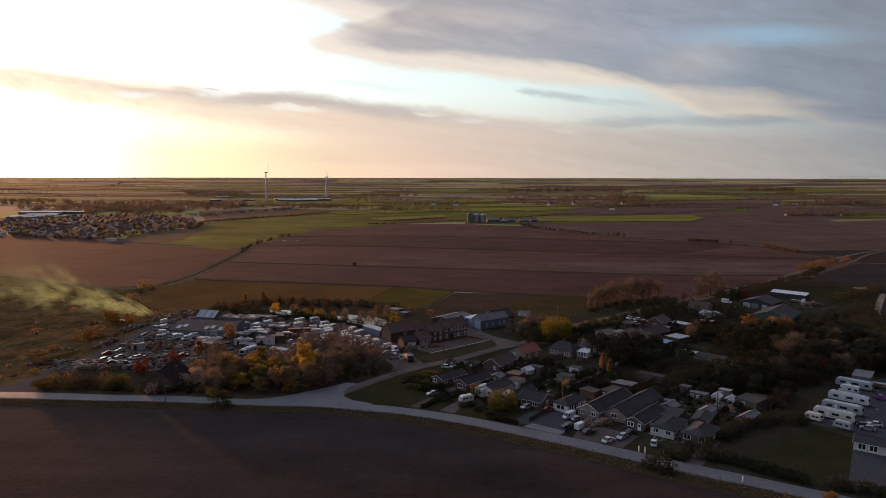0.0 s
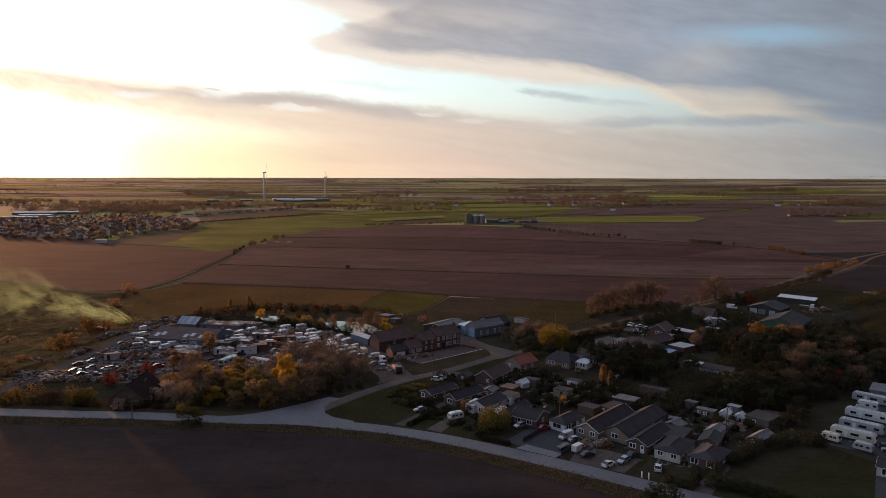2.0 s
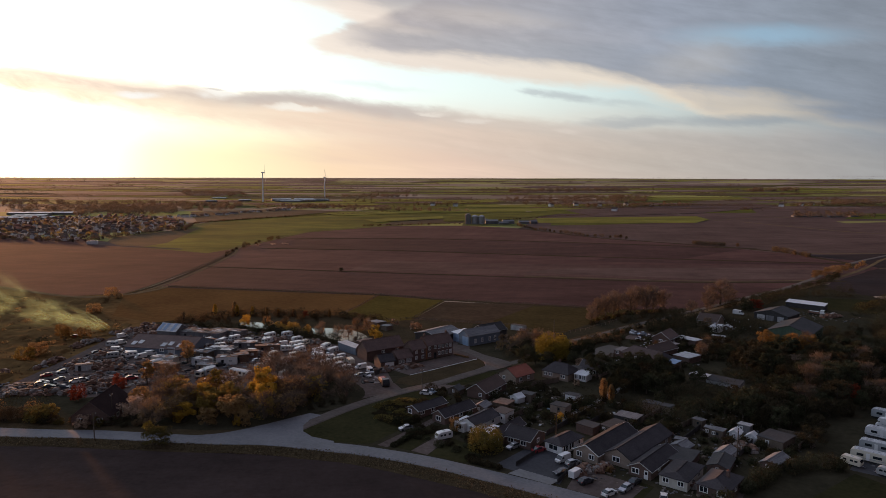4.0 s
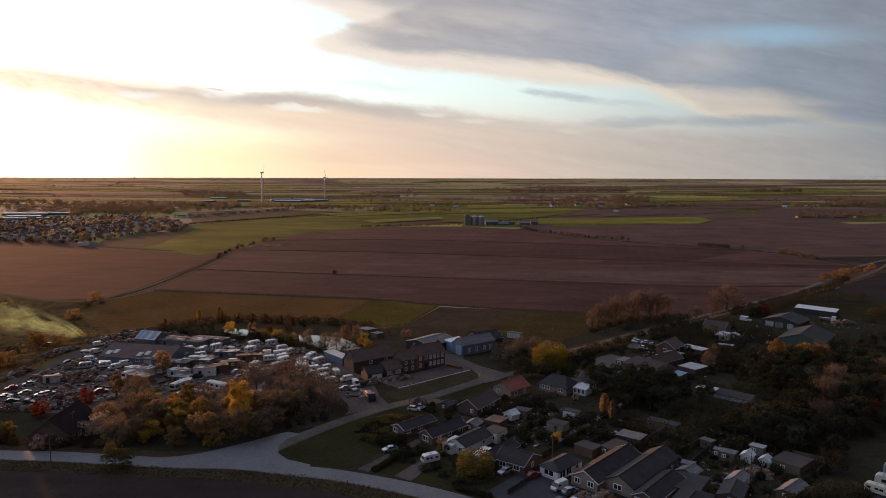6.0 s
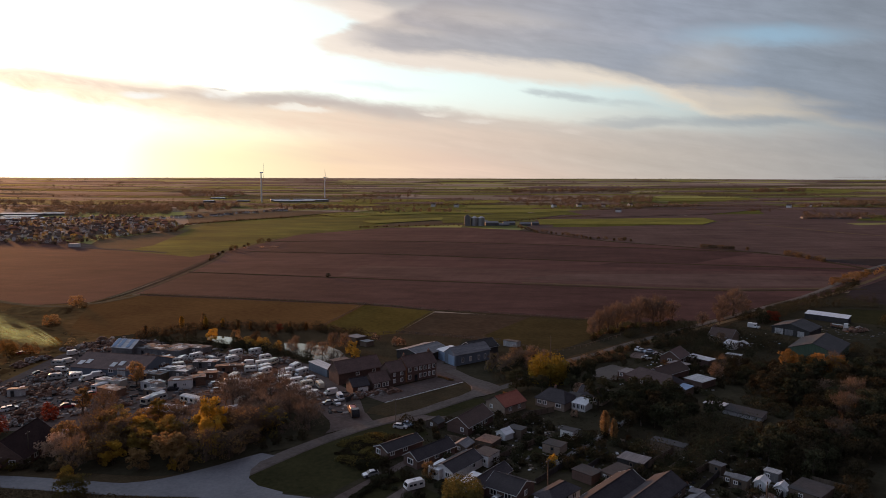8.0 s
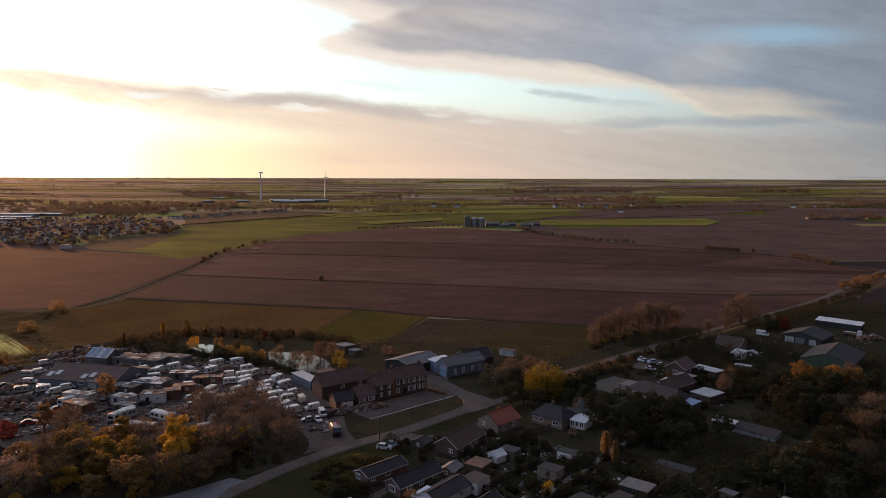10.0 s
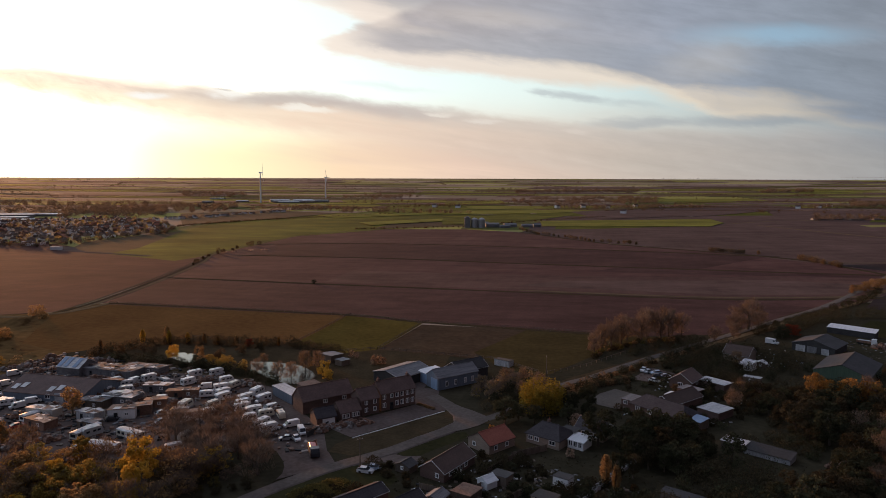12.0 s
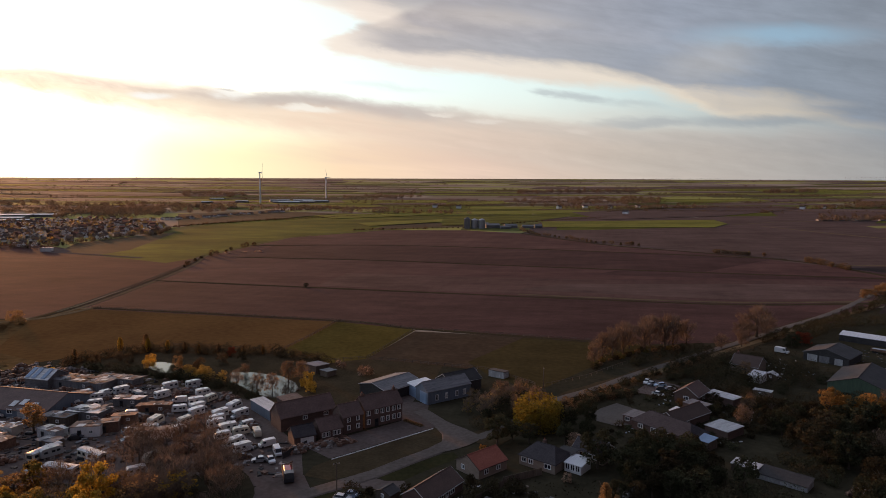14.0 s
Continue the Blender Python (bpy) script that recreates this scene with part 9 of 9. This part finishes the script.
across = smath("SUBTRACT", 1.0, smath("POWER", smath("ABSOLUTE", smath("SUBTRACT", smath("MULTIPLY", ssep.outputs[1], 2.0), 1.0)), 1.6))
across = smath("MULTIPLY", across, across)
along = smath("MULTIPLY", smath("POWER", smath("SUBTRACT", 1.0, ssep.outputs[0]), 0.8), smath("MINIMUM", smath("MULTIPLY", ssep.outputs[0], 30.0), 1.0))
puff = smath("MAXIMUM", smath("MULTIPLY", smath("SUBTRACT", snz.outputs["Fac"], 0.40), 3.4), 0.0)
dens = smath("MINIMUM", smath("MULTIPLY", smath("MULTIPLY", across, along), smath("MULTIPLY", puff, 0.68)), 0.44)
sdif, stra, smix, shalf, sout = sn.new("ShaderNodeBsdfDiffuse"), sn.new("ShaderNodeBsdfTranslucent"), sn.new("ShaderNodeMixShader"), sn.new("ShaderNodeMixShader"), sn.new("ShaderNodeOutputMaterial")
clearb = sn.new("ShaderNodeBsdfTransparent")
sdif.inputs[0].default_value = stra.inputs[0].default_value = (0.66, 0.86, 0.46, 1)
sl.new(sdif.outputs[0], shalf.inputs[1])
sl.new(stra.outputs[0], shalf.inputs[2])
sl.new(dens, smix.inputs[0])
sl.new(clearb.outputs[0], smix.inputs[1])
sl.new(shalf.outputs[0], smix.inputs[2])
sl.new(smix.outputs[0], sout.inputs[0])
smoke = thing("smoke", "thin yellow smoke drifting from a bonfire", "smoke", pose(-139, 304, 0))
for k in range(5):
    q = random.Random(60 + k)
    me = bpy.data.meshes.new("wisp")
    vs, fs, uvs = [], [], []
    N = 24
    for i in range(N + 1):
        t = i / N
        x, y = -70 * t + 2 * k, (k - 2) * 3.5 * t + 1.5 * math.sin(5 * t + k) - 4 * t
        mid, half = 3.0 + (13.0 + 3.0 * k) * t ** 0.8 + math.sin(9 * t + 2 * k), 1.2 + 8.0 * t ** 0.7
        vs += [(x, y, mid - half), (x + 1.5, y + 0.8 * math.sin(7 * t), mid), (x, y, mid + half)]
        uvs += [(t, 0), (t, 0.5), (t, 1)]
    for i in range(N):
        for j in (0, 1):
            fs.append((3 * i + j, 3 * i + 3 + j, 3 * i + 4 + j, 3 * i + 1 + j))
    me.from_pydata(vs, [], fs)
    lay = me.uv_layers.new(name="UVMap")
    for l in me.loops:
        lay.data[l.index].uv = uvs[l.vertex_index]
    me.materials.append(SMOKE)
    part("wisp", me, None, smoke)
